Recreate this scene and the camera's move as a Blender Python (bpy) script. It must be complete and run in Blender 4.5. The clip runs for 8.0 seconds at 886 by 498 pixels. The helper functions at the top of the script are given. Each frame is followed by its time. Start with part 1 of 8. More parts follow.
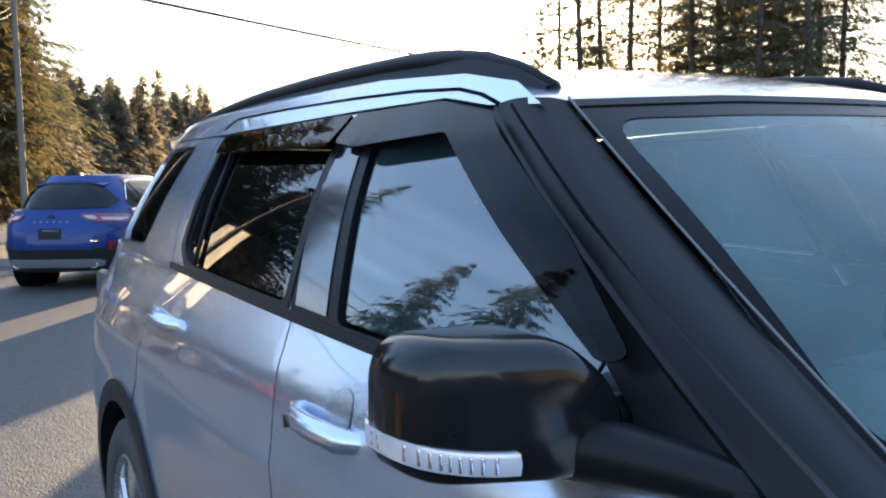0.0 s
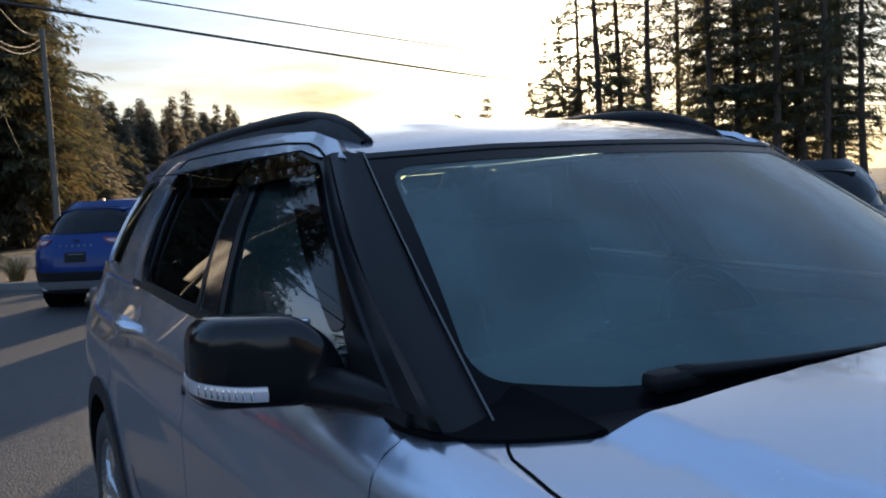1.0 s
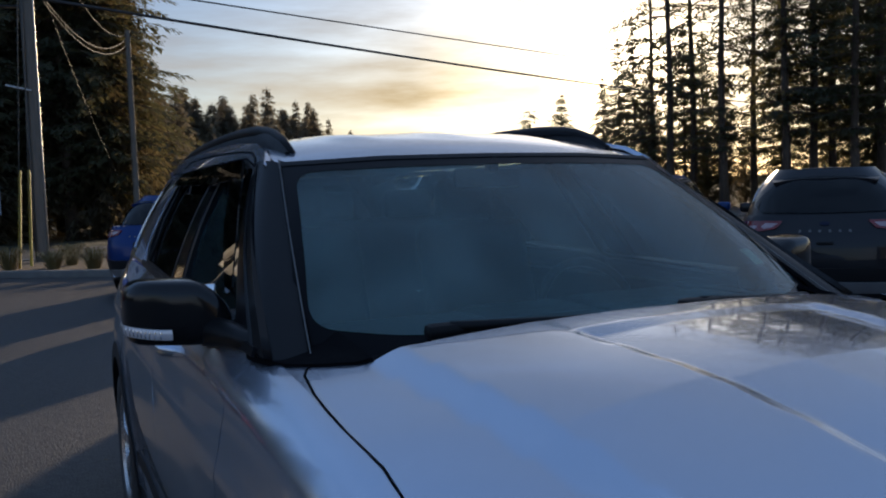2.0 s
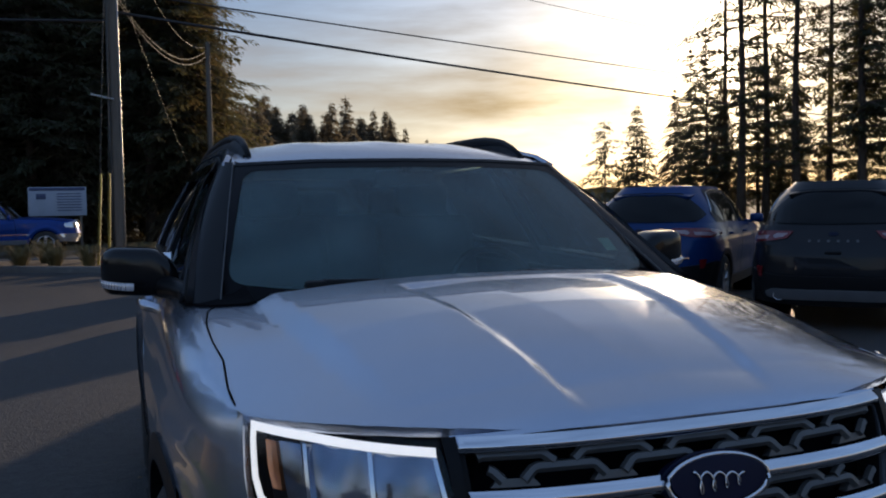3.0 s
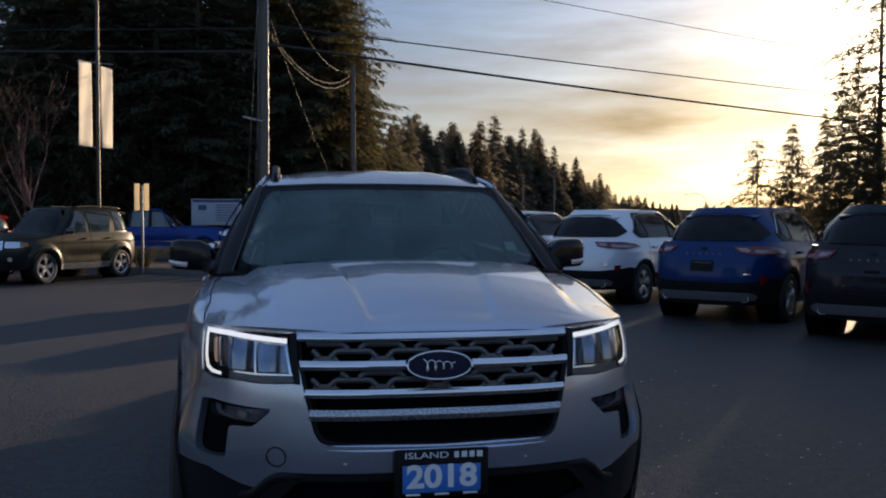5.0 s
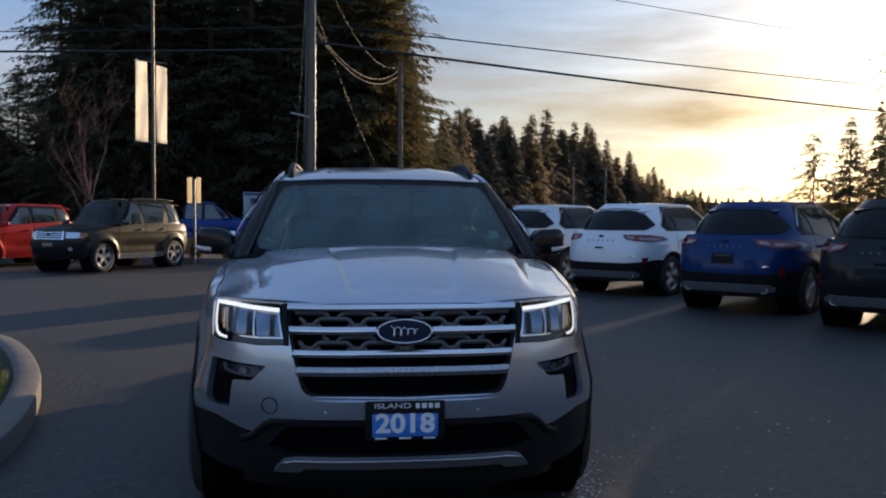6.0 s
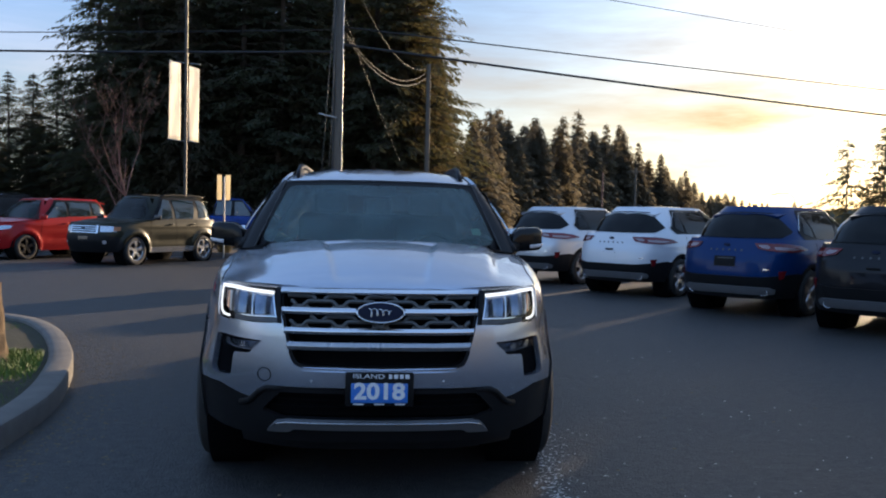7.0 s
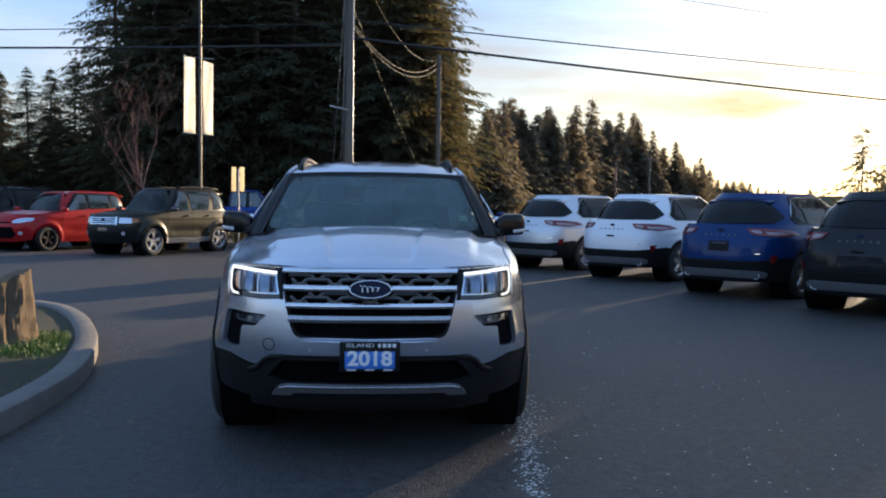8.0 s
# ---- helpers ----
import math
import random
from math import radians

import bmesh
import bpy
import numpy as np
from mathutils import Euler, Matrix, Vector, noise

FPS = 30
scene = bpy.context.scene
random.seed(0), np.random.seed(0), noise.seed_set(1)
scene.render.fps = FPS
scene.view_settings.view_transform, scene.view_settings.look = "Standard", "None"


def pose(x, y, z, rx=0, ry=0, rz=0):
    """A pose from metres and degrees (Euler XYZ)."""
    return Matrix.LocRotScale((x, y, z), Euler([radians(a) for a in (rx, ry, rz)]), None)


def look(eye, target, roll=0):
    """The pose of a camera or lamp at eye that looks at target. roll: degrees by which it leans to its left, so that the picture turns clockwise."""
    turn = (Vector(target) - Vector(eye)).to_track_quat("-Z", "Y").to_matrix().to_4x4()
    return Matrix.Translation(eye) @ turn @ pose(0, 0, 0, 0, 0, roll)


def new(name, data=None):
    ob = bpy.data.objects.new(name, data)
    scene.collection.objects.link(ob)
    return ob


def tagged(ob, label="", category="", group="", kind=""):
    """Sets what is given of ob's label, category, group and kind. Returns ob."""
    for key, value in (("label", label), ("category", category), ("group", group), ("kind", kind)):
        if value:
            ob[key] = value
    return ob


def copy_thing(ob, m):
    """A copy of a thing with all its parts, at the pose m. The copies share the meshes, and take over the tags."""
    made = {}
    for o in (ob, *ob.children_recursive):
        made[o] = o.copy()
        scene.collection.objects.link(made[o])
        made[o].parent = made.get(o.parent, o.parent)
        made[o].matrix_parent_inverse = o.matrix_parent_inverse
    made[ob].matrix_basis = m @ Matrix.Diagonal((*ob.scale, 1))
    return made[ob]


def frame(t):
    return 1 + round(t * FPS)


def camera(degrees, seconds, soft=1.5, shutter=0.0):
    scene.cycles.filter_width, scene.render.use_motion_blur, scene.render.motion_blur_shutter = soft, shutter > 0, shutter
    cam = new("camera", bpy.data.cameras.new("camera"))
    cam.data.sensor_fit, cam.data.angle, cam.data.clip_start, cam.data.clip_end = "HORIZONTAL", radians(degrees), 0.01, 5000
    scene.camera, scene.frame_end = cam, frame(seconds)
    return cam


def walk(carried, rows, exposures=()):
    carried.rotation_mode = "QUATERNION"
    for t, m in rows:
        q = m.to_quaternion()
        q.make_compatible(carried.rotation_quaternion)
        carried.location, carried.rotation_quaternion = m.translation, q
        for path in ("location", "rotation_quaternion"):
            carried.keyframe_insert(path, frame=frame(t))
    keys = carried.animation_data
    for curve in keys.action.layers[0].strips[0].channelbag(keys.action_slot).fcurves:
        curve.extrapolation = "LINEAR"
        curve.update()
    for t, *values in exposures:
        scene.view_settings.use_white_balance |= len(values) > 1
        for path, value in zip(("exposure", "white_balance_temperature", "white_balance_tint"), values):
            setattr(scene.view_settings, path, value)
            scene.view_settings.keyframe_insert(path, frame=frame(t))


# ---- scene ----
from mathutils import geometry

cam = camera(53.5, 8.0, 2.0)
PATH = [
    (0, (-1.554, 0.952, 1.506), (-0.507, 2.648, 1.346), -1.0),
    (0.5, (-1.57, 0.603, 1.534), (-0.544, 2.311, 1.366), -3.0),
    (1, (-1.477, 0.246, 1.537), (-0.49, 1.981, 1.403), -3.0),
    (1.5, (-1.376, -0.089, 1.538), (-0.462, 1.686, 1.422), -1.9),
    (2, (-1.298, -0.476, 1.523), (-0.462, 1.336, 1.395), -2.0),
    (3.3, (-0.956, -1.564, 1.452), (-0.332, 0.333, 1.35), -0.7),
    (3.5, (-0.903, -1.705, 1.458), (-0.319, 0.205, 1.349), -0.6),
    (4, (-0.752, -2.084, 1.434), (-0.288, -0.142, 1.318), -0.6),
    (5.3, (-0.425, -3.144, 1.421), (-0.118, -1.168, 1.37), 0.5),
    (5.5, (-0.349, -3.237, 1.412), (-0.079, -1.256, 1.361), 0.7),
    (6, (-0.267, -3.603, 1.412), (-0.035, -1.618, 1.336), 0.3),
    (6.5, (-0.186, -3.932, 1.422), (0.02, -1.944, 1.333), 0.8),
    (7, (-0.052, -4.212, 1.405), (0.111, -2.22, 1.329), 1.2),
    (7.5, (0.033, -4.505, 1.403), (0.177, -2.511, 1.321), 1.4),
    (8, (0.086, -4.779, 1.396), (0.214, -2.786, 1.296), 0.7),
]
EXPOSURES = [(0.0, 3.2, 7700, 13), (0.5, 2.5, 7300, 12), (1.0, 1.80, 6950, 13), (1.5, 1.34, 6800, 14), (2.0, 1.08, 6700, 15), (3.5, 0.82, 7000, 18), (4.0, 0.81, 7000, 18), (5.5, 0.92, 7100, 18), (6.5, 1.38, 7000, 16), (8.0, 1.82, 6900, 14)]
walk(cam, [(t, look(eye, target, roll)) for t, eye, target, roll in PATH], EXPOSURES)
# ---- world and sun ----
SUN_AZ, SUN_EL = radians(37.3), radians(8.4)
world = bpy.data.worlds.new("sky")
scene.world = world
world.use_nodes = True
wn, wl = world.node_tree.nodes, world.node_tree.links
wn.clear()
w_out = wn.new("ShaderNodeOutputWorld")
w_bg = wn.new("ShaderNodeBackground")
w_sky = wn.new("ShaderNodeTexSky")
w_sky.sky_type, w_sky.sun_disc = "NISHITA", False
w_sky.sun_elevation, w_sky.sun_rotation = SUN_EL, SUN_AZ
w_sky.air_density, w_sky.dust_density, w_sky.ozone_density = 1.0, 0.9, 4.0
w_tc = wn.new("ShaderNodeTexCoord")
# streaks of thin cloud that take the sun's light: pale and warm towards the sun, grey-blue away from it
w_map = wn.new("ShaderNodeMapping")
w_map.inputs["Scale"].default_value = (1.3, 1.3, 8.5)
w_map.inputs["Rotation"].default_value = (0.0, 0.05, 0.5)
w_noise = wn.new("ShaderNodeTexNoise")
w_noise.inputs["Scale"].default_value = 1.8
w_noise.inputs["Detail"].default_value = 8.0
w_noise.inputs["Roughness"].default_value = 0.58
w_cover = wn.new("ShaderNodeMapRange")
w_cover.inputs["From Min"].default_value, w_cover.inputs["From Max"].default_value = 0.36, 0.66
w_cover.inputs["To Min"].default_value, w_cover.inputs["To Max"].default_value = 0.5, 1.0
w_dot = wn.new("ShaderNodeVectorMath")
w_dot.operation = "DOT_PRODUCT"
w_dot.inputs[1].default_value = (math.sin(SUN_AZ) * math.cos(SUN_EL), math.cos(SUN_AZ) * math.cos(SUN_EL), math.sin(SUN_EL))
w_acos = wn.new("ShaderNodeMath")
w_acos.operation = "ARCCOSINE"
w_ang = wn.new("ShaderNodeMath")
w_ang.operation = "DIVIDE"
w_ang.inputs[1].default_value = math.pi


def sky_ramp(stops):
    """Cloud light by the angle from the sun in degrees."""
    r = wn.new("ShaderNodeValToRGB")
    el = r.color_ramp.elements
    while len(el) < len(stops):
        el.new(0.5)
    for e, (deg, c) in zip(el, stops):
        e.position = deg / 180
    for e, (deg, c) in zip(el, stops):
        e.color = (*(k / 40 for k in c), 1)
    return r


w_low = sky_ramp(((0, (40, 34, 24)), (2.5, (20, 16.5, 10)), (6, (5.0, 4.0, 2.3)), (14, (2.1, 1.72, 1.02)), (28, (1.62, 1.42, 1.06)), (60, (1.7, 1.8, 1.85)), (180, (1.75, 2.15, 2.75))))
w_high = sky_ramp(((0, (40, 34, 24)), (2.5, (19, 16, 11)), (6, (4.9, 4.3, 3.2)), (14, (1.2, 1.17, 1.1)), (28, (0.78, 0.98, 1.3)), (60, (0.84, 1.52, 2.75)), (180, (0.85, 1.5, 2.75))))
w_sep = wn.new("ShaderNodeSeparateXYZ")
w_elev = wn.new("ShaderNodeMapRange")
w_elev.inputs["From Min"].default_value, w_elev.inputs["From Max"].default_value = 0.1, 0.23
w_tone = wn.new("ShaderNodeMixRGB")
w_gain = wn.new("ShaderNodeMixRGB")
w_gain.blend_type = "MULTIPLY"
w_gain.inputs["Fac"].default_value = 1.0
w_gain.inputs["Color2"].default_value = (40, 40, 40, 1)
w_relief = wn.new("ShaderNodeMapRange")
w_relief.inputs["From Min"].default_value, w_relief.inputs["From Max"].default_value = 0.36, 0.64
w_relief.inputs["To Min"].default_value, w_relief.inputs["To Max"].default_value = 0.72, 1.3
w_cloud = wn.new("ShaderNodeVectorMath")
w_cloud.operation = "SCALE"
w_mix = wn.new("ShaderNodeMixRGB")
wl.new(w_tc.outputs["Generated"], w_map.inputs["Vector"])
wl.new(w_map.outputs["Vector"], w_noise.inputs["Vector"])
wl.new(w_noise.outputs["Fac"], w_cover.inputs["Value"])
wl.new(w_noise.outputs["Fac"], w_relief.inputs["Value"])
wl.new(w_tc.outputs["Generated"], w_dot.inputs[0])
wl.new(w_dot.outputs["Value"], w_acos.inputs[0])
wl.new(w_acos.outputs["Value"], w_ang.inputs[0])
for r in (w_low, w_high):
    wl.new(w_ang.outputs["Value"], r.inputs["Fac"])
wl.new(w_tc.outputs["Generated"], w_sep.inputs["Vector"])
wl.new(w_sep.outputs["Z"], w_elev.inputs["Value"])
wl.new(w_elev.outputs["Result"], w_tone.inputs["Fac"])
wl.new(w_low.outputs["Color"], w_tone.inputs["Color1"])
wl.new(w_high.outputs["Color"], w_tone.inputs["Color2"])
wl.new(w_tone.outputs["Color"], w_gain.inputs["Color1"])
wl.new(w_gain.outputs["Color"], w_cloud.inputs["Vector"])
w_calm = wn.new("ShaderNodeMapRange")
w_calm.inputs["From Min"].default_value, w_calm.inputs["From Max"].default_value = 0.22, 0.5
wl.new(w_sep.outputs["Z"], w_calm.inputs["Value"])
w_even = wn.new("ShaderNodeMixRGB")
w_even.inputs["Color2"].default_value = (1, 1, 1, 1)
wl.new(w_calm.outputs["Result"], w_even.inputs["Fac"])
wl.new(w_relief.outputs["Result"], w_even.inputs["Color1"])
wl.new(w_even.outputs["Color"], w_cloud.inputs["Scale"])
wl.new(w_cover.outputs["Result"], w_mix.inputs["Fac"])
wl.new(w_sky.outputs["Color"], w_mix.inputs["Color1"])
wl.new(w_cloud.outputs["Vector"], w_mix.inputs["Color2"])
wl.new(w_mix.outputs["Color"], w_bg.inputs["Color"])
w_bg.inputs["Strength"].default_value = 0.12
wl.new(w_bg.outputs["Background"], w_out.inputs["Surface"])

sun_data = bpy.data.lights.new("sun", "SUN")
sun_data.energy, sun_data.angle, sun_data.color = 2.7, radians(0.6), (1.0, 0.80, 0.56)
sun = new("sun", sun_data)
SUN_DIR = Vector((math.sin(SUN_AZ) * math.cos(SUN_EL), math.cos(SUN_AZ) * math.cos(SUN_EL), math.sin(SUN_EL)))
sun.matrix_world = look(SUN_DIR * 300, (0, 0, 0))


# ---- materials ----
def material(name, color, rough=0.5, metal=0.0, coat=0.0, second=None, scale=6.0, spread=0.5, bump=0.0,
             bump_scale=60.0, rough_var=0.08, coat_rough=0.05, random_value=0.0, stretch=(1, 1, 1), ior=1.5, trans=0.0):
    """A surface with two scales of variation: broad blotches of colour and fine relief."""
    m = bpy.data.materials.new(name)
    m.use_nodes = True
    nd, ln = m.node_tree.nodes, m.node_tree.links
    p = nd["Principled BSDF"]
    p.inputs["Metallic"].default_value = metal
    p.inputs["Coat Weight"].default_value = coat
    p.inputs["Coat Roughness"].default_value = coat_rough
    p.inputs["IOR"].default_value = ior
    p.inputs["Transmission Weight"].default_value = trans
    tc = nd.new("ShaderNodeTexCoord")
    mp = nd.new("ShaderNodeMapping")
    mp.inputs["Scale"].default_value = stretch
    ln.new(tc.outputs["Object"], mp.inputs["Vector"])
    n1 = nd.new("ShaderNodeTexNoise")
    n1.inputs["Scale"].default_value, n1.inputs["Detail"].default_value = scale, 6.0
    ln.new(mp.outputs["Vector"], n1.inputs["Vector"])
    n2 = nd.new("ShaderNodeTexNoise")
    n2.inputs["Scale"].default_value, n2.inputs["Detail"].default_value = bump_scale, 3.0
    ln.new(mp.outputs["Vector"], n2.inputs["Vector"])
    ramp = nd.new("ShaderNodeValToRGB")
    c2 = second or tuple(c * 0.82 for c in color)
    ramp.color_ramp.elements[0].position, ramp.color_ramp.elements[0].color = 0.5 - spread / 2, (*c2, 1)
    ramp.color_ramp.elements[1].position, ramp.color_ramp.elements[1].color = 0.5 + spread / 2, (*color, 1)
    ln.new(n1.outputs["Fac"], ramp.inputs["Fac"])
    col = ramp.outputs["Color"]
    if random_value:
        info = nd.new("ShaderNodeObjectInfo")
        rng = nd.new("ShaderNodeMapRange")
        rng.inputs["To Min"].default_value, rng.inputs["To Max"].default_value = 1 - random_value, 1 + random_value
        ln.new(info.outputs["Random"], rng.inputs["Value"])
        hsv = nd.new("ShaderNodeHueSaturation")
        ln.new(rng.outputs["Result"], hsv.inputs["Value"])
        ln.new(col, hsv.inputs["Color"])
        col = hsv.outputs["Color"]
    ln.new(col, p.inputs["Base Color"])
    rr = nd.new("ShaderNodeMapRange")
    rr.inputs["To Min"].default_value, rr.inputs["To Max"].default_value = max(0.02, rough - rough_var), min(1.0, rough + rough_var)
    ln.new(n2.outputs["Fac"], rr.inputs["Value"])
    ln.new(rr.outputs["Result"], p.inputs["Roughness"])
    if bump:
        b = nd.new("ShaderNodeBump")
        b.inputs["Strength"].default_value, b.inputs["Distance"].default_value = bump, 0.01
        ln.new(n2.outputs["Fac"], b.inputs["Height"])
        ln.new(b.outputs["Normal"], p.inputs["Normal"])
    return m


def glass(name, tint, film_fac=0.0, film_color=(0.5, 0.55, 0.6), ior=1.65, smear=1.0):
    """Thin automotive glass: tinted see-through, a mirror reflection by Fresnel, and a film such as dust."""
    m = bpy.data.materials.new(name)
    m.use_nodes = True
    nd, ln = m.node_tree.nodes, m.node_tree.links
    nd.clear()
    out = nd.new("ShaderNodeOutputMaterial")
    tr = nd.new("ShaderNodeBsdfTransparent")
    tr.inputs["Color"].default_value = (*tint, 1)
    gl = nd.new("ShaderNodeBsdfGlossy")
    gl.inputs["Roughness"].default_value = 0.015
    fr = nd.new("ShaderNodeFresnel")
    fr.inputs["IOR"].default_value = ior
    df = nd.new("ShaderNodeBsdfDiffuse")
    df.inputs["Color"].default_value = (*film_color, 1)
    # the film scatters light back and onwards
    tl = nd.new("ShaderNodeBsdfTranslucent")
    tl.inputs["Color"].default_value = (*film_color, 1)
    film_mix = nd.new("ShaderNodeMixShader")
    film_mix.inputs["Fac"].default_value = 0.4
    ln.new(df.outputs["BSDF"], film_mix.inputs[1])
    ln.new(tl.outputs["BSDF"], film_mix.inputs[2])
    tc = nd.new("ShaderNodeTexCoord")
    mp = nd.new("ShaderNodeMapping")
    mp.inputs["Scale"].default_value = (1.0, 1.0, smear)
    ln.new(tc.outputs["Object"], mp.inputs["Vector"])
    nz = nd.new("ShaderNodeTexNoise")
    nz.inputs["Scale"].default_value, nz.inputs["Detail"].default_value = 5.0, 8.0
    ln.new(mp.outputs["Vector"], nz.inputs["Vector"])
    rg = nd.new("ShaderNodeMapRange")
    rg.inputs["From Min"].default_value, rg.inputs["From Max"].default_value = 0.3, 0.7
    rg.inputs["To Min"].default_value, rg.inputs["To Max"].default_value = film_fac * 0.6, film_fac * 1.4
    ln.new(nz.outputs["Fac"], rg.inputs["Value"])
    m1, m2 = nd.new("ShaderNodeMixShader"), nd.new("ShaderNodeMixShader")
    ln.new(rg.outputs["Result"], m1.inputs["Fac"])
    ln.new(tr.outputs["BSDF"], m1.inputs[1])
    ln.new(film_mix.outputs["Shader"], m1.inputs[2])
    ln.new(fr.outputs["Fac"], m2.inputs["Fac"])
    ln.new(m1.outputs["Shader"], m2.inputs[1])
    ln.new(gl.outputs["BSDF"], m2.inputs[2])
    ln.new(m2.outputs["Shader"], out.inputs["Surface"])
    return m


def lit(name, color, strength):
    m = material(name, (0.8, 0.8, 0.8), 0.3)
    p = m.node_tree.nodes["Principled BSDF"]
    p.inputs["Emission Color"].default_value = (*color, 1)
    p.inputs["Emission Strength"].default_value = strength
    return m


def car_paint(name, color, second, metal=0.75, rough=0.36):
    """Flake paint, soft underneath, with a sharp clear coat over it."""
    pale = min(color) > 0.3
    return material(name, color, rough, metal, 1.0 if pale else 0.4, second, 2.5, 0.9, 0.0, 900.0, 0.05, 0.012, 0, (1, 1, 1), 1.5 if pale else 1.18)


M_SILVER = car_paint("silver_paint", (0.50, 0.56, 0.67), (0.495, 0.535, 0.61), 0.88, 0.25)
M_BLUE = car_paint("blue_paint", (0.001, 0.026, 0.13), (0.001, 0.022, 0.11), 0.3)
M_NAVY = car_paint("navy_paint", (0.002, 0.034, 0.135), (0.002, 0.029, 0.115), 0.22)
M_TRUCK = car_paint("deep_blue_paint", (0.002, 0.045, 0.24), (0.002, 0.04, 0.21), 0.3)
M_WHITE = car_paint("white_paint", (0.78, 0.80, 0.83), (0.72, 0.74, 0.78), 0.1)
M_PEARL = car_paint("pale_silver_paint", (0.62, 0.64, 0.67), (0.57, 0.59, 0.62), 0.6)
M_GREY = car_paint("dark_grey_paint", (0.017, 0.0175, 0.02), (0.014, 0.0145, 0.017), 0.35)
M_RED = car_paint("red_paint", (0.42, 0.014, 0.016), (0.36, 0.012, 0.014), 0.15)
M_GREEN = car_paint("olive_grey_paint", (0.024, 0.025, 0.016), (0.020, 0.021, 0.014), 0.3)
M_BLACKPAINT = car_paint("black_paint", (0.012, 0.012, 0.014), (0.01, 0.01, 0.011), 0.2)
M_GLOSS = material("gloss_black_trim", (0.012, 0.012, 0.014), 0.12, 0, 0.6, (0.009, 0.009, 0.011), 8, 0.7, 0.0)
M_CAP = material("mirror_cap_black", (0.007, 0.007, 0.008), 0.13, 0, 0.0, (0.005, 0.005, 0.006), 8, 0.7, 0.0, 60, 0.03, 0.05, 0, (1, 1, 1), 1.40)
M_PILLAR = material("pillar_black", (0.009, 0.009, 0.010), 0.36, 0, 0.0, (0.006, 0.006, 0.007), 8, 0.7, 0.02, 300, 0.06, 0.05, 0, (1, 1, 1), 1.24)
M_SATIN = material("satin_black_trim", (0.008, 0.008, 0.009), 0.5, 0, 0.0, (0.006, 0.006, 0.007), 5, 0.6, 0.03, 300, 0.08, 0.05, 0, (1, 1, 1), 1.28)
M_PLASTIC = material("black_plastic", (0.014, 0.014, 0.0155), 0.40, 0, 0, (0.011, 0.011, 0.012), 9, 0.6, 0.08, 420, 0.08, 0.05, 0, (1, 1, 1), 1.25)
M_FRIT = material("ceramic_border_black", (0.005, 0.005, 0.006), 0.25, 0, 0.0, (0.004, 0.004, 0.005), 8, 0.7, 0.0, 60, 0.04, 0.05, 0, (1, 1, 1), 1.16)
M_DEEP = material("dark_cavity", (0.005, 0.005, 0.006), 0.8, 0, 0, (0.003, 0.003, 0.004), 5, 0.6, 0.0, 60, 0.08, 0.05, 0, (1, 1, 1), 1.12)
M_GRILLE = material("grille_grey", (0.12, 0.12, 0.115), 0.42, 0.4, 0.1, (0.09, 0.09, 0.09), 14, 0.6, 0.05, 300)
M_CHROME = material("chrome", (0.78, 0.79, 0.82), 0.09, 1.0, 0, (0.72, 0.73, 0.76), 10, 0.7, 0.0, 60, 0.04)
M_SATINSILVER = material("satin_silver", (0.50, 0.51, 0.54), 0.26, 0.85, 0, (0.37, 0.38, 0.40), 8, 0.7, 0.03, 300)
M_INSERT = material("silver_bumper_plastic", (0.15, 0.153, 0.16), 0.45, 0.2, 0.0, (0.12, 0.123, 0.13), 8, 0.7, 0.03, 300)
M_ALLOY = material("alloy", (0.48, 0.49, 0.51), 0.27, 0.9, 0.3, (0.40, 0.41, 0.43), 12, 0.6, 0.02, 200)
M_TYRE = material("tyre_rubber", (0.022, 0.022, 0.023), 0.78, 0, 0, (0.034, 0.032, 0.030), 14, 0.6, 0.35, 160)
M_SEAT = material("seat_cloth", (0.055, 0.056, 0.06), 0.85, 0, 0, (0.04, 0.041, 0.044), 20, 0.6, 0.3, 400)
M_DASH = material("dashboard_plastic", (0.045, 0.046, 0.05), 0.55, 0, 0, (0.033, 0.034, 0.037), 10, 0.6, 0.15, 500)
M_WINDSHIELD = glass("windshield_glass", (0.46, 0.66, 0.62), 0.22, (0.30, 0.55, 0.57), 1.36, 0.35)
# teal film puts the reflected sky's tint into the side glass
M_SIDEGLASS = glass("side_glass", (0.16, 0.20, 0.20), 0.07, (0.28, 0.58, 0.64), 2.4)
M_PRIVACY = glass("privacy_glass", (0.05, 0.055, 0.06), 0.006, (0.5, 0.55, 0.6), 1.75)
M_CARGLASS = glass("car_glass", (0.05, 0.055, 0.06), 0.004, (0.5, 0.55, 0.6), 1.42)
M_SCREEN = glass("car_windscreen", (0.30, 0.36, 0.36), 0.03, (0.4, 0.5, 0.52), 1.42)
M_LENS = glass("clear_lens", (0.93, 0.95, 0.97), 0.012, (0.6, 0.66, 0.74), 1.33)
M_VISOR = glass("smoked_acrylic", (0.018, 0.018, 0.020), 0.01, (0.08, 0.08, 0.09), 1.22)
M_REFLECTOR = material("lamp_reflector", (0.62, 0.64, 0.68), 0.16, 1.0, 0, (0.5, 0.52, 0.56), 30, 0.6, 0.06, 120)
M_BOWL = material("reflector_bowl", (0.30, 0.35, 0.43), 0.10, 0.95, 0, (0.12, 0.14, 0.18), 18, 0.5, 0.05, 60)
M_AMBER = material("amber_lens", (0.40, 0.12, 0.03), 0.2, 0.3, 0.4, (0.25, 0.09, 0.03), 20)
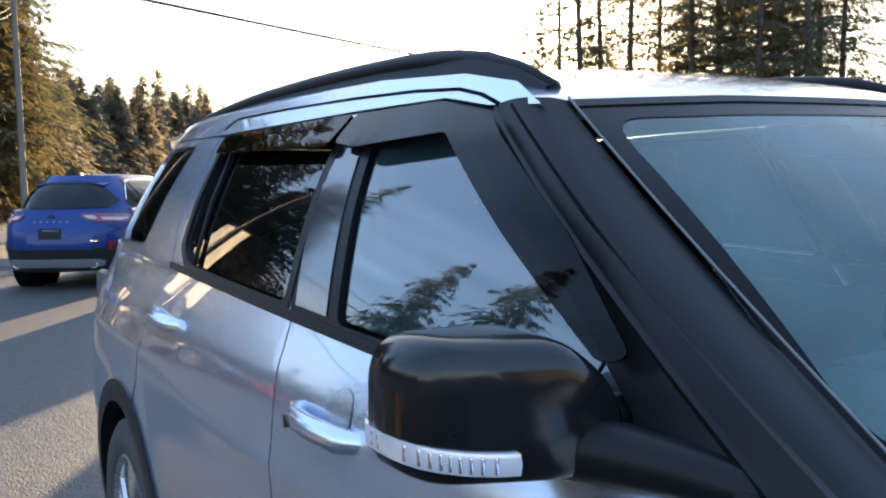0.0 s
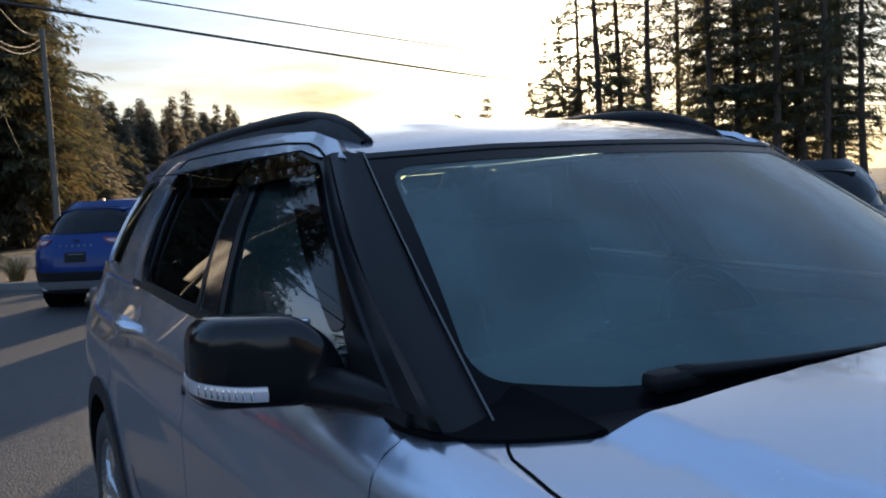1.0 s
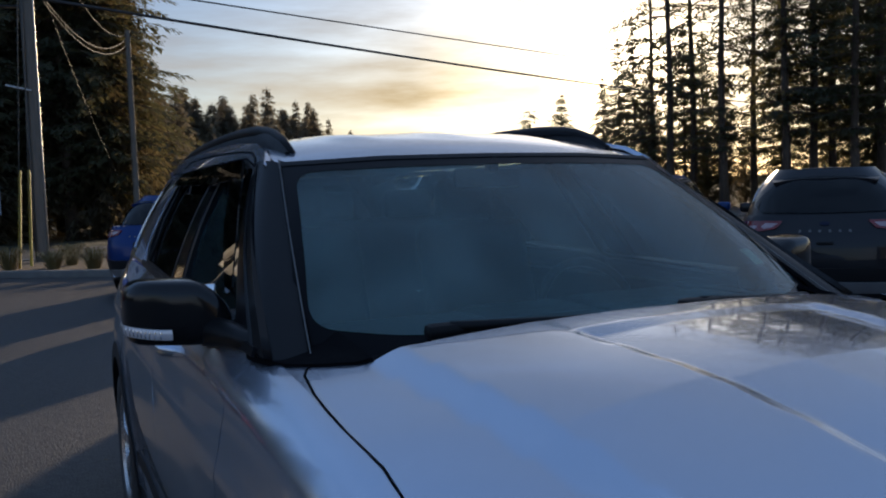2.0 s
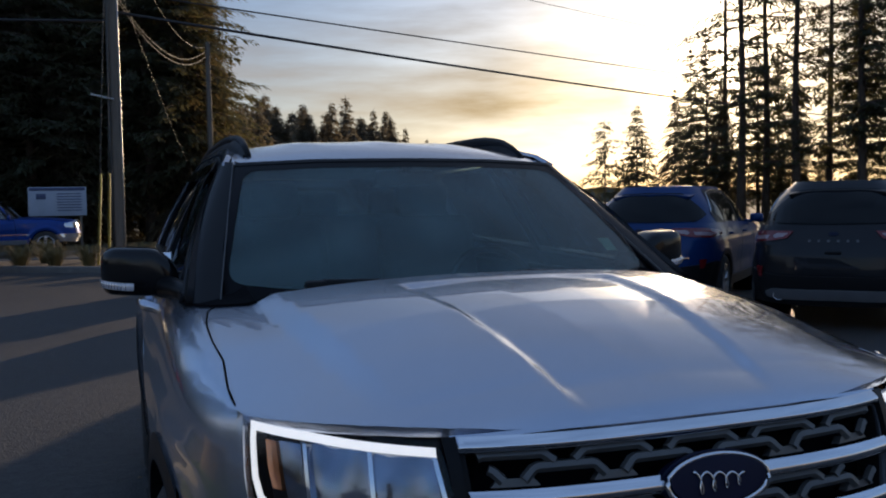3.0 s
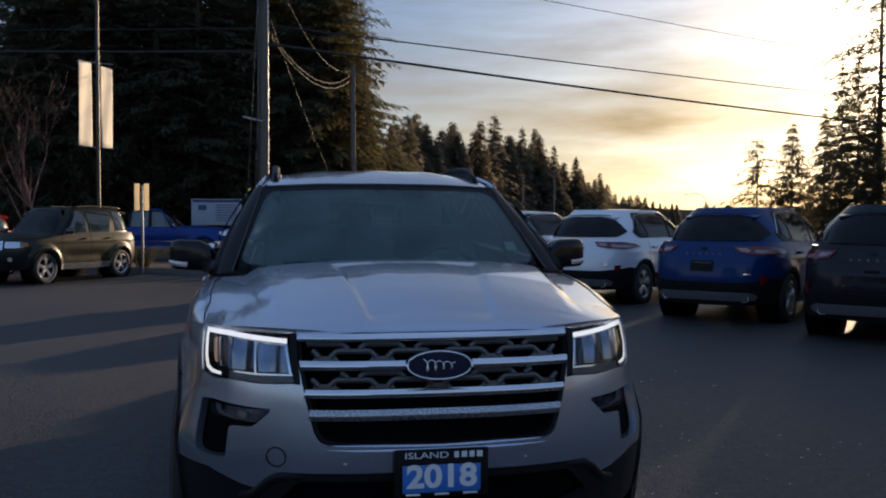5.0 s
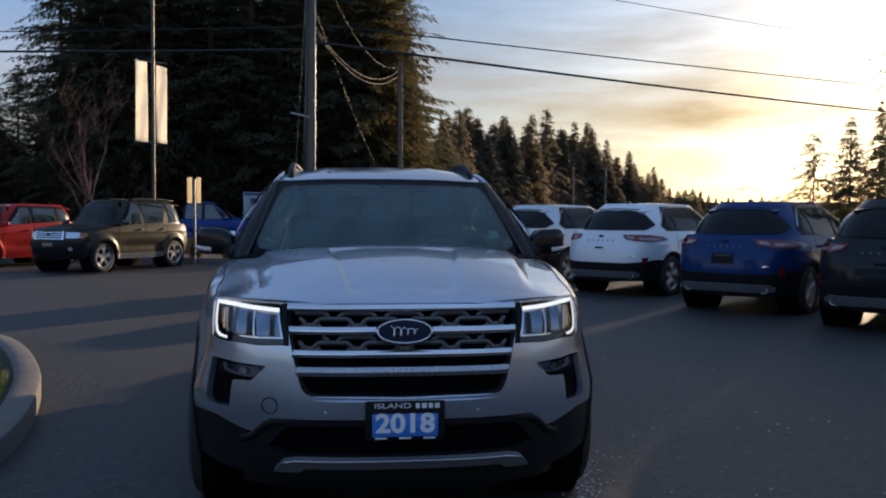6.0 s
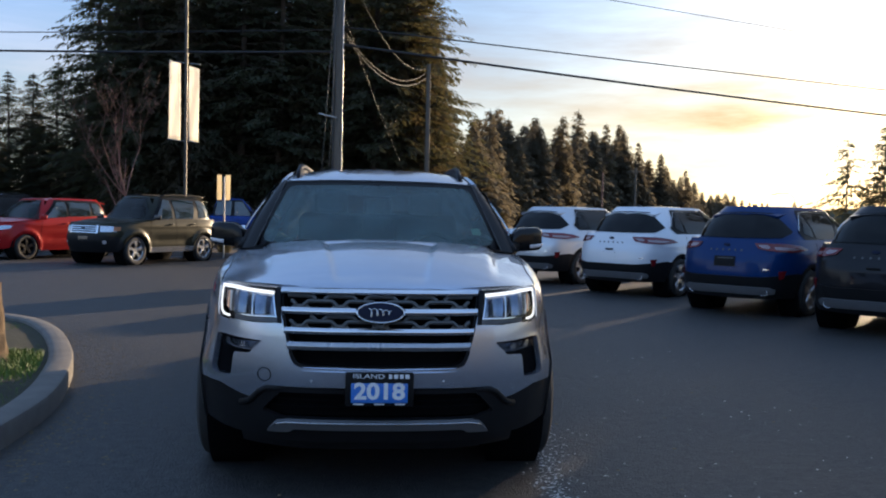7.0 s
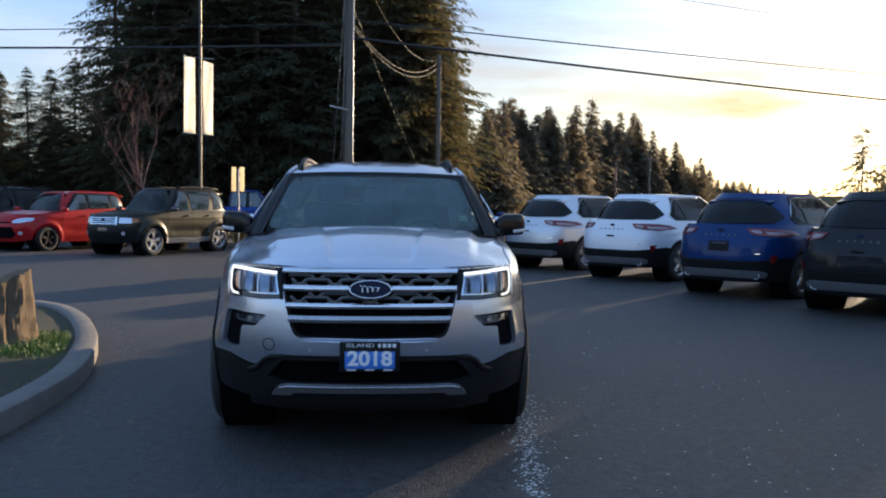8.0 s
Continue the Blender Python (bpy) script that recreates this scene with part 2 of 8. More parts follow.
M_REDLENS = material("red_lens", (0.20, 0.010, 0.013), 0.15, 0, 0.5, (0.13, 0.007, 0.009), 20, 0.6)
M_CLEARLENS = material("pale_lens", (0.62, 0.58, 0.60), 0.15, 0.2, 0.8, (0.5, 0.46, 0.48), 30, 0.6)
M_DRL = lit("daytime_lamp", (0.90, 0.97, 1.0), 0.42)
M_REVERSE = material("smoked_reverse_lens", (0.40, 0.29, 0.30), 0.14, 0.1, 0.6, (0.28, 0.19, 0.20), 30, 0.6)
M_BADGE = material("badge_blue", (0.003, 0.007, 0.030), 0.4, 0.0, 0.0, (0.002, 0.006, 0.024), 10, 0.5, 0.0, 60, 0.08, 0.05, 0, (1, 1, 1), 1.3)
M_PLATE = material("plate_blue", (0.02, 0.19, 0.62), 0.35, 0, 0.2, (0.018, 0.17, 0.56), 15, 0.6, 0.02, 200)
M_PALE = material("pale_print", (0.78, 0.80, 0.82), 0.45, 0, 0, (0.72, 0.74, 0.76), 15)
M_STICKER = material("paper_sticker", (0.55, 0.60, 0.42), 0.6, 0, 0, (0.48, 0.54, 0.38), 20)
M_WOODPOLE = material("weathered_pole_wood", (0.17, 0.14, 0.11), 0.85, 0, 0, (0.10, 0.085, 0.07), 3, 0.7, 0.4, 25, 0.1, 0.05, 0, (6, 6, 0.6))
M_CABLE = material("cable_black", (0.02, 0.02, 0.021), 0.6, 0, 0, (0.015, 0.015, 0.016), 5)
M_CABLEGREY = material("cable_grey", (0.075, 0.07, 0.06), 0.75, 0.0, 0, (0.05, 0.047, 0.042), 5)
M_GALV = material("galvanised_steel", (0.42, 0.42, 0.41), 0.45, 0.7, 0, (0.34, 0.34, 0.33), 12, 0.6, 0.05, 150)
M_POLE = material("bronze_painted_steel", (0.085, 0.075, 0.062), 0.42, 0.3, 0, (0.06, 0.053, 0.045), 10, 0.6, 0.04, 150)
M_YELLOW = material("yellow_guard", (0.50, 0.33, 0.03), 0.5, 0, 0, (0.5, 0.33, 0.02), 6)
M_BOARD = material("notice_board", (0.35, 0.40, 0.48), 0.6, 0, 0, (0.30, 0.35, 0.42), 3)
M_BOARDDARK = material("notice_print", (0.06, 0.08, 0.16), 0.6, 0, 0, (0.05, 0.07, 0.13), 4)
M_BARK = material("bark", (0.11, 0.075, 0.052), 0.9, 0, 0, (0.05, 0.036, 0.027), 4, 0.6, 0.6, 18, 0.08, 0.05, 0.2, (3, 3, 0.7))
M_TWIG = material("bare_twigs", (0.27, 0.13, 0.095), 0.75, 0, 0, (0.17, 0.085, 0.065), 6, 0.6, 0.2, 40)
M_KERB = material("kerb_concrete", (0.175, 0.163, 0.147), 0.9, 0, 0, (0.11, 0.104, 0.096), 5, 0.6, 0.35, 90)
M_RENDERED = material("grey_wall_render", (0.17, 0.17, 0.165), 0.9, 0, 0, (0.14, 0.14, 0.135), 2, 0.6, 0.2, 60)
M_SOIL = material("bark_mulch", (0.075, 0.052, 0.034), 0.95, 0, 0, (0.035, 0.026, 0.018), 12, 0.5, 0.9, 60)
M_TURF = material("turf_soil", (0.040, 0.042, 0.020), 0.95, 0, 0, (0.026, 0.024, 0.014), 5, 0.5, 0.9, 80)
M_GRASS = material("grass_blades", (0.11, 0.21, 0.022), 0.6, 0, 0, (0.05, 0.10, 0.015), 6, 0.6, 0.0, 30)
M_DRYGRASS = material("dry_ornamental_grass", (0.21, 0.145, 0.05), 0.8, 0, 0, (0.11, 0.09, 0.03), 3, 0.6, 0.0, 30)
M_STUMP = material("weathered_stump_wood", (0.25, 0.185, 0.12), 0.92, 0, 0, (0.11, 0.08, 0.055), 5, 0.8, 0.9, 22, 0.06, 0.05, 0, (8, 8, 0.8), 1.2)
M_HILL = material("far_wooded_hill", (0.10, 0.11, 0.085), 0.95, 0, 0, (0.07, 0.08, 0.06), 0.02, 0.6)
M_DEBRIS = material("leaf_debris", (0.22, 0.17, 0.10), 0.9, 0, 0, (0.10, 0.07, 0.045), 30)
M_CHIP = material("stone_chips", (0.24, 0.235, 0.23), 0.9, 0, 0, (0.12, 0.118, 0.115), 40)
M_SALT = material("pale_grit", (0.66, 0.65, 0.62), 0.9, 0, 0, (0.46, 0.45, 0.43), 30)


def cloth(name, color, through_color, fac=0.5, scale=3.0):
    """Thin cloth or plastic that lets light through from behind."""
    m = material(name, color, 0.8, 0, 0, tuple(c * (0.85 if scale > 1 else 0.5) for c in color), scale, 0.6, 0.0, 60, 0.08, 0.05, 0.0 if scale > 1 else 0.2)
    nd, ln = m.node_tree.nodes, m.node_tree.links
    tl = nd.new("ShaderNodeBsdfTranslucent")
    tl.inputs["Color"].default_value = (*through_color, 1)
    mx = nd.new("ShaderNodeMixShader")
    mx.inputs["Fac"].default_value = fac
    ln.new(nd["Principled BSDF"].outputs["BSDF"], mx.inputs[1])
    ln.new(tl.outputs["BSDF"], mx.inputs[2])
    ln.new(mx.outputs["Shader"], nd["Material Output"].inputs["Surface"])
    return m


M_BANNER = cloth("banner_cloth", (0.76, 0.74, 0.70), (0.90, 0.88, 0.82), 0.85)
M_SIGN = cloth("sign_board", (0.72, 0.66, 0.52), (0.85, 0.77, 0.60), 0.75)


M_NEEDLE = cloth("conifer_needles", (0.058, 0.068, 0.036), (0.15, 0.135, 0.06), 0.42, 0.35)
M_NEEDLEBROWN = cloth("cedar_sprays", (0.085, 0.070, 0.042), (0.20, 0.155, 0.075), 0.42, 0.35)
# far trees' needles: distance haze put into a paler colour
M_FARNEEDLE = cloth("far_needles_hazed", (0.11, 0.10, 0.072), (0.30, 0.25, 0.165), 0.45, 0.35)


def asphalt_material(name, base, patch, grit):
    m = bpy.data.materials.new(name)
    m.use_nodes = True
    nd, ln = m.node_tree.nodes, m.node_tree.links
    p = nd["Principled BSDF"]
    p.inputs["IOR"].default_value = 1.46
    tc = nd.new("ShaderNodeTexCoord")
    big = nd.new("ShaderNodeTexNoise")
    big.inputs["Scale"].default_value, big.inputs["Detail"].default_value = 0.45, 7.0
    fine = nd.new("ShaderNodeTexVoronoi")
    fine.inputs["Scale"].default_value = 85.0
    mid = nd.new("ShaderNodeTexNoise")
    mid.inputs["Scale"].default_value, mid.inputs["Detail"].default_value = 14.0, 8.0
    for n in (big, fine, mid):
        ln.new(tc.outputs["Object"], n.inputs["Vector"])
    r1 = nd.new("ShaderNodeValToRGB")
    r1.color_ramp.elements[0].position, r1.color_ramp.elements[0].color = 0.35, (*base, 1)
    r1.color_ramp.elements[1].position, r1.color_ramp.elements[1].color = 0.68, (*patch, 1)
    ln.new(big.outputs["Fac"], r1.inputs["Fac"])
    r2 = nd.new("ShaderNodeValToRGB")
    r2.color_ramp.elements[0].position, r2.color_ramp.elements[0].color = 0.1, (1, 1, 1, 1)
    r2.color_ramp.elements[1].position, r2.color_ramp.elements[1].color = 0.38, (0, 0, 0, 1)
    ln.new(fine.outputs["Distance"], r2.inputs["Fac"])
    mul = nd.new("ShaderNodeMath")
    mul.operation = "MULTIPLY"
    ln.new(r2.outputs["Color"], mul.inputs[0])
    ln.new(mid.outputs["Fac"], mul.inputs[1])
    mx = nd.new("ShaderNodeMixRGB")
    mx.inputs["Color2"].default_value = (*grit, 1)
    ln.new(mul.outputs["Value"], mx.inputs["Fac"])
    speck = nd.new("ShaderNodeTexNoise")
    speck.inputs["Scale"].default_value, speck.inputs["Detail"].default_value = 48.0, 5.0
    ln.new(tc.outputs["Object"], speck.inputs["Vector"])
    both = nd.new("ShaderNodeMath")
    ln.new(mid.outputs["Fac"], both.inputs[0])
    ln.new(speck.outputs["Fac"], both.inputs[1])
    vary = nd.new("ShaderNodeMapRange")
    vary.inputs["From Min"].default_value, vary.inputs["From Max"].default_value = 0.75, 1.25
    vary.inputs["To Min"].default_value, vary.inputs["To Max"].default_value = 0.45, 1.6
    ln.new(both.outputs["Value"], vary.inputs["Value"])
    tone = nd.new("ShaderNodeVectorMath")
    tone.operation = "SCALE"
    ln.new(r1.outputs["Color"], tone.inputs[0])
    ln.new(vary.outputs["Result"], tone.inputs["Scale"])
    ln.new(tone.outputs["Vector"], mx.inputs["Color1"])
    ln.new(mx.outputs["Color"], p.inputs["Base Color"])
    rr = nd.new("ShaderNodeMapRange")
    rr.inputs["To Min"].default_value, rr.inputs["To Max"].default_value = 0.50, 0.70
    ln.new(big.outputs["Fac"], rr.inputs["Value"])
    ln.new(rr.outputs["Result"], p.inputs["Roughness"])
    b = nd.new("ShaderNodeBump")
    b.inputs["Strength"].default_value, b.inputs["Distance"].default_value = 0.8, 0.006
    add = nd.new("ShaderNodeMath")
    ln.new(fine.outputs["Distance"], add.inputs[0])
    ln.new(mid.outputs["Fac"], add.inputs[1])
    ln.new(add.outputs["Value"], b.inputs["Height"])
    ln.new(b.outputs["Normal"], p.inputs["Normal"])
    return m


M_ASPHALT = asphalt_material("asphalt", (0.024, 0.0232, 0.0228), (0.036, 0.0345, 0.0335), (0.15, 0.142, 0.132))
M_ROAD = asphalt_material("road_asphalt", (0.058, 0.056, 0.054), (0.078, 0.075, 0.072), (0.17, 0.16, 0.15))


# ---- mesh tools ----
def thing(name, label, category, group="", kind=""):
    ob = new(name)
    ob.empty_display_size = 0.2
    return tagged(ob, label, category, group, kind)


def mesh_part(name, verts, faces, mt, parent=None, label="", smooth=True, sharp=None):
    me = bpy.data.meshes.new(name)
    me.from_pydata([tuple(v) for v in verts], [], faces)
    me.materials.append(mt)
    if smooth:
        me.polygons.foreach_set("use_smooth", [True] * len(me.polygons))
    if sharp is not None:
        me.set_sharp_from_angle(angle=radians(sharp))
    me.update()
    ob = new(name, me)
    if parent is not None:
        ob.parent = parent
    if label:
        ob["label"] = label
    return ob


def part(name, bm, mt, parent=None, label="", sharp=35):
    me = bpy.data.meshes.new(name)
    bm.to_mesh(me)
    bm.free()
    me.materials.append(mt)
    me.polygons.foreach_set("use_smooth", [True] * len(me.polygons))
    me.set_sharp_from_angle(angle=radians(sharp))
    ob = new(name, me)
    if parent is not None:
        ob.parent = parent
    if label:
        ob["label"] = label
    return ob


def box(bm, cx, cy, cz, sx, sy, sz, bevel=0.01, m=None, seg=2):
    """A bevelled block, joined into bm."""
    made = bmesh.ops.create_cube(bm, size=1.0, matrix=(m or Matrix()) @ Matrix.LocRotScale((cx, cy, cz), None, (sx, sy, sz)))
    if bevel:
        edges = list({e for v in made["verts"] for e in v.link_edges})
        bmesh.ops.bevel(bm, geom=edges, offset=min(bevel, 0.45 * min(sx, sy, sz)), segments=seg, affect="EDGES", profile=0.5)
    return bm


def tube(points, radius, sides=8, caps=True, flat=1.0):
    """Vertices and faces of a tube along points; radius may be one number or one for each point."""
    pts = [Vector(p) for p in points]
    rs = [radius] * len(pts) if isinstance(radius, (int, float)) else radius
    verts, faces = [], []
    for i, p in enumerate(pts):
        d = (pts[min(i + 1, len(pts) - 1)] - pts[max(i - 1, 0)]).normalized()
        up = Vector((0, 0, 1)) if abs(d.z) < 0.9 else Vector((1, 0, 0))
        a = d.cross(up).normalized()
        b = a.cross(d).normalized()
        for k in range(sides):
            th = 2 * math.pi * k / sides
            verts.append(p + a * (rs[i] * math.cos(th)) + b * (rs[i] * flat * math.sin(th)))
    for i in range(len(pts) - 1):
        for k in range(sides):
            k2 = (k + 1) % sides
            faces.append((i * sides + k, i * sides + k2, (i + 1) * sides + k2, (i + 1) * sides + k))
    if caps:
        faces.append(tuple(range(sides))[::-1])
        faces.append(tuple((len(pts) - 1) * sides + k for k in range(sides)))
    return verts, faces


def join(lists):
    verts, faces = [], []
    for v, f in lists:
        o = len(verts)
        verts += list(v)
        faces += [tuple(i + o for i in q) for q in f]
    return verts, faces


def lathe(profile, n=32, axis="x"):
    """Turns (radius, along) points about an axis."""
    verts, faces = [], []
    for r, h in profile:
        for k in range(n):
            th = 2 * math.pi * k / n
            c, s = r * math.cos(th), r * math.sin(th)
            verts.append((h, c, s) if axis == "x" else (c, h, s) if axis == "y" else (c, s, h))
    for i in range(len(profile) - 1):
        for k in range(n):
            k2 = (k + 1) % n
            faces.append((i * n + k, i * n + k2, (i + 1) * n + k2, (i + 1) * n + k))
    return verts, faces


def spline(xs, ys):
    """A smooth curve through points that does not overshoot."""
    xs, ys = np.array(xs, float), np.array(ys, float)
    d = np.diff(ys) / np.diff(xs)
    m = np.zeros(len(xs))
    m[0], m[-1] = d[0], d[-1]
    for i in range(1, len(xs) - 1):
        m[i] = 0 if d[i - 1] * d[i] <= 0 else 2 * d[i - 1] * d[i] / (d[i - 1] + d[i])

    def f(x):
        x = np.clip(np.asarray(x, float), xs[0], xs[-1])
        i = np.clip(np.searchsorted(xs, x) - 1, 0, len(xs) - 2)
        h = xs[i + 1] - xs[i]
        t = (x - xs[i]) / h
        return ((2 * t**3 - 3 * t**2 + 1) * ys[i] + (t**3 - 2 * t**2 + t) * h * m[i]
                + (-2 * t**3 + 3 * t**2) * ys[i + 1] + (t**3 - t**2) * h * m[i + 1])
    return f


def rounded(poly, r, seg=4):
    """The polygon with its corners rounded off."""
    out = []
    n = len(poly)
    for i in range(n):
        p, a, b = (np.array(poly[j % n], float) for j in (i, i - 1, i + 1))
        la, lb = np.linalg.norm(a - p), np.linalg.norm(b - p)
        ra, rb = min(r, 0.45 * la), min(r, 0.45 * lb)
        q0, q1 = p + (a - p) / la * ra, p + (b - p) / lb * rb
        for k in range(seg + 1):
            t = k / seg
            out.append(tuple((1 - t) ** 2 * q0 + 2 * t * (1 - t) * p + t * t * q1))
    return out


def densify(poly, step):
    out = []
    n = len(poly)
    for i in range(n):
        a, b = np.array(poly[i], float), np.array(poly[(i + 1) % n], float)
        k = max(1, int(math.ceil(np.linalg.norm(b - a) / step)))
        out += [tuple(a + (b - a) * j / k) for j in range(k)]
    clean = [out[0]]
    for p in out[1:]:
        if math.dist(p, clean[-1]) > 1e-4:
            clean.append(p)
    if math.dist(clean[0], clean[-1]) < 1e-4:
        clean.pop()
    return clean


def inside(pts, poly):
    x, y = pts[:, 0], pts[:, 1]
    res = np.zeros(len(pts), bool)
    px, py = np.array(poly).T
    j = len(poly) - 1
    for i in range(len(poly)):
        hit = ((py[i] > y) != (py[j] > y))
        with np.errstate(divide="ignore", invalid="ignore"):
            xx = (px[j] - px[i]) * (y - py[i]) / (py[j] - py[i] + 1e-12) + px[i]
        res ^= hit & (x < xx)
        j = i
    return res


def panel(name, poly, fn, mt, parent, out, step=0.05, lift=0.0, depth=0.014, holes=(), label=""):
    """A skin panel: a flat outline with holes, filled with a fine net, laid on the surface fn(a, b), its rim turned inwards.
    out: a place inside the body, or a direction, to tell outside from inside."""
    loops = [densify(poly, step * 0.8)] + [densify(h, step * 0.8) for h in holes]
    pts, edges = [], []
    for lp in loops:
        o = len(pts)
        pts += lp
        edges += [(o + i, o + (i + 1) % len(lp)) for i in range(len(lp))]
    arr = np.array(pts)
    lo, hi = arr.min(0), arr.max(0)
    ga, gb = np.meshgrid(np.arange(lo[0] + step / 2, hi[0], step), np.arange(lo[1] + step / 2, hi[1], step))
    grid = np.stack([ga.ravel(), gb.ravel()], 1)
    if len(grid):
        ok = inside(grid, loops[0])
        for h in loops[1:]:
            ok &= ~inside(grid, h)
        grid = grid[ok]
    if len(grid):
        dist = np.sqrt(((grid[:, None, :] - arr[None, :, :]) ** 2).sum(2)).min(1)
        grid = grid[dist > step * 0.45]
    allp = [Vector(p) for p in pts] + [Vector(p) for p in grid]
    vs, _, fs, _, _, _ = geometry.delaunay_2d_cdt(allp, edges, [], 0, 1e-7)
    v2 = np.array([tuple(v) for v in vs])
    tri = np.array([f for f in fs if len(f) == 3])
    cen = v2[tri].mean(1)
    ok = inside(cen, loops[0])
    for h in loops[1:]:
        ok &= ~inside(cen, h)
    tri = tri[ok]
    e = 1e-3
    a, b = v2[:, 0], v2[:, 1]
    P = fn(a, b)
    nrm = np.cross(fn(a + e, b) - fn(a - e, b), fn(a, b + e) - fn(a, b - e))
    nrm /= np.linalg.norm(nrm, axis=1)[:, None] + 1e-12
    out = np.array(out, float)
    toward = (P - out) if abs(np.linalg.norm(out) - 1) > 1e-6 else np.tile(out, (len(P), 1))
    sgn = 1.0 if (nrm * toward).sum() > 0 else -1.0
    nrm *= sgn
    area = ((v2[tri[:, 1]] - v2[tri[:, 0]])[:, 0] * (v2[tri[:, 2]] - v2[tri[:, 0]])[:, 1]
            - (v2[tri[:, 1]] - v2[tri[:, 0]])[:, 1] * (v2[tri[:, 2]] - v2[tri[:, 0]])[:, 0])
    flip = (area * sgn) < 0
    tri[flip] = tri[flip][:, ::-1]
    used = {}
    for t in tri:
        for i in range(3):
            k = (int(t[i]), int(t[(i + 1) % 3]))
            used[k] = used.get(k, 0) + 1
    rim = [k for k in used if (k[1], k[0]) not in used]
    top = P + nrm * lift
    verts = [tuple(v) for v in top]
    faces = [tuple(int(i) for i in t) for t in tri]
    if depth:
        low = {}
        for k in rim:
            for i in k:
                if i not in low:
                    low[i] = len(verts)
                    verts.append(tuple(top[i] - nrm[i] * depth))
        for i, j in rim:
            faces.append((j, i, low[i], low[j]))
    me = bpy.data.meshes.new(name)
    me.from_pydata(verts, [], faces)
    me.materials.append(mt)
    me.polygons.foreach_set("use_smooth", [True] * len(me.polygons))
    me.update()
    # the surface's own normals on the skin, plain ones on the turned rim
    split = [tuple(nrm[i]) for t in tri for i in t] + [(0.0, 0.0, 0.0)] * (4 * (len(faces) - len(tri)))
    if depth:
        rset = {tuple(sorted(k)) for k in rim}
        for ed in me.edges:
            if tuple(sorted(ed.vertices)) in rset:
                ed.use_edge_sharp = True
    me.normals_split_custom_set(split)
    ob = new(name, me)
    ob.parent = parent
    if label:
        ob["label"] = label
    return ob


class Shell:
    """A car's skin below the belt or above it: a rounded plan outline that changes with height.
    s runs along the outline from the front's middle round the corner to the rear's middle; the sign tells the side."""

    def __init__(self, W, yf, yr, yc, front, rear, bow=0.0, extra=None):
        self.W, self.yf, self.yr, self.yc, self.bow, self.extra = W, yf, yr, yc, bow, extra
        t = np.linspace(0, math.pi / 2, 240)
        cx1, k1 = np.sin(t) ** (2 / front[0]), -np.cos(t) ** (2 / front[1])
        cx2, k2 = np.cos(t) ** (2 / rear[0]), np.sin(t) ** (2 / rear[1])
        self.CX, self.K = np.concatenate([cx1, cx2[1:]]), np.concatenate([k1, k2[1:]])
        zr = 0.7
        self.w0 = float(W(zr))
        Y = np.where(self.K < 0, yc + self.K * (yc - float(yf(zr))), yc + self.K * (float(yr(zr)) - yc))
        X = self.CX * self.w0
        self.S = np.concatenate([[0], np.cumsum(np.hypot(np.diff(X), np.diff(Y)))])
        self.Y, self.half = Y, 240

    def sx(self, x):
        return float(np.sign(x) * np.interp(abs(x) / self.w0, self.CX[:240], self.S[:240]))

    def rx(self, x):
        a = np.interp(abs(x) / self.w0, self.CX[239:][::-1], self.S[239:][::-1])
        return float((1 if x >= 0 else -1) * a)

    def sy(self, y):
        return float(np.interp(y, self.Y, self.S))

    def band(self, s, z):
        s, z = np.asarray(s, float), np.asarray(z, float)
        sg = np.where(s < 0, -1.0, 1.0)
        a = np.abs(s)
        cx, k = np.interp(a, self.S, self.CX), np.interp(a, self.S, self.K)
        cx = np.where(a > self.S[-1], -(a - self.S[-1]), cx)
        y = self.yc + np.where(k < 0, k * (self.yc - self.yf(z)), k * (self.yr(z) - self.yc))
        x = self.W(z) * cx * (1 - self.bow * (y - self.yc) ** 2)
        if self.extra is not None:
            x = self.extra(x, y, z)
        return np.stack([sg * x, y, z + 0 * x], -1)

    def lay(self, pts, sg=1, step=0.05):
        """Side outlines given by true y and z, laid on the outline."""
        out = []
        for y, z in densify(pts, step):
            k = (y - self.yc) / ((self.yc - float(self.yf(z))) if y < self.yc else (float(self.yr(z)) - self.yc))
            out.append((sg * float(np.interp(np.clip(k, -1, 1), self.K, self.S)), z))
        return out

    def front(self, pts):
        return [(self.sx(x), z) for x, z in pts]

    def side(self, pts, sg=1):
        q = [(sg * self.sy(y), z) for y, z in pts]
        return q

    def back(self, pts):
        """Rear outlines, measured from the rear's middle."""
        return [((self.S[-1] - abs(self.rx(x))) * (1 if x >= 0 else -1), z) for x, z in pts]

    def rear_band(self, q, z):
        q = np.asarray(q, float)
        return self.band(np.where(q < 0, -1.0, 1.0) * (self.S[-1] - np.abs(q)), z)


def arc(cy, cz, r, a0, a1, n=14):
    return [(cy + r * math.cos(radians(a0 + (a1 - a0) * i / n)), cz + r * math.sin(radians(a0 + (a1 - a0) * i / n))) for i in range(n + 1)]


def mirrored(half):
    """A left and right outline from its right half, listed from the top middle down to the bottom middle."""
    return list(half) + [(-x, z) for x, z in reversed(half) if abs(x) > 1e-6]


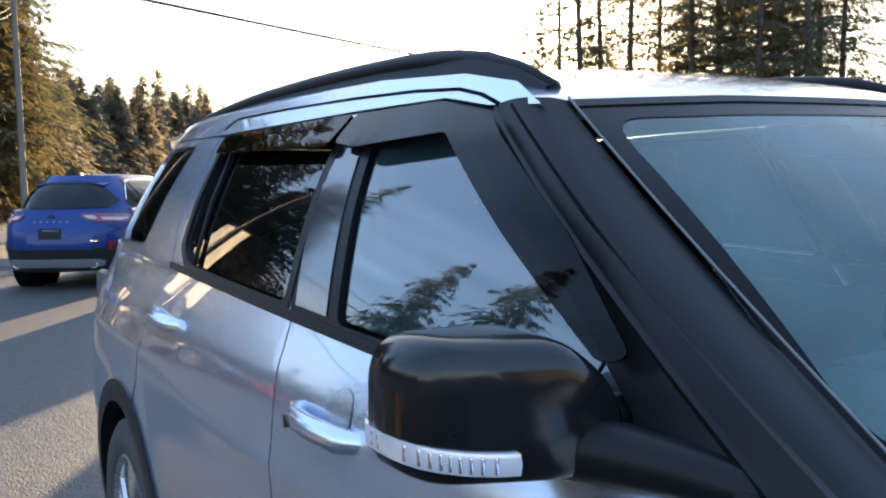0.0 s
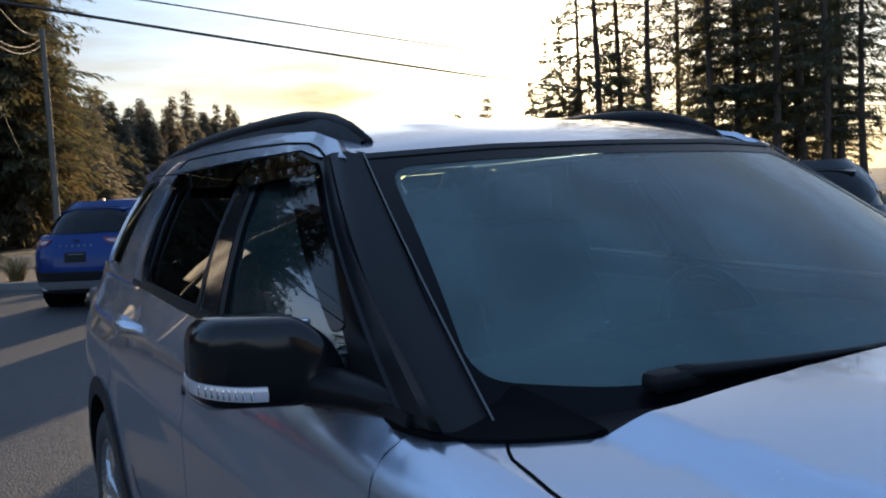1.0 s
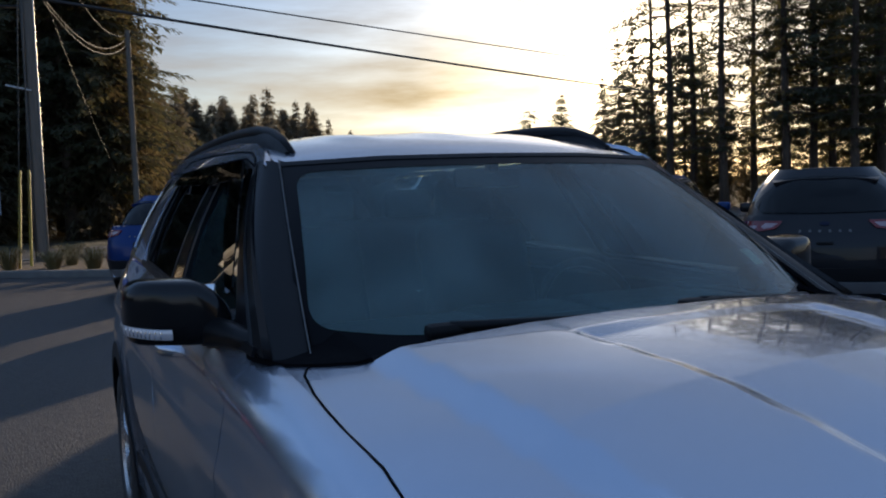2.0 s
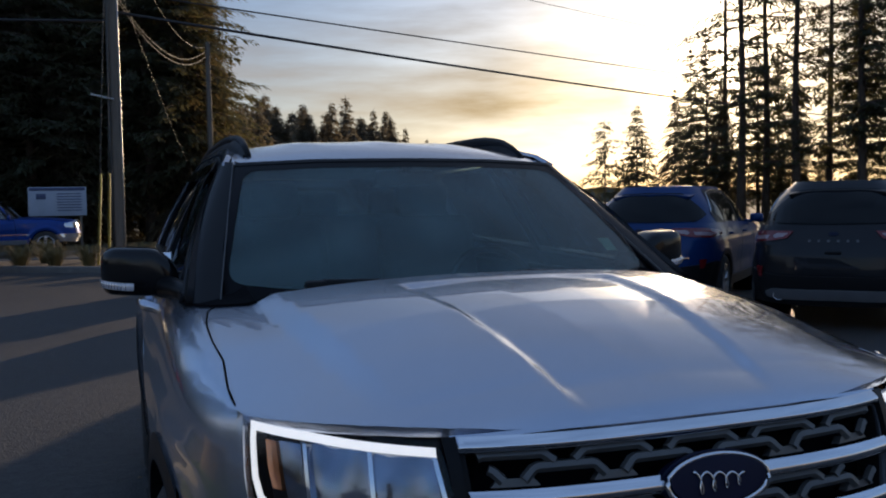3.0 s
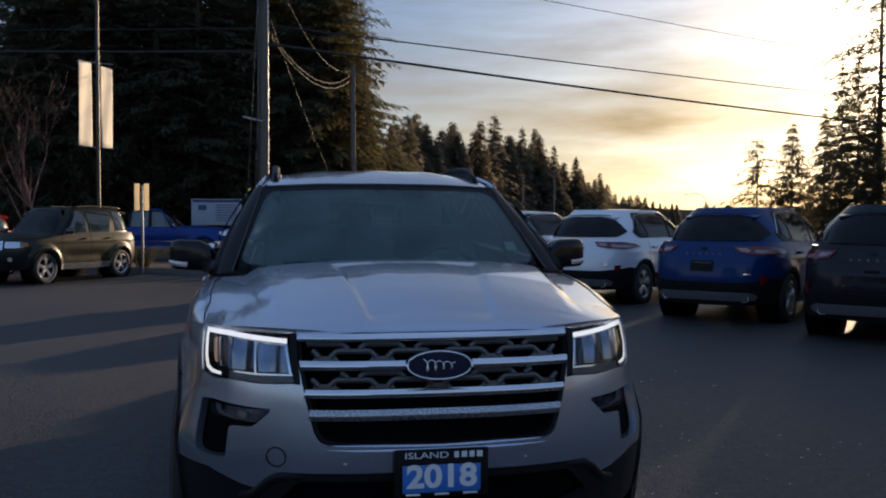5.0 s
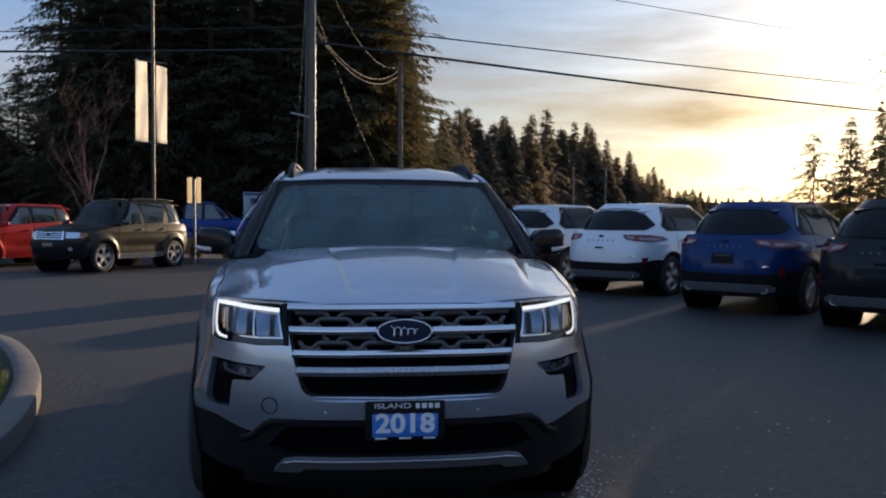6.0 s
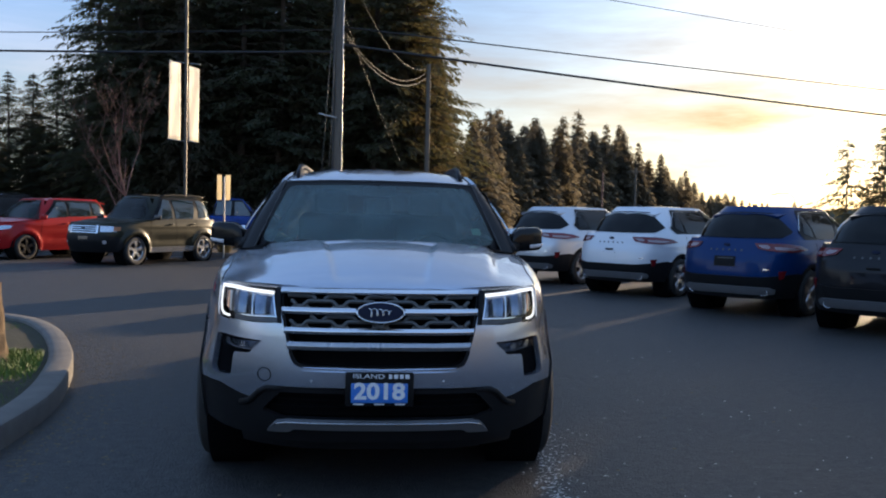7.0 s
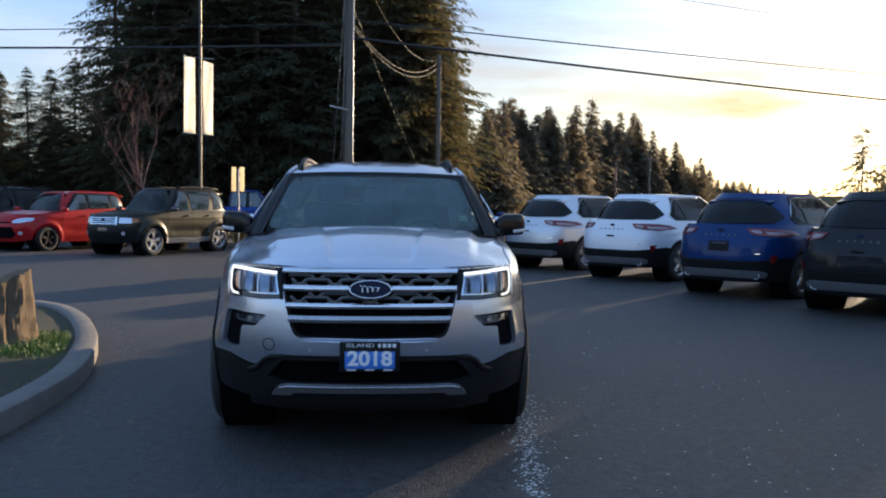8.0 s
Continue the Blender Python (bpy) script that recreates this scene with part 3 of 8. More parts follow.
def make_wheel(parent, x, y, R, width, spokes, rim_mat=None, twin=True, rim_ratio=0.66):
    """A wheel at x, y that stands on the ground, its face turned outwards."""
    sg = 1 if x > 0 else -1
    rim_mat = rim_mat or M_ALLOY
    rr = R * rim_ratio
    w2 = width / 2
    hub_v, hub_f = lathe([(0.0, w2 * 0.1), (rr * 0.6, w2 * 0.1), (rr * 0.62, -w2 * 0.3), (rr * 0.98, -w2 * 0.35), (rr * 0.98, -w2 * 0.8)], 28)
    place = Matrix.Translation((x, y, R)) @ (Matrix() if sg > 0 else Matrix.Rotation(math.pi, 4, "Z"))
    hub = mesh_part("wheel", hub_v, hub_f, M_DEEP, parent)
    hub.matrix_local = place
    prof = [(rr, -w2 * 0.9), (rr * 1.06, -w2 * 0.98), (R * 0.9, -w2), (R * 0.975, -w2 * 0.86), (R, -w2 * 0.62)]
    for k in (-0.35, 0.05, 0.42):
        prof += [(R, w2 * (k - 0.09)), (R - 0.010, w2 * (k - 0.07)), (R - 0.010, w2 * (k + 0.05)), (R, w2 * (k + 0.07))]
    prof += [(R, w2 * 0.62), (R * 0.975, w2 * 0.86), (R * 0.9, w2), (R * 0.80, w2 * 1.02), (rr * 1.06, w2 * 0.97), (rr, w2 * 0.86)]
    tv, tf = lathe(prof, 44)
    mesh_part("tyre", tv, tf, M_TYRE, hub, sharp=40)
    lists = [lathe([(rr * 1.0, w2 * 0.5), (rr * 1.035, w2 * 0.92), (rr * 1.0, w2 * 0.95), (rr * 0.93, w2 * 0.84), (rr * 0.9, w2 * 0.2), (rr * 0.88, -w2 * 0.3)], 44),
             lathe([(0.0, w2 * 0.80), (rr * 0.12, w2 * 0.80), (rr * 0.2, w2 * 0.70), (rr * 0.21, w2 * 0.3)], 24)]
    for i in range(spokes):
        th = 2 * math.pi * i / spokes + 0.3
        for off in ((-0.16, 0.16) if twin else (0.0,)):
            wid = 0.030 if twin else 0.05
            c0, c1 = th + off * 0.35, th + off
            p0 = Vector((w2 * 0.66, math.cos(c0) * rr * 0.14, math.sin(c0) * rr * 0.14))
            p1 = Vector((w2 * 0.74, math.cos(c1) * rr * 0.93, math.sin(c1) * rr * 0.93))
            d = (p1 - p0).normalized()
            sdir = d.cross(Vector((1, 0, 0))).normalized()
            v, f = [], []
            for p, w, dep in ((p0, wid * 0.8, 0.05), ((p0 + p1) / 2 + Vector((0.012, 0, 0)), wid * 0.8, 0.045), (p1, wid * 1.15, 0.05)):
                v += [p - sdir * w, p - sdir * w * 0.7 + Vector((0.012, 0, 0)), p + sdir * w * 0.7 + Vector((0.012, 0, 0)), p + sdir * w, p + sdir * w - Vector((dep, 0, 0)), p - sdir * w - Vector((dep, 0, 0))]
            for a in (0, 6):
                f += [(a + k, a + (k + 1) % 6, a + 6 + (k + 1) % 6, a + 6 + k) for k in range(6)]
            lists.append((v, f))
    rv, rf = join(lists)
    rim = mesh_part("rim", rv, rf, rim_mat, hub, "cast alloy rim", sharp=30)
    return hub


def text_part(name, body, size, mt, parent, m, label="", depth=0.002, width=None, bold=0.0):
    cu = bpy.data.curves.new(name, "FONT")
    cu.body, cu.size, cu.extrude, cu.align_x, cu.align_y = body, size, depth, "CENTER", "CENTER"
    cu.offset = bold
    tmp = new("tmp_text", cu)
    me = bpy.data.meshes.new_from_object(tmp.evaluated_get(bpy.context.evaluated_depsgraph_get()))
    bpy.data.objects.remove(tmp)
    if width:
        xs = [v.co.x for v in me.vertices]
        k = width / (max(xs) - min(xs))
        for v in me.vertices:
            v.co.x *= k
    me.materials.clear()
    me.materials.append(mt)
    ob = new(name, me)
    ob.parent = parent
    ob.matrix_local = m
    if label:
        ob["label"] = label
    return ob


# ---- the silver sport utility vehicle in the middle ----
suv = thing("suv", "silver sport utility vehicle with black trim parked on asphalt, lamps lit", "car")
C_BODY = (0.0, 2.6, 0.7)

z_edge = spline([0.0, 0.30, 0.5, 0.9, 1.28, 1.6], [0.99, 1.02, 1.045, 1.125, 1.172, 1.185])
z_mid = spline([0.0, 0.09, 0.15, 0.3, 0.5, 0.8, 1.15, 1.4], [1.0, 1.035, 1.072, 1.128, 1.172, 1.210, 1.232, 1.24])


def suv_round(x, y, z):
    """The front wings roll over into the bonnet; a soft crease and flares on the flanks."""
    zt = z_edge(y)
    t = np.clip((z - (zt - 0.10)) / 0.10, 0, 0.985)
    fade = np.clip((1.75 - y) / 0.35, 0, 1) * np.clip((y - 0.46) / 0.30, 0, 1)
    x = x - fade * 0.082 * (1 - np.sqrt(1 - t * t)) * np.clip(x / 0.5, 0, 1)
    side = np.clip((y - 0.5) / 0.3, 0, 1) * np.clip((4.9 - y) / 0.3, 0, 1)
    # hollow of the lower doors and the ridge above the sill
    low = np.exp(-((z - 0.52) / 0.11) ** 2) * np.clip((y - 1.35) / 0.4, 0, 1) * np.clip((3.5 - y) / 0.4, 0, 1)
    x = x - 0.018 * low * side
    ridge = np.exp(-((z - (0.93 + 0.03 * (y - 1.5))) / 0.035) ** 2)
    x = x + 0.006 * ridge * side
    # wide lower corners of the front bumper
    x = x + 0.045 * np.exp(-((y - 0.45) / 0.22) ** 2) * np.clip((0.82 - z) / 0.2, 0, 1) * np.clip(x / 0.75, 0, 1) ** 4
    for wy in (0.97, 3.836):
        r = np.hypot(y - wy, z - 0.375)
        x = x + 0.014 * np.exp(-((r - 0.47) / 0.07) ** 2)
    return x


W_low = spline([0.2, 0.3, 0.45, 0.62, 0.78, 0.92, 1.04, 1.12, 1.18, 1.26], [0.93, 0.955, 0.975, 0.985, 0.988, 0.982, 0.965, 0.945, 0.915, 0.875])
yf_low = spline([0.2, 0.28, 0.38, 0.5, 0.64, 0.8, 0.92, 1.0, 1.06, 1.12], [0.17, 0.10, 0.06, 0.035, 0.022, 0.03, 0.048, 0.072, 0.11, 0.18])
yr_low = spline([0.2, 0.4, 0.6, 0.9, 1.2], [4.93, 5.02, 5.037, 5.01, 4.96])
body = Shell(W_low, yf_low, yr_low, 2.5, (3.0, 6.6), (4.0, 11.0), 0.004, suv_round)
W_top = spline([1.12, 1.18, 1.3, 1.45, 1.58, 1.66, 1.72, 1.77], [0.935, 0.915, 0.870, 0.800, 0.722, 0.668, 0.625, 0.57])
cabin = Shell(W_top, spline([1.1, 1.7], [1.0, 1.95]), spline([1.1, 1.25, 1.5, 1.66, 1.74], [4.98, 4.95, 4.82, 4.72, 4.62]), 3.0, (4, 4.2), (4.2, 9.0), 0.012)


def cabin_side(y, z, sg):
    y, z = np.asarray(y, float), np.asarray(z, float)
    k = np.clip((y - 3.0) / (cabin.yr(z) - 3.0), 0, 0.9999)
    x = W_top(z) * (1 - 0.014 * (y - 3.0) ** 2) * np.where(y > 3.0, (1 - k**9.0) ** (1 / 4.2), 1.0)
    return np.stack([sg * x, y, z], -1)


belt = spline([1.3, 1.45, 1.8, 2.2, 2.6, 3.4, 4.2, 4.9], [1.178, 1.184, 1.203, 1.217, 1.230, 1.256, 1.278, 1.288])

def nominal(y, z):
    """The outline's own measure that lies at the true y at height z."""
    return body.yc + (y - body.yc) * (body.yc - float(yf_low(0.7))) / (body.yc - float(yf_low(z)))


# flank panels
def arch(cy, r, side_from, side_to):
    return arc(cy, 0.375, r, side_from, side_to)


rail_z = spline([2.15, 2.24, 2.32, 2.45, 2.7, 3.0, 3.5, 4.0, 4.35, 4.54], [1.662, 1.702, 1.726, 1.744, 1.757, 1.761, 1.757, 1.735, 1.702, 1.672])
for sg, hand in ((-1, "passenger"), (1, "driver")):
    sd = lambda pts, sg=sg: body.side(pts, sg)
    fend = [(0.372, 0.872), (0.388, 0.93), (0.398, 1.0), (0.405, 1.040)] + [(nominal(y, float(z_edge(y)) - 0.003), float(z_edge(y)) - 0.003) for y in np.linspace(0.52, 1.43, 21)] \
        + [(1.41, 1.0), (1.435, 0.85), (1.50, 0.70), (1.53, 0.5), (1.53, 0.33), (1.475, 0.33)] + arch(0.97, 0.507, -5, 146) + [(0.53, 0.72)]
    panel("front_fender", sd(fend), body.band, M_SILVER, suv, C_BODY, 0.022)
    fd = [(nominal(1.437, 1.176), 1.176)] + [(y, float(belt(y))) for y in (1.6, 1.8, 2.2, 2.615)] + [(2.555, 1.08), (2.51, 0.93), (2.48, 0.75), (2.475, 0.36), (1.537, 0.36), (1.537, 0.5), (1.507, 0.70), (1.442, 0.85), (1.417, 1.0)]
    fdoor = panel("front_door", sd(fd), body.band, M_SILVER, suv, C_BODY, 0.05)
    rd = [(2.622, float(belt(2.62)))] + [(y, float(belt(y))) for y in (3.1, 3.5, 3.62)] + [(3.66, 1.0)] + arch(3.836, 0.507, 110, 172) + [(3.335, 0.36), (2.482, 0.36), (2.487, 0.75), (2.517, 0.93), (2.562, 1.08)]
    rdoor = panel("rear_door", sd(rd), body.band, M_SILVER, suv, C_BODY, 0.05)
    qp = [(3.627, float(belt(3.63))), (4.2, float(belt(4.2))), (4.78, float(belt(4.7))), (4.80, 1.0), (4.80, 0.75), (4.86, 0.55), (4.75, 0.42), (4.36, 0.36)] \
        + arch(3.836, 0.507, -2, 108) + [(3.667, 1.0)]
    panel("quarter_panel", sd(qp), body.band, M_SILVER, suv, C_BODY, 0.05)
    # black arch lips, sills, and dark liners
    for cy in (0.97, 3.836):
        lip = arc(cy, 0.375, 0.509, -6, 186, 24) + arc(cy, 0.375, 0.440, 186, -6, 24)
        panel("wheel_arch_trim", sd(lip), body.band, M_PLASTIC, suv, C_BODY, 0.03, 0.008, 0.06)
        lv, lf = lathe([(0.455, -0.02), (0.455, -0.30), (0.10, -0.31)], 40)
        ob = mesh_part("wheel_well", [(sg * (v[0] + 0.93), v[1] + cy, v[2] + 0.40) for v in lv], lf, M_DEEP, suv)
    panel("sill_cladding", sd(rounded([(1.44, 0.36), (3.36, 0.36), (3.36, 0.22), (1.44, 0.22)], 0.03)), body.band, M_PLASTIC, suv, C_BODY, 0.05, 0.004, 0.03)
    panel("door_moulding", sd(rounded([(1.62, 0.50), (3.30, 0.51), (3.30, 0.455), (1.62, 0.445)], 0.02)), body.band, M_PLASTIC, suv, C_BODY, 0.05, 0.006, 0.012)
    for wy in (0.97, 3.836):
        make_wheel(suv, sg * 0.862, wy, 0.378, 0.245, 5)
    # glasshouse: black backing of pillars, then panes, chrome-less belt strip
    cs = lambda y, z, sg=sg: cabin_side(y, z, sg)
    inner = (0.0, 3.0, 1.3)
    gl_f = rounded([(1.66, 1.236), (2.40, 1.252), (2.575, 1.615), (2.20, 1.608), (1.93, 1.428)], 0.03)
    gl_r = rounded([(2.545, 1.258), (3.40, 1.285), (3.50, 1.33), (3.60, 1.618), (2.72, 1.622)], 0.03)
    gl_q = rounded([(4.00, 1.312), (4.34, 1.305), (4.43, 1.34), (4.42, 1.60), (4.36, 1.622), (3.95, 1.622)], 0.03)
    frame_f = [(1.36, 1.186), (2.61, 1.232), (2.71, 1.45), (2.715, 1.652), (2.36, 1.650), (2.13, 1.610)]
    panel("front_door_frame", frame_f, cs, M_PILLAR, fdoor, inner, 0.05, 0.0, 0.02, [rounded([(1.645, 1.228), (2.408, 1.244), (2.588, 1.622), (2.19, 1.618), (1.92, 1.432)], 0.03)], "gloss black window frame")
    frame_r = [(2.616, 1.232), (3.55, 1.262), (3.635, 1.36), (3.70, 1.645), (2.722, 1.652), (2.717, 1.45)]
    panel("rear_door_frame", frame_r, cs, M_SILVER, rdoor, inner, 0.05, 0.0, 0.02, [rounded([(2.655, 1.252), (3.405, 1.277), (3.51, 1.33), (3.61, 1.625), (2.765, 1.629)], 0.03)])
    panel("window_seal", rounded([(2.626, 1.238), (3.415, 1.263), (3.535, 1.322), (3.632, 1.648), (2.735, 1.651)], 0.03), cs, M_PILLAR, rdoor, inner, 0.04, 0.003, 0.012, [rounded([(2.658, 1.256), (3.403, 1.281), (3.506, 1.332), (3.604, 1.622), (2.768, 1.626)], 0.03)], "black window seal")
    panel("front_window", gl_f, cs, M_SIDEGLASS, fdoor, inner, 0.08, -0.010, 0.004, (), "clear side glass")
    panel("rear_window", gl_r, cs, M_PRIVACY, rdoor, inner, 0.08, -0.010, 0.004, (), "dark tinted side glass")
    dv, df = tube([cs(np.array([y]), np.array([z]))[0] for y, z in ((3.35, 1.280), (3.42, 1.45), (3.49, 1.62))], 0.007, 6)
    mesh_part("window_divider", dv, df, M_SATIN, rdoor)
    pil = [(3.56, 1.262), (4.80, 1.286), (4.80, 1.33), (4.68, 1.66), (3.71, 1.648), (3.643, 1.36)]
    panel("rear_pillar", pil, cs, M_SILVER, suv, inner, 0.05, 0.002, 0.02, [rounded([(3.99, 1.304), (4.345, 1.297), (4.44, 1.335), (4.43, 1.605), (4.365, 1.63), (3.94, 1.63)], 0.03)])
    panel("quarter_window", gl_q, cs, M_PRIVACY, suv, inner, 0.08, -0.006, 0.004, (), "dark tinted quarter glass")
    low_ = [(y, float(belt(y)) - 0.004) for y in (1.42, 1.8, 2.2, 2.6, 3.0, 3.4, 3.55)]
    panel("belt_strip", low_ + [(y, z + 0.019) for y, z in reversed(low_)], cs, M_PILLAR, suv, inner, 0.03, 0.010, 0.02, (), "black belt weatherstrip")
    # body-coloured strip over the doors, up to the roof, with the door seam in it
    rail = [(2.05, 1.618), (2.20, 1.628), (2.36, 1.654), (2.72, 1.657), (3.2, 1.655), (3.71, 1.652), (4.67, 1.664), (4.60, 1.70), (4.0, 1.728), (3.4, 1.736), (2.7, 1.722), (2.34, 1.698), (2.15, 1.664)]
    panel("roof_side_rail", rail, cs, M_SILVER, suv, inner, 0.03, 0.004, 0.02)
    dv, df = tube([cs(np.array([y]), np.array([z]))[0] + np.array([sg * 0.002, 0, 0.001]) for y, z in ((2.17, 1.628), (2.24, 1.650), (2.33, 1.668), (2.5, 1.680), (2.8, 1.690), (3.2, 1.697), (3.63, 1.698), (3.70, 1.67))], 0.005, 6)
    mesh_part("door_seam", dv, df, M_DEEP, suv)
    # smoked rain visors above the panes
    for k_, vz in enumerate(([(1.70, 1.290), (1.96, 1.425), (2.25, 1.585), (2.58, 1.572), (2.70, 1.585), (2.712, 1.648), (2.36, 1.648), (2.14, 1.606), (1.82, 1.43), (1.655, 1.305)], [(2.73, 1.578), (3.56, 1.590), (3.62, 1.645), (2.73, 1.650)])):
        def bulge(y, z, sg=sg):
            p = cabin_side(y, z, sg)
            t = np.clip((1.65 - z) / 0.075, 0, 1)
            p[:, 0] += sg * (0.006 + 0.024 * t)
            return p
        v = panel("rain_visor", rounded(vz, 0.02), bulge, M_VISOR, suv, inner, 0.025, 0.004, 0.004, (), "smoked acrylic rain visor")
    # windscreen pillar in three strips: black cover, groove, door frame edge
    def pillar(t, v, sg=sg):
        t, v = np.asarray(t, float), np.asarray(v, float)
        z0 = 1.176 + v * (1.628 - 1.176)
        A = np.stack([0.782 + (0.652 - 0.782) * v, 1.345 + (2.045 - 1.345) * v + 0.05 * v * (1 - v), z0], -1)
        yB = 1.42 + (2.19 - 1.42) * v
        B = np.stack([W_top(z0) * (1 - 0.014 * (yB - 3.0) ** 2), yB, z0], -1)
        m = A + (B - A) * t[:, None]
        bulge = 0.022 * np.sin(math.pi * np.clip(t, 0, 1))
        m = m + np.stack([bulge * 0.8, -bulge * 0.55, bulge * 0.3], -1)
        m[:, 0] *= sg
        return m
    panel("windscreen_pillar", [(0.0, -0.01), (0.60, -0.01), (0.78, 0.0), (1.0, 0.015), (1.06, 0.04), (1.06, 0.97), (0.98, 1.0), (0.0, 1.0)], pillar, M_PILLAR, suv, (0, 2.3, 1.2), 0.05, 0.0, 0.012, (), "satin black windscreen pillar")
    gv, gf = tube([tuple(pillar(np.array([0.72]), np.array([v]))[0]) for v in np.linspace(0.02, 0.98, 14)], 0.0028, 5)
    mesh_part("pillar_seam", gv, gf, M_DEEP, suv)
    bp = [(2.452, 1.252), (2.600, 1.257), (2.700, 1.46), (2.705, 1.572), (2.606, 1.572)]
    panel("door_post_cover", bp, cs, M_GLOSS, fdoor, inner, 0.05, 0.003, 0.006, (), "gloss black door post")
    tv, tf = tube([tuple(pillar(np.array([0.0]), np.array([v]))[0] + np.array([0.0, -0.014, 0.002])) for v in np.linspace(0.0, 1.0, 14)], 0.002, 6)
    mesh_part("windscreen_bead", tv, tf, M_GRILLE, suv, "worn bright edge bead")
    # door handles
    for hy, hz in ((2.32, 1.115), (3.43, 1.155)):
        bx = float(body.band(np.array([body.sy(hy)]), np.array([hz]))[0][0])
        pts = [(bx + 0.004, hy - 0.125, hz - 0.005), (bx + 0.034, hy - 0.10, hz), (bx + 0.047, hy - 0.02, hz + 0.002), (bx + 0.046, hy + 0.05, hz + 0.003), (bx + 0.03, hy + 0.09, hz + 0.003), (bx + 0.003, hy + 0.105, hz + 0.002)]
        hv, hf = tube(pts, [0.016, 0.020, 0.019, 0.019, 0.019, 0.015], 12, True, 1.0)
        hv = [(v[0] - 0.006, v[1], hz - 0.026 + (v[2] - hz) * 1.15) for v in hv]
        hd = fdoor if hy < 2.8 else rdoor
        h = mesh_part("door_handle", [(sg * v[0], v[1], v[2]) for v in hv], [f if sg > 0 else f[::-1] for f in hf], M_SILVER, hd, "silver pull handle", sharp=60)
        cup = [(hy - 0.055 + 0.05 * math.cos(a), hz + 0.042 * math.sin(a)) for a in np.linspace(0, 2 * math.pi, 20)[:-1]]
        panel("handle_recess", sd(cup), body.band, M_SATINSILVER, hd, C_BODY, 0.02, 0.0015, 0.0)
        if hy < 2.8:
            bm = bmesh.new()
            box(bm, sg * (bx + 0.058), hy + 0.055, hz - 0.024, 0.006, 0.012, 0.024, 0.002)
            part("lock_sensor", bm, M_GLOSS, h)
    # mirror: housing, glass at the back, lamp strip and arm
    shape = rounded([(1.104, 1.180), (1.122, 1.212), (1.120, 1.312), (1.092, 1.338), (0.950, 1.334), (0.893, 1.288), (0.866, 1.232), (0.872, 1.180), (0.95, 1.172)], 0.028, 5)
    n_ = len(shape)
    mcx, mcz = 0.995, 1.254
    sweep = lambda u: 0.022 * u + 0.052 * u**3
    mv, mf = [], []
    for f_, dy in ((0.30, -0.0840), (0.60, -0.0825), (0.80, -0.0785), (0.91, -0.070), (0.97, -0.054), (0.995, -0.030), (1.0, 0.040), (0.975, 0.064), (0.92, 0.074), (0.88, 0.060)):
        for x, z in shape:
            xx = mcx + (x - mcx) * f_
            uu = max(0, (xx - 0.866) / 0.254)
            mv.append((sg * xx, 1.735 + (dy * (1 - 0.8 * uu * uu) if dy > 0 else dy) + sweep(uu), mcz + (z - mcz) * f_))
    for l in range(9):
        mf += [(l * n_ + k, l * n_ + (k + 1) % n_, (l + 1) * n_ + (k + 1) % n_, (l + 1) * n_ + k) for k in range(n_)]
    mf += [tuple(range(n_))[::-1], tuple(9 * n_ + k for k in range(n_))]
    if sg > 0:
        mf = [q[::-1] for q in mf]
    mir = mesh_part("door_mirror", mv, mf, M_CAP, suv, "gloss black door mirror", sharp=50)
    bm = bmesh.new()
    box(bm, 0, 0, 0, 0.195, 0.010, 0.118, 0.03, Matrix.Translation((sg * 0.990, 1.800, 1.254)) @ Matrix.Rotation(sg * radians(9), 4, 'Z'))
    part("mirror_glass", bm, M_CHROME, mir)
    sv_, sf_ = tube([(sg * x, 1.656 + sweep((x - 0.866) / 0.254), z) for x, z in ((0.90, 1.228), (0.96, 1.230), (1.03, 1.236), (1.08, 1.242))], 0.0025, 5)
    mesh_part("housing_seam", sv_, sf_, M_DEEP, mir)
    # indicator strip that wraps round the outer corner of the housing
    lampv, lampf = [], []

    def lamp_at(u):
        q = 0.20 + 0.80 * min(1.0, u / 0.8) ** 0.6
        dy = float(np.interp(q, [0, 0.6, 0.8, 0.91, 0.97, 0.995, 1.0], [-0.084, -0.0825, -0.0785, -0.070, -0.054, -0.030, -0.012]))
        w = max(0.0, (u - 0.8) / 0.2)
        x = mcx + 0.125 * q + 0.001 * min(1.0, max(0, q - 0.8) * 5)
        return x, 1.735 + dy + 0.034 * w + sweep((x - 0.866) / 0.254) - 0.004, 1.208 + 0.014 * u
    for i in range(25):
        x, y, z = lamp_at(i / 24)
        for dz, dp in ((-0.0135, 0.012), (-0.012, -0.002), (0.0, -0.005), (0.012, -0.002), (0.0135, 0.012)):
            lampv.append((sg * (x - dp * 0.5 * (i / 24)), y + dp, z + dz))
    for i in range(24):
        for k in range(4):
            q = (i * 5 + k, i * 5 + k + 1, i * 5 + k + 6, i * 5 + k + 5)
            lampf.append(q if sg < 0 else q[::-1])
    ml = mesh_part("indicator_lamp", lampv, lampf, M_CLEARLENS, mir, "clear indicator strip", sharp=50)
    for i in range(1, 12):
        bm = bmesh.new()
        x, y, z = lamp_at(i / 12)
        box(bm, sg * x, y - 0.0045, z, 0.004, 0.004, 0.018, 0.001)
        part("lens_rib", bm, M_CHROME, ml)
    bm = bmesh.new()
    box(bm, sg * 0.875, 1.715, 1.208, 0.16, 0.10, 0.092, 0.034, None, 4)
    part("mirror_arm", bm, M_CAP, mir, "", 60)
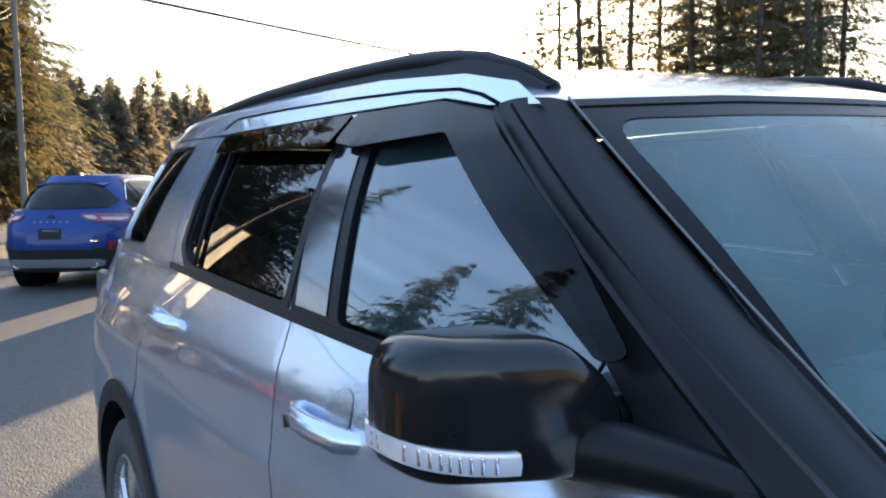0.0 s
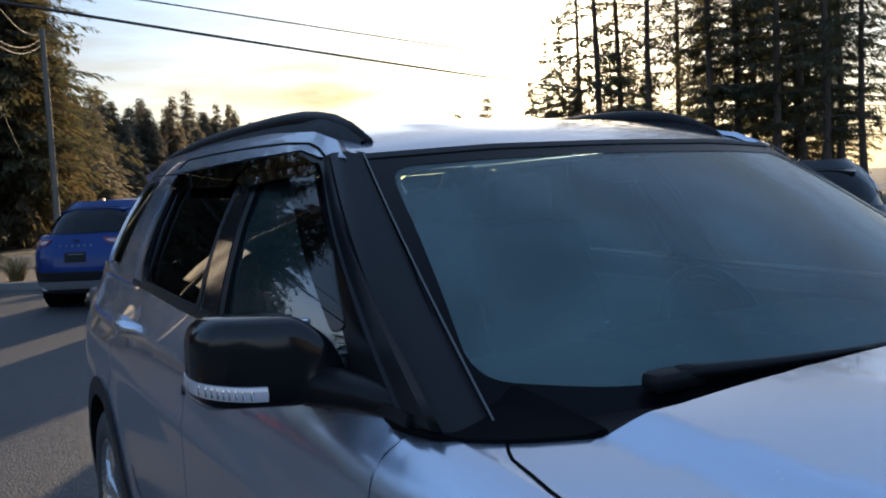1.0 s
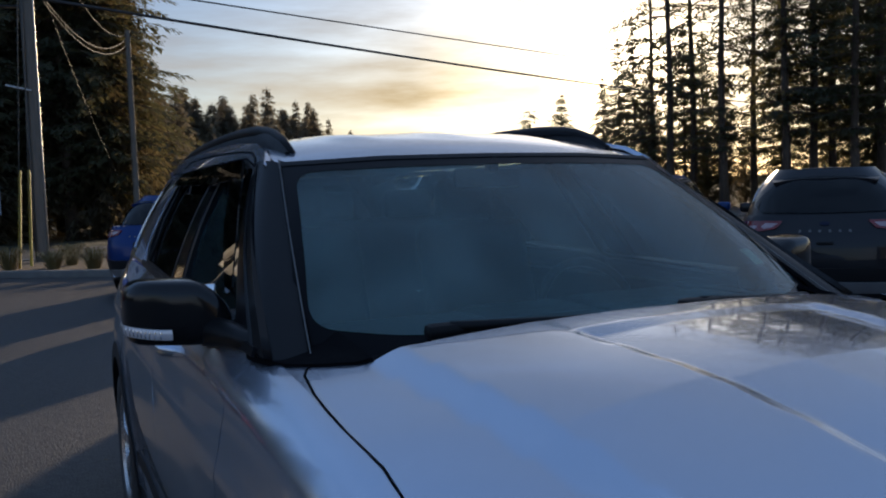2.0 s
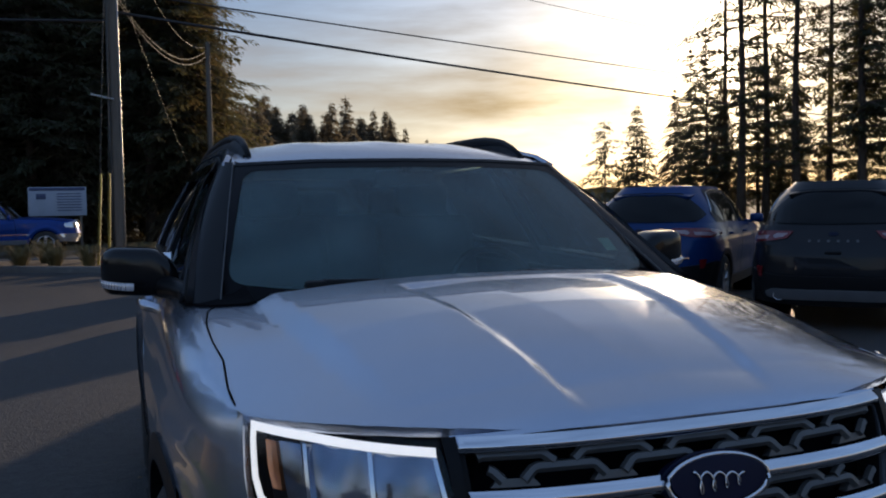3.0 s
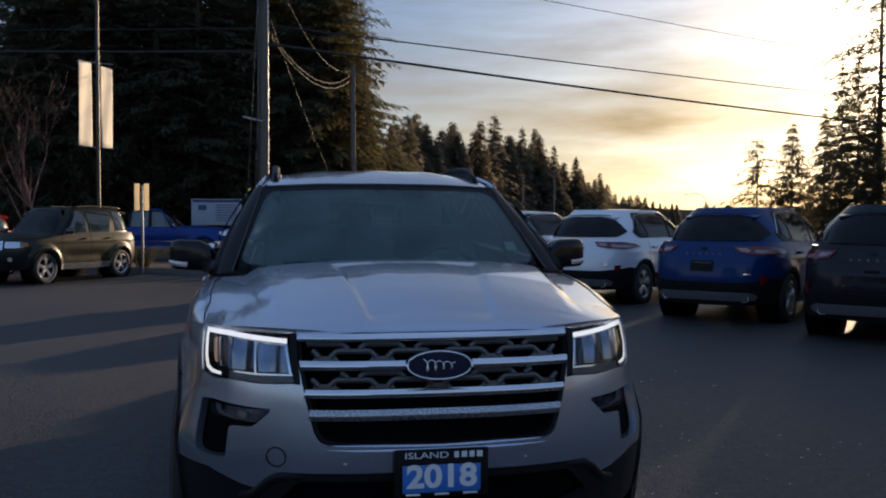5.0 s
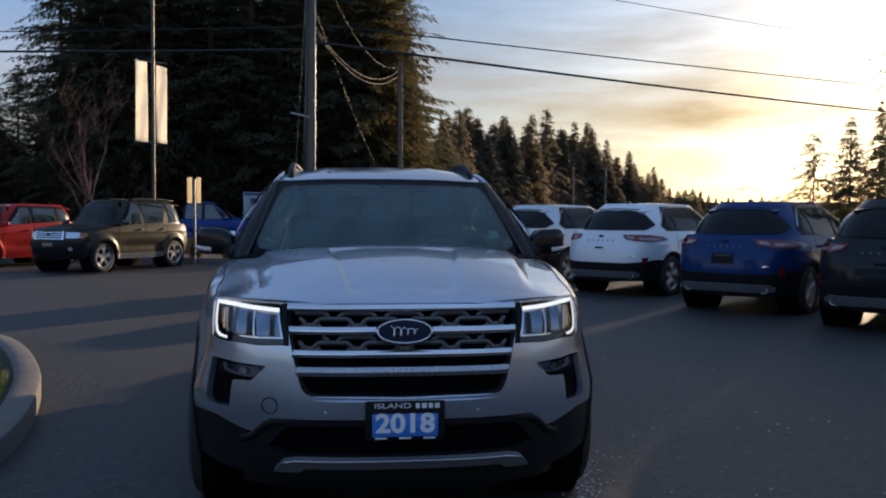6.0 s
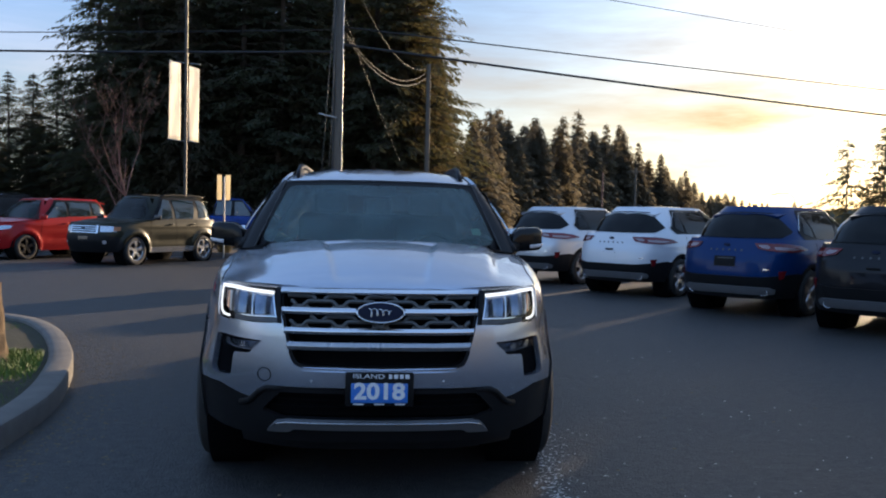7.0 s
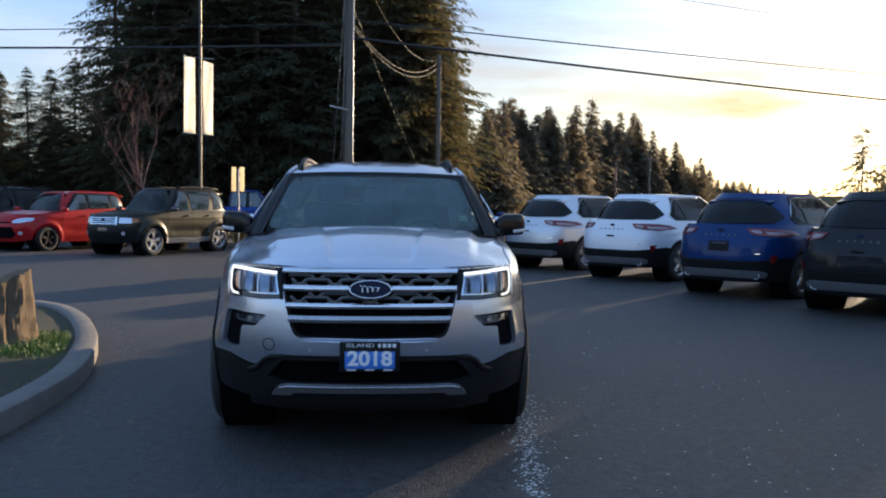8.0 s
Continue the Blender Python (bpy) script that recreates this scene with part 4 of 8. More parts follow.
    fv, ff = tube([(sg * x, y, z) for x, y, z in ((0.930, 1.705, 1.206), (0.905, 1.640, 1.205), (0.885, 1.575, 1.203), (0.868, 1.515, 1.198), (0.850, 1.470, 1.190))], [0.040, 0.035, 0.030, 0.026, 0.018], 12)
    mesh_part("mirror_foot", fv, ff, M_PILLAR, mir, "", sharp=60)
    # tail lamp that wraps round the rear corner
    tl = rounded([(4.83, 1.02), (4.83, 1.24), (4.97, 1.22), (4.99, 1.0)], 0.02)
    panel("tail_lamp", sd(tl), body.band, M_REDLENS, suv, C_BODY, 0.03, 0.006, 0.02, (), "red tail lamp")
    # roof rail
    rp = []
    for i in range(25):
        u = i / 24
        y = 2.15 + u * 2.39
        rp.append((sg * (0.588 - 0.012 * (u - 0.4) ** 2 * 4), y, float(rail_z(y))))
    rv, rf = tube(rp, [0.010 + 0.016 * min(1, 6 * min(i / 24, 1 - i / 24)) for i in range(25)], 12, True, 0.85)
    rr = mesh_part("roof_rail", rv, rf, M_SATIN, suv, "black roof rail")
    wv, wf = [], []
    for i, (x, y, z) in enumerate(rp):
        wv += [(x - sg * 0.012, y, z), (x + sg * 0.02, y, z), (x + sg * 0.03, y, z - 0.09), (x - sg * 0.02, y, z - 0.09)]
        if i:
            o = 4 * i
            wf += [(o - 4 + k, o - 4 + (k + 1) % 4, o + (k + 1) % 4, o + k) for k in range(4)]
    mesh_part("rail_foot", wv, wf, M_SATIN, rr)

# roof
zr_mid = spline([1.90, 1.97, 2.08, 2.25, 2.5, 2.9, 3.5, 4.1, 4.6, 4.85], [1.615, 1.642, 1.678, 1.714, 1.742, 1.758, 1.762, 1.750, 1.715, 1.67])


def roof_top(x, y):
    x, y = np.asarray(x, float), np.asarray(y, float)
    z = zr_mid(y) - 0.046 * (np.abs(x) / 0.63) ** 2.6
    for c in (-0.33, 0.0, 0.33):
        z = z + 0.005 * np.exp(-((x - c) / 0.07) ** 4) * np.clip((y - 2.2) / 0.1, 0, 1)
    return np.stack([x, y, z], -1)


roof_edge = [(0.652, 2.055), (0.640, 2.3), (0.632, 2.8), (0.630, 3.4), (0.625, 4.0), (0.61, 4.6), (0.52, 4.80)]
roof_poly = [(0, 1.955), (0.25, 1.968), (0.45, 2.0), (0.652, 2.055)] + roof_edge[1:] + [(-x, y) for x, y in reversed(roof_edge)] + [(-0.45, 2.0), (-0.25, 1.968)]
roof_poly = [p for i, p in enumerate(roof_poly) if i == 0 or math.dist(p, roof_poly[i - 1]) > 1e-3]
panel("roof", roof_poly, roof_top, M_SILVER, suv, (0, 3, 0), 0.06, 0.0, 0.03)
for sg in (-1, 1):
    dv, df = tube([(sg * (x - 0.018), y, float(roof_top(np.array([x]), np.array([y]))[0][2]) + 0.001) for x, y in roof_edge[:-1]], 0.011, 6, True, 0.5)
    mesh_part("roof_ditch_strip", dv, df, M_SATIN, suv, "black roof ditch strip")


# windscreen
def screen(x, z):
    x, z = np.asarray(x, float), np.asarray(z, float)
    v = (z - 1.13) / 0.5
    yc = 1.06 + (1.945 - 1.06) * v - 0.03 * np.sin(math.pi * np.clip(v, 0, 1))
    return np.stack([x, yc + (0.46 - 0.20 * v) * x * x, z], -1)


ws_half = [(0, 1.632), (0.35, 1.630), (0.646, 1.618), (0.710, 1.43), (0.797, 1.168), (0.6, 1.152), (0.3, 1.142), (0, 1.139)]
wsp = mirrored(ws_half)
panel("windscreen", rounded(wsp, 0.012), screen, M_WINDSHIELD, suv, (0, 2.6, 1.0), 0.07, 0.0, 0.0, (), "tinted dusty windscreen")
frit_in = mirrored([(0, 1.604), (0.35, 1.601), (0.622, 1.592), (0.692, 1.40), (0.750, 1.226), (0.58, 1.208), (0.35, 1.209), (0, 1.210)])
panel("windscreen_border", rounded(wsp, 0.012), screen, M_FRIT, suv, (0, 2.6, 1.0), 0.05, 0.0015, 0.0, [rounded(frit_in, 0.055, 6)], "black ceramic border")
panel("windscreen_header", mirrored([(0, 1.638), (0.35, 1.636), (0.645, 1.624), (0.648, 1.612), (0.35, 1.624), (0, 1.626)]), screen, M_SATIN, suv, (0, 2.6, 1.0), 0.03, 0.004, 0.006)


# bonnet with its raised middle
def hood_top(x, y):
    x, y = np.asarray(x, float), np.asarray(y, float)
    a = np.abs(x)
    zm, ze = z_mid(y), z_edge(y)
    z = zm - (zm - ze) * np.clip(a / 0.84, 0, 1.0) ** 2.4
    xe = 0.225 + 0.080 * np.clip((y - 0.16) / 0.65, 0, 1.4)
    rise = np.clip((y - 0.13) / 0.10, 0, 1)
    t = np.clip((xe - a) / 0.040 + 0.5, 0, 1)
    fall = np.clip((xe - a) / 0.20, 0, 1)
    z = z - 0.014 * rise * (t * t * (3 - 2 * t)) * (1 - 0.6 * fall) * np.clip((1.02 - y) / 0.06, 0.12, 1)
    xo = 0.617 + 0.115 * (y - 0.6)
    t2 = np.clip((xo - a) / 0.058 + 0.5, 0, 1)
    t2 = 0.75 * t2 + 0.25 * t2 * t2 * (3 - 2 * t2)
    z = z + 0.028 * t2 * np.clip((y - 0.25) / 0.4, 0, 1) - 0.0046
    return np.stack([x, y, z], -1)


wing_x = lambda y: float(body.band(np.array([body.sy(nominal(y, float(z_edge(y)) - 0.003))]), np.array([float(z_edge(y)) - 0.003]))[0][0])
nose_line = [body.band(np.array([q]), np.array([1.050]))[0] for q in [body.sx(x) for x in (0.3, 0.42, 0.52, 0.60, 0.67, 0.73, 0.78)] + [body.sy(y) for y in (0.32, 0.36, 0.39)]]
hood_half = [(0, 0.085)] + [(float(p[0]), float(p[1]) - 0.004) for p in nose_line]
hood_half += [(wing_x(y) + 0.001, y) for y in np.arange(0.5025, 1.40, 0.0475)]
hood_half += [(0.838, 1.385), (0.826, 1.34), (0.815, 1.30), (0.805, 1.270), (0.775, 1.240), (0.735, 1.205), (0.70, 1.177), (0.655, 1.152), (0.60, 1.138), (0.42, 1.120), (0, 1.100)]
hood_half = [p for i, p in enumerate(hood_half) if i == 0 or math.dist(p, hood_half[i - 1]) > 0.006]
panel("bonnet", mirrored(hood_half), hood_top, M_SILVER, suv, (0, 0.8, 0.0), 0.016, 0.0, 0.02)
# gap between the bonnet's corners and the wing tops
for sg in (-1, 1):
    seam = [(wing_x(y) - 0.003, y) for y in (0.53, 0.62, 0.70, 0.78, 0.86, 0.92)] + [(wing_x(0.98) - 0.005, 0.98), (wing_x(1.05) - 0.006, 1.05), (wing_x(1.12) - 0.009, 1.12), (wing_x(1.17) - 0.015, 1.17), (0.828, 1.225), (0.818, 1.25), (0.806, 1.270)]
    sv, sf = tube([tuple(hood_top(np.array([sg * x]), np.array([y]))[0]) for x, y in seam], 0.003, 6)
    mesh_part("bonnet_gap", sv, sf, M_DEEP, suv)


def foot_cap(x, y):
    p = hood_top(x, y)
    p[:, 2] += 0.007
    return p


for sg in (-1, 1):
    cap = [(0.700, 1.180), (0.745, 1.214), (0.785, 1.249), (0.818, 1.286), (0.845, 1.325), (0.868, 1.370), (0.884, 1.415), (0.893, 1.460), (0.880, 1.520), (0.800, 1.520), (0.700, 1.400)]
    panel("pillar_foot_cap", [(sg * x, y) for x, y in cap], foot_cap, M_DEEP, suv, (0, 1.2, 0), 0.02, 0.0, 0.012, (), "black cap at the pillar's foot")


def cowl_top(x, y):
    x, y = np.asarray(x, float), np.asarray(y, float)
    return np.stack([x, y, 1.197 - 0.034 * (np.abs(x) / 0.8) ** 2 + 0.0 * y], -1)


cowl_half = [(0, 1.06), (0.42, 1.08), (0.60, 1.10), (0.66, 1.115), (0.74, 1.17), (0.81, 1.25), (0.828, 1.32), (0.85, 1.40), (0.858, 1.46), (0.80, 1.48), (0.70, 1.40), (0.6, 1.32), (0.3, 1.21), (0, 1.18)]
panel("cowl", mirrored(cowl_half), cowl_top, M_FRIT, suv, (0, 1.2, 0), 0.04, 0.0, 0.03, (), "black cowl cover")
for hx, hz, tip_x, tip_z in ((-0.485, 1.216, 0.12, 1.222), (0.155, 1.226, 0.69, 1.196)):
    def along(u, off, up):
        x, zz = hx + (tip_x - hx) * u, hz + (tip_z - hz) * u
        q = screen(np.array([x]), np.array([zz]))[0]
        return (x, q[1] - off, zz + up)
    av, af = tube([along(u, 0.034 - 0.006 * u, 0.012) for u in np.linspace(0, 0.62, 9)], [0.013, 0.012, 0.011, 0.010, 0.009, 0.008, 0.007, 0.006, 0.005], 8)
    wiper = mesh_part("wiper", av, af, M_SATIN, suv, "black wiper arm")
    bv, bf = tube([along(u, 0.014, 0.0) for u in np.linspace(0.03, 1.0, 15)], [0.006] + [0.010] * 13 + [0.005], 6, True, 1.3)
    mesh_part("wiper_blade", bv, bf, M_SATIN, wiper)
    bm = bmesh.new()
    c = along(0.0, 0.030, 0.004)
    box(bm, c[0], c[1], c[2], 0.112, 0.045, 0.034, 0.012)
    part("wiper_hub", bm, M_SATIN, wiper)

# nose: bumper skin with openings
grille_out = mirrored([(0, 1.045), (0.30, 1.044), (0.515, 1.035), (0.505, 0.95), (0.475, 0.82), (0.445, 0.70), (0.425, 0.668), (0.38, 0.655), (0, 0.648)])
fog_out = [(0.838, 0.785), (0.80, 0.790), (0.70, 0.782), (0.585, 0.778), (0.655, 0.712), (0.735, 0.708), (0.744, 0.590), (0.830, 0.590), (0.838, 0.620)]
bump_half = [(0, 1.048), (0.30, 1.047), (0.522, 1.038), (0.512, 0.868), (0.62, 0.862), (0.74, 0.868), (0.80, 0.862), (0.842, 0.875)]
bump_poly = body.front(bump_half) + [(body.sy(y), z) for y, z in ((0.52, 0.72), (0.50, 0.60), (0.53, 0.545))] + body.front([(0.80, 0.545), (0.70, 0.505), (0.645, 0.495), (0.60, 0.545), (0.57, 0.562), (0.3, 0.562), (0, 0.562)])
bump_full = bump_poly + [(-s, z) for s, z in reversed(bump_poly) if abs(s) > 1e-6]
bump_full = [p for i, p in enumerate(bump_full) if i == 0 or math.dist(p, bump_full[i - 1]) > 1e-3]
grille_hole = body.front(grille_out)
fog_hole = rounded(body.front(fog_out), 0.018)
tow = [(0.575 + 0.033 * math.cos(a), 0.615 + 0.033 * math.sin(a)) for a in np.linspace(0, 2 * math.pi, 25)[:-1]]
gh2 = [(s * 0.995, z if z < 1.0 else z - 0.004) for s, z in rounded(grille_hole, 0.02)]
bumper = panel("front_bumper", bump_full, body.band, M_SILVER, suv, C_BODY, 0.035, 0.0, 0.03,
               [gh2, fog_hole, [(-s, z) for s, z in fog_hole][::-1]])
tv, tf = tube([tuple(body.band(np.array([body.sx(-x)]), np.array([z]))[0] + np.array([0, -0.001, 0])) for x, z in tow + tow[:1]], 0.0022, 5, False)
mesh_part("tow_cover_seam", tv, tf, M_DEEP, bumper)
for sx_, sz_ in ((-0.335, 0.592), (0.318, 0.592)):
    q = body.band(np.array([body.sx(sx_)]), np.array([sz_]))[0]
    sv, sf = lathe([(0.0, -0.001), (0.007, -0.001), (0.009, 0.0005), (0.009, 0.006)], 16, "y")
    mesh_part("parking_sensor", [(v[0] + q[0], v[1] + q[1], v[2] + q[2]) for v in sv], sf, M_SATINSILVER, bumper)
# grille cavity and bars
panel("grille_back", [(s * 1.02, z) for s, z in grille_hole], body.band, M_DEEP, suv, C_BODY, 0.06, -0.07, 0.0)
grille = panel("grille", gh2, body.band, M_SATIN, suv, C_BODY, 0.04, -0.012, 0.05,
               [[(s * 0.972, 0.846 + (z - 0.846) * 0.93) for s, z in gh2]], "black grille with chrome bars")
for zt, zb, hw, mt, lf_ in ((1.036, 1.010, 0.507, M_CHROME, 0.012), (0.946, 0.914, 0.496, M_CHROME, 0.012), (0.850, 0.820, 0.473, M_CHROME, 0.012), (0.782, 0.742, 0.458, M_SATINSILVER, 0.010)):
    spans = ((-hw, -0.118), (0.118, hw)) if abs(zt - 0.946) < 1e-6 else ((-hw, hw),)
    for x0, x1 in spans:
        strip = body.front([(x0 + (x1 - x0) * i / 12, zt) for i in range(13)]) + body.front([(x1 - 0.006 * np.sign(x1) + (x0 - x1) * i / 12, zb) for i in range(13)])

        def bar(s, z, zt=zt, zb=zb):
            p = body.band(s, z)
            t = np.clip((z - zb) / (zt - zb), 0, 1)
            p[:, 1] -= 0.012 * np.sin(math.pi * t)
            return p
        panel("grille_bar", strip, bar, mt, grille, C_BODY, 0.010, lf_ - 0.012, 0.03, (), "chrome bar" if mt is M_CHROME else "satin silver bar")
for z0, lim in ((0.979, 0.478), (0.882, 0.462)):
    lists = []
    for phase, top, foot in ((0.0, 0.021, 0.016), (0.1015, -0.003, 0.020)):
        for i in range(-3, 4):
            x0 = i * 0.203 + phase
            run = [(x0 - 0.082, top - foot), (x0 - 0.064, top - 0.003), (x0 - 0.056, top), (x0 + 0.056, top), (x0 + 0.064, top - 0.003), (x0 + 0.082, top - foot)]
            run = [(x, z0 + z) for x, z in run if abs(x) < lim]
            if len(run) >= 3:
                p3 = [body.band(np.array([body.sx(x)]), np.array([z]))[0] + np.array([0, 0.020, 0]) for x, z in run]
                lists.append(tube(p3, 0.0105, 6, True, 1.0))
    mv, mf = join(lists)
    mesh_part("grille_mesh", mv, mf, M_GRILLE, grille, "grey mesh of interlocking trapezoids", sharp=50)
    for i in range(-2, 3):
        x0 = i * 0.203
        pad = [(x0 - 0.048, z0 - 0.029), (x0 + 0.048, z0 - 0.029), (x0 + 0.034, z0 - 0.014), (x0 - 0.034, z0 - 0.014)]
        panel("mesh_pad", body.front(pad), body.band, M_GRILLE, grille, C_BODY, 0.02, -0.018, 0.02)
# dark bezel behind the badge
panel("badge_bezel", body.front([(0.126 * math.cos(a), 0.929 + 0.050 * math.sin(a)) for a in np.linspace(0, 2 * math.pi, 41)[:-1]]), body.band, M_BADGE, grille, C_BODY, 0.02, 0.008, 0.02)
# bevelled lip under the opening


def lip_fn(s, z):
    p = body.band(s, z)
    p[:, 1] += 0.9 * (z - 0.640)
    return p


panel("grille_lip", body.front(mirrored([(0, 0.652), (0.38, 0.659), (0.418, 0.668), (0.432, 0.672), (0.424, 0.655), (0.395, 0.642), (0.3, 0.638), (0, 0.634)])), lip_fn, M_SILVER, bumper, C_BODY, 0.02, 0.003, 0.0)
# badge: plain oval with a flowing stroke
ov = [(0.117 * math.cos(a), 0.929 + 0.047 * math.sin(a)) for a in np.linspace(0, 2 * math.pi, 41)[:-1]]
badge = panel("badge", body.front([(x * 0.94, 0.929 + (z - 0.929) * 0.92) for x, z in ov]), body.band, M_BADGE, suv, C_BODY, 0.015, 0.020, 0.02, (), "dark blue oval badge")
rv, rf = tube([tuple(body.band(np.array([body.sx(x)]), np.array([z]))[0] - np.array([0, 0.018, 0])) for x, z in ov + ov[:1]], 0.0045, 8, False)
mesh_part("badge_ring", rv, rf, M_CHROME, badge)
wav = [(-0.060 + 0.116 * i / 56 + 0.009 * math.sin(i * 0.449), 0.929 + (0.022 - 0.012 * i / 56) * math.cos(i * 0.449)) for i in range(57)]
sv, sf = tube([tuple(body.band(np.array([body.sx(x)]), np.array([z]))[0] - np.array([0, 0.023, 0])) for x, z in wav], [0.0012 + 0.0014 * abs(math.cos(i * 0.22)) for i in range(57)], 6)
mesh_part("badge_stroke", sv, sf, M_CHROME, badge)

for sg in (-1, 1):
    # headlamp: dark housing, reflectors, light bar, amber reflector, clear cover
    lamp_poly = [(body.sx(x), z) for x, z in ((0.540, 1.030), (0.62, 1.034), (0.70, 1.040), (0.765, 1.045))] + [(body.sy(0.36), 1.049), (body.sy(0.398), 1.050), (body.sy(0.392), 1.0), (body.sy(0.382), 0.93), (body.sy(0.366), 0.884), (body.sy(0.335), 0.868)] + [(body.sx(x), z) for x, z in ((0.775, 0.864), (0.735, 0.874), (0.62, 0.866), (0.508, 0.872))]
    lp = [(sg * s, z) for s, z in lamp_poly]
    lamp = panel("headlamp", lp, body.band, M_DEEP, suv, C_BODY, 0.03, -0.055, 0.0, (), "headlamp with lit white light bar")
    low = [(sg * body.sx(x), z) for x, z in ((0.515, 0.893), (0.62, 0.889), (0.745, 0.893), (0.745, 0.870), (0.62, 0.867), (0.51, 0.873))]
    panel("lamp_lower_trim", low, body.band, M_INSERT, lamp, C_BODY, 0.02, -0.002, 0.03, (), "smoked lower lens")
    s0, s1 = body.sx(0.548), body.sy(0.386)
    top = [(s0 + (s1 - s0) * i / 10, 1.021 + 0.014 * min(1, i / 6)) for i in range(11)]
    bot = [(s, z - 0.016) for s, z in reversed(top[:-1])]
    outer = [(s1, 1.0), (body.sy(0.374), 0.93), (body.sy(0.357), 0.893), (body.sy(0.325), 0.879), (body.sx(0.783), 0.876), (body.sx(0.783), 0.886), (body.sy(0.320), 0.891), (body.sy(0.345), 0.902), (body.sy(0.360), 0.934), (s1 - 0.016, 1.0), (s1 - 0.016, 1.019)]
    panel("light_bar", [(sg * s, z) for s, z in top + outer + bot], body.band, M_DRL, lamp, C_BODY, 0.012, -0.008, 0.004, (), "lit daytime running light")
    # wide fluted reflector behind the lens, with bright posts and a lower bead

    def fluted(s, z):
        p = body.band(s, z)
        p[:, 1] += 0.030 + 0.014 * np.cos((np.abs(s) - body.sx(0.595)) * 27) ** 2
        return p
    bowl = [(body.sx(0.520), 0.900), (body.sx(0.64), 0.897), (body.sx(0.752), 0.900), (body.sx(0.765), 1.016), (body.sx(0.64), 1.012), (body.sx(0.548), 1.006)]
    panel("lamp_bowl", [(sg * s, z) for s, z in bowl], fluted, M_BOWL, lamp, C_BODY, 0.008, 0.0, 0.0)
    for xa, xb in ((0.524, 0.550), (0.652, 0.660), (0.757, 0.768)):
        post = [(sg * body.sx(xa), 0.896), (sg * (body.sx(xa) + 0.009), 0.896), (sg * (body.sx(xb) + 0.009), 1.014), (sg * body.sx(xb), 1.014)]
        panel("lamp_post", post, body.band, M_CHROME, lamp, C_BODY, 0.01, -0.012, 0.025)
    bead = [(sg * body.sx(x), z) for x, z in ((0.520, 0.9015), (0.64, 0.898), (0.752, 0.901), (0.752, 0.894), (0.64, 0.891), (0.518, 0.8945))]
    panel("lamp_bead", bead, body.band, M_CHROME, lamp, C_BODY, 0.02, -0.004, 0.03)
    am = [(sg * body.sy(0.315), 0.915), (sg * body.sy(0.340), 0.915), (sg * body.sy(0.355), 0.955), (sg * body.sy(0.366), 1.006), (sg * body.sy(0.335), 1.006)]
    clear = [(sg * body.sx(0.765), 0.905), (sg * body.sy(0.300), 0.905), (sg * body.sy(0.325), 1.010), (sg * body.sx(0.785), 1.012)]
    panel("lamp_side_bowl", clear, body.band, M_BOWL, lamp, C_BODY, 0.02, -0.028, 0.01)
    panel("amber_reflector", am, body.band, M_AMBER, lamp, C_BODY, 0.02, -0.03, 0.01, (), "amber side reflector")
    panel("lens_cover", lp, body.band, M_LENS, lamp, C_BODY, 0.04, 0.001, 0.0, (), "clear polycarbonate lens")
    strip_ = [(sg * body.sx(x), z) for x, z in ((0.511, 1.036), (0.536, 1.033), (0.511, 0.866), (0.490, 0.866))]
    panel("lamp_gap_trim", strip_, body.band, M_PILLAR, suv, C_BODY, 0.01, 0.004, 0.012)
    # fog lamp pocket
    fh = [(sg * s, z) for s, z in fog_hole]
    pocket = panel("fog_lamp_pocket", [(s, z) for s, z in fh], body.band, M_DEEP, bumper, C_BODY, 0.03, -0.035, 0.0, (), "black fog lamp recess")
    fl = rounded([(sg * body.sx(x), z) for x, z in ((0.815, 0.772), (0.70, 0.768), (0.605, 0.770), (0.662, 0.722), (0.735, 0.725), (0.80, 0.738))], 0.008)
    panel("fog_lamp", fl, body.band, M_LENS, pocket, C_BODY, 0.02, -0.006, 0.0, (), "clear fog lamp")
    panel("fog_reflector", [(s * 0.998, z) for s, z in fl], body.band, M_BOWL, pocket, C_BODY, 0.02, -0.03, 0.0)
    bulb = [(sg * body.sx(0.70) + 0.02 * math.cos(a), 0.748 + 0.014 * math.sin(a)) for a in np.linspace(0, 2 * math.pi, 17)[:-1]]
    panel("fog_bulb", bulb, body.band, M_REFLECTOR, pocket, C_BODY, 0.01, -0.014, 0.01)
# lower valance with a step, skid plate
val_top = [(body.sy(0.53), 0.54)] + body.front([(0.80, 0.54), (0.70, 0.500), (0.645, 0.490), (0.60, 0.540), (0.57, 0.557), (0.3, 0.557), (0, 0.557)])
val_bot = body.front([(0, 0.27), (0.4, 0.27), (0.75, 0.30)]) + [(body.sy(0.50), 0.34)]
val_half = list(reversed(val_top)) + list(reversed(val_bot))
val_full = val_half + [(-s, z) for s, z in reversed(val_half) if abs(s) > 1e-6]
intake = rounded(body.front(mirrored([(0, 0.530), (0.50, 0.530), (0.60, 0.430), (0.50, 0.398), (0, 0.398)])), 0.02)
val = panel("lower_valance", val_full, body.band, M_PLASTIC, suv, C_BODY, 0.04, -0.006, 0.03, [intake], "black plastic lower bumper")
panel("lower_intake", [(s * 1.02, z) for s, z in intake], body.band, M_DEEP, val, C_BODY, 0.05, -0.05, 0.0)
